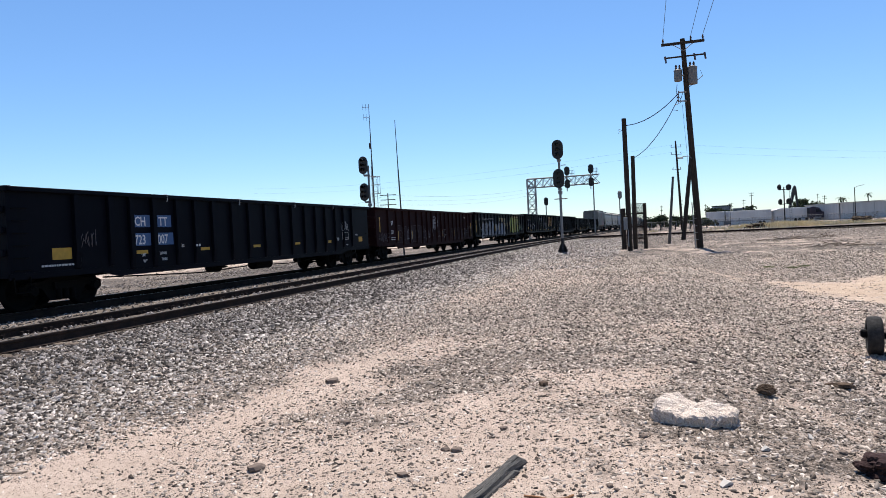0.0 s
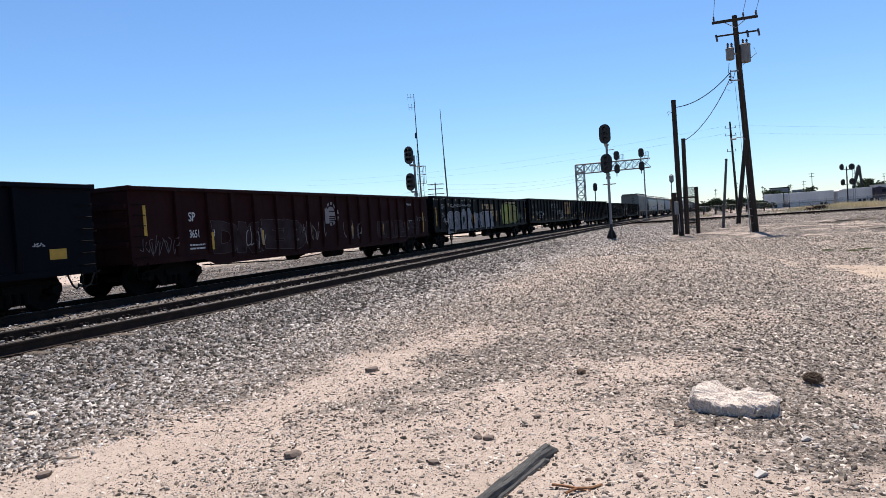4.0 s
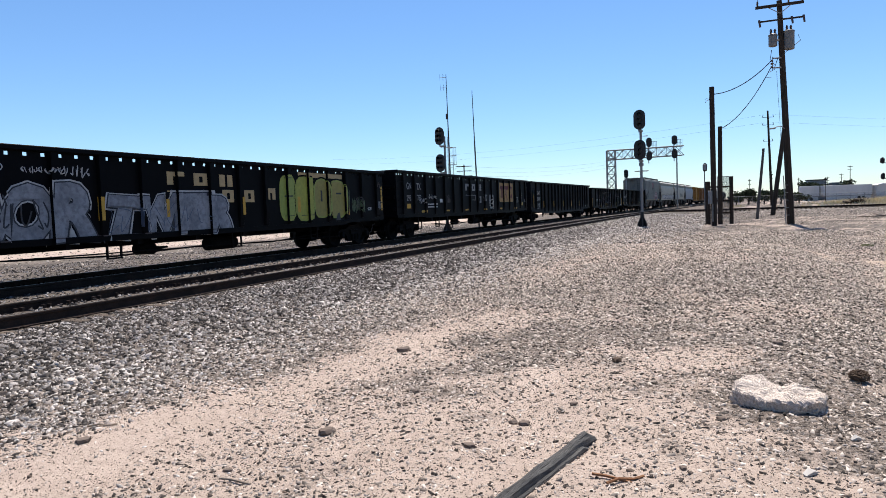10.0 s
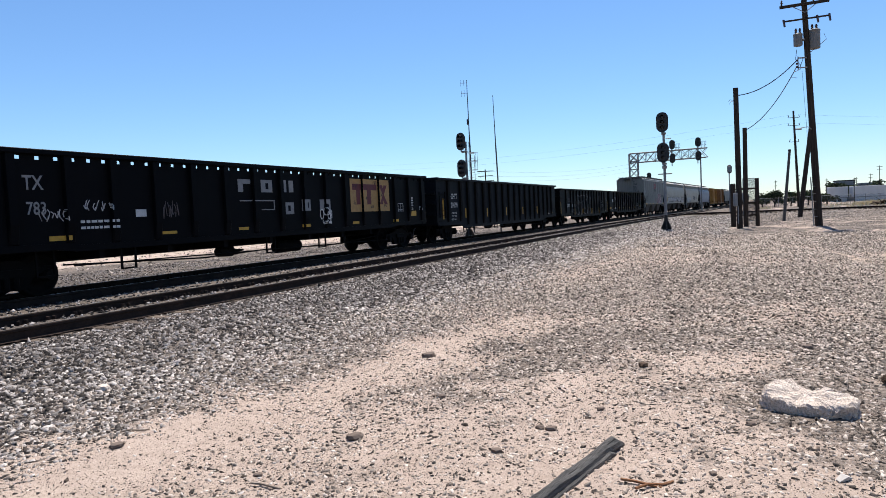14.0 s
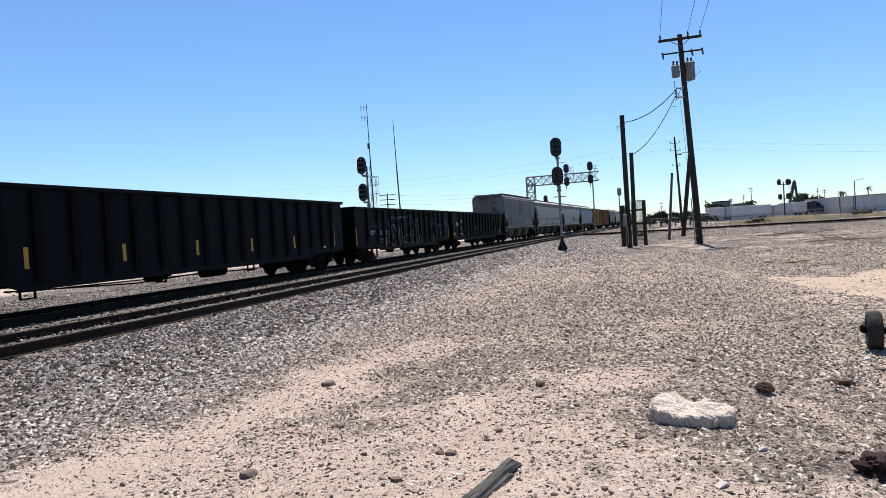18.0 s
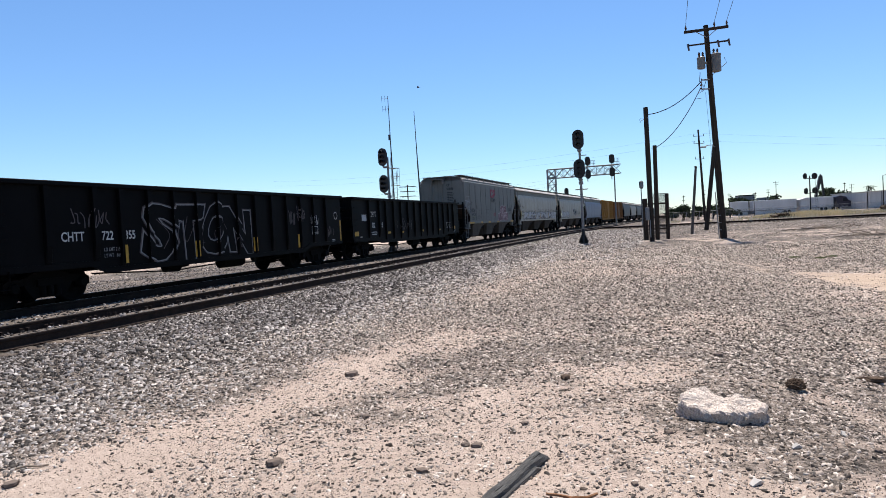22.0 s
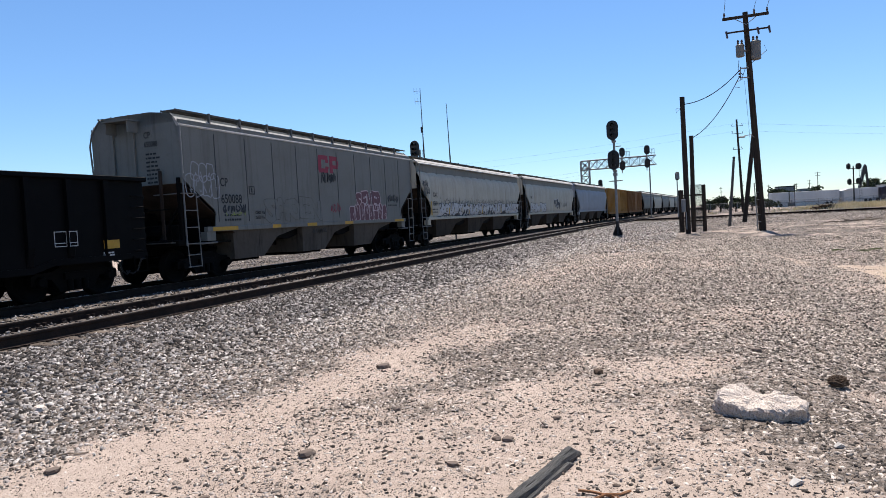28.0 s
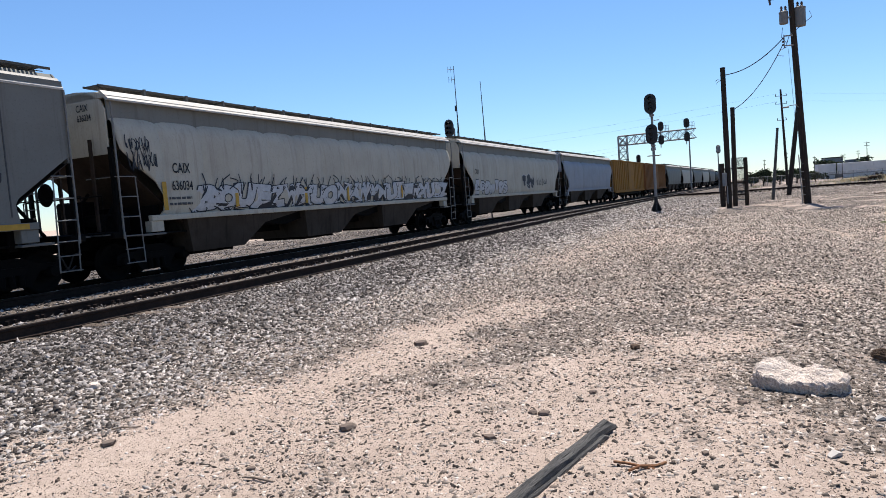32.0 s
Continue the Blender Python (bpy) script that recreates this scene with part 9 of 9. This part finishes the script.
    for z in (7.7, 6.9, 6.1):
        wire(sagging((-33.8, 150, z), (-9.2, 115, z + 0.6), 0.8, 10), 0.010, "faint distant power wire")
        wire(sagging((-9.2, 115, z + 0.6), (22.0, 165, z + 3.5), 0.9, 12), 0.010, "faint distant power wire")
        wire(sagging((-33.8, 150, z), (-95.0, 165, z + 1.0), 0.9, 10), 0.010, "faint distant power wire")


build_far()


# ---- a small bird that crosses the sky ----
BIRD_WAY = [(0.0, 60.0, 30.0, 9.0), (16.0, 37.0, 30.0, 6.2), (19.0, 16.5, 30.0, 5.2), (20.0, 10.0, 30.0, 5.6), (20.5, 6.77, 30.0, 5.99), (21.0, 3.58, 30.0, 6.7), (21.5, 0.8, 30.0, 7.28), (22.0, -1.7, 30.5, 7.58), (22.5, -3.98, 31.0, 7.34), (23.0, -6.23, 32.0, 6.79), (23.5, -8.8, 33.0, 6.42), (24.0, -11.28, 34.0, 6.73), (25.0, -16.5, 36.0, 7.6), (28.0, -34.0, 41.0, 10.0), (32.0, -58.0, 48.0, 13.0)]


def build_bird():
    root = thing("bird", pose(*BIRD_WAY[0][1:]), "small dark bird gliding across the sky", "bird")
    part("body", Shape().lathe([(-0.06, 0.003), (-0.045, 0.013), (0.0, 0.02), (0.04, 0.016), (0.055, 0.011), (0.07, 0.003)], (0, 0, 0), "x", 10), M_BLACKMETAL, root, fair=True)
    for sg in (-1, 1):
        part("wing", Shape().slab([(-0.02, sg * 0.01), (0.03, sg * 0.01), (0.024, sg * 0.07), (-0.024, sg * 0.12), (-0.03, sg * 0.07)], "z", -0.004, 0.004), M_BLACKMETAL, root, m=pose(0, 0, 0.01, sg * 24, 0, 0))
    part("tail", Shape().slab([(-0.10, -0.02), (-0.10, 0.02), (-0.05, 0.008), (-0.05, -0.008)], "z", -0.003, 0.003), M_BLACKMETAL, root)
    return root


BIRD = build_bird()


def motions():
    ticks = [k * 1.0 for k in range(33)]
    for car, middle, half in CARS:
        walk(car, [(t, car_pose(middle, half, t)) for t in ticks])
    turns = [k * 0.1 for k in range(321)]
    for ob, x in WHEELSETS:
        walk(ob, [(t, pose(x, 0, WHEEL_R) @ Matrix.Rotation(-gone(t) / WHEEL_R, 4, "Y")) for t in turns])
    walk(BIRD, [(t, pose(x, y, z, 0, 0, 172)) for t, x, y, z in BIRD_WAY])


motions()
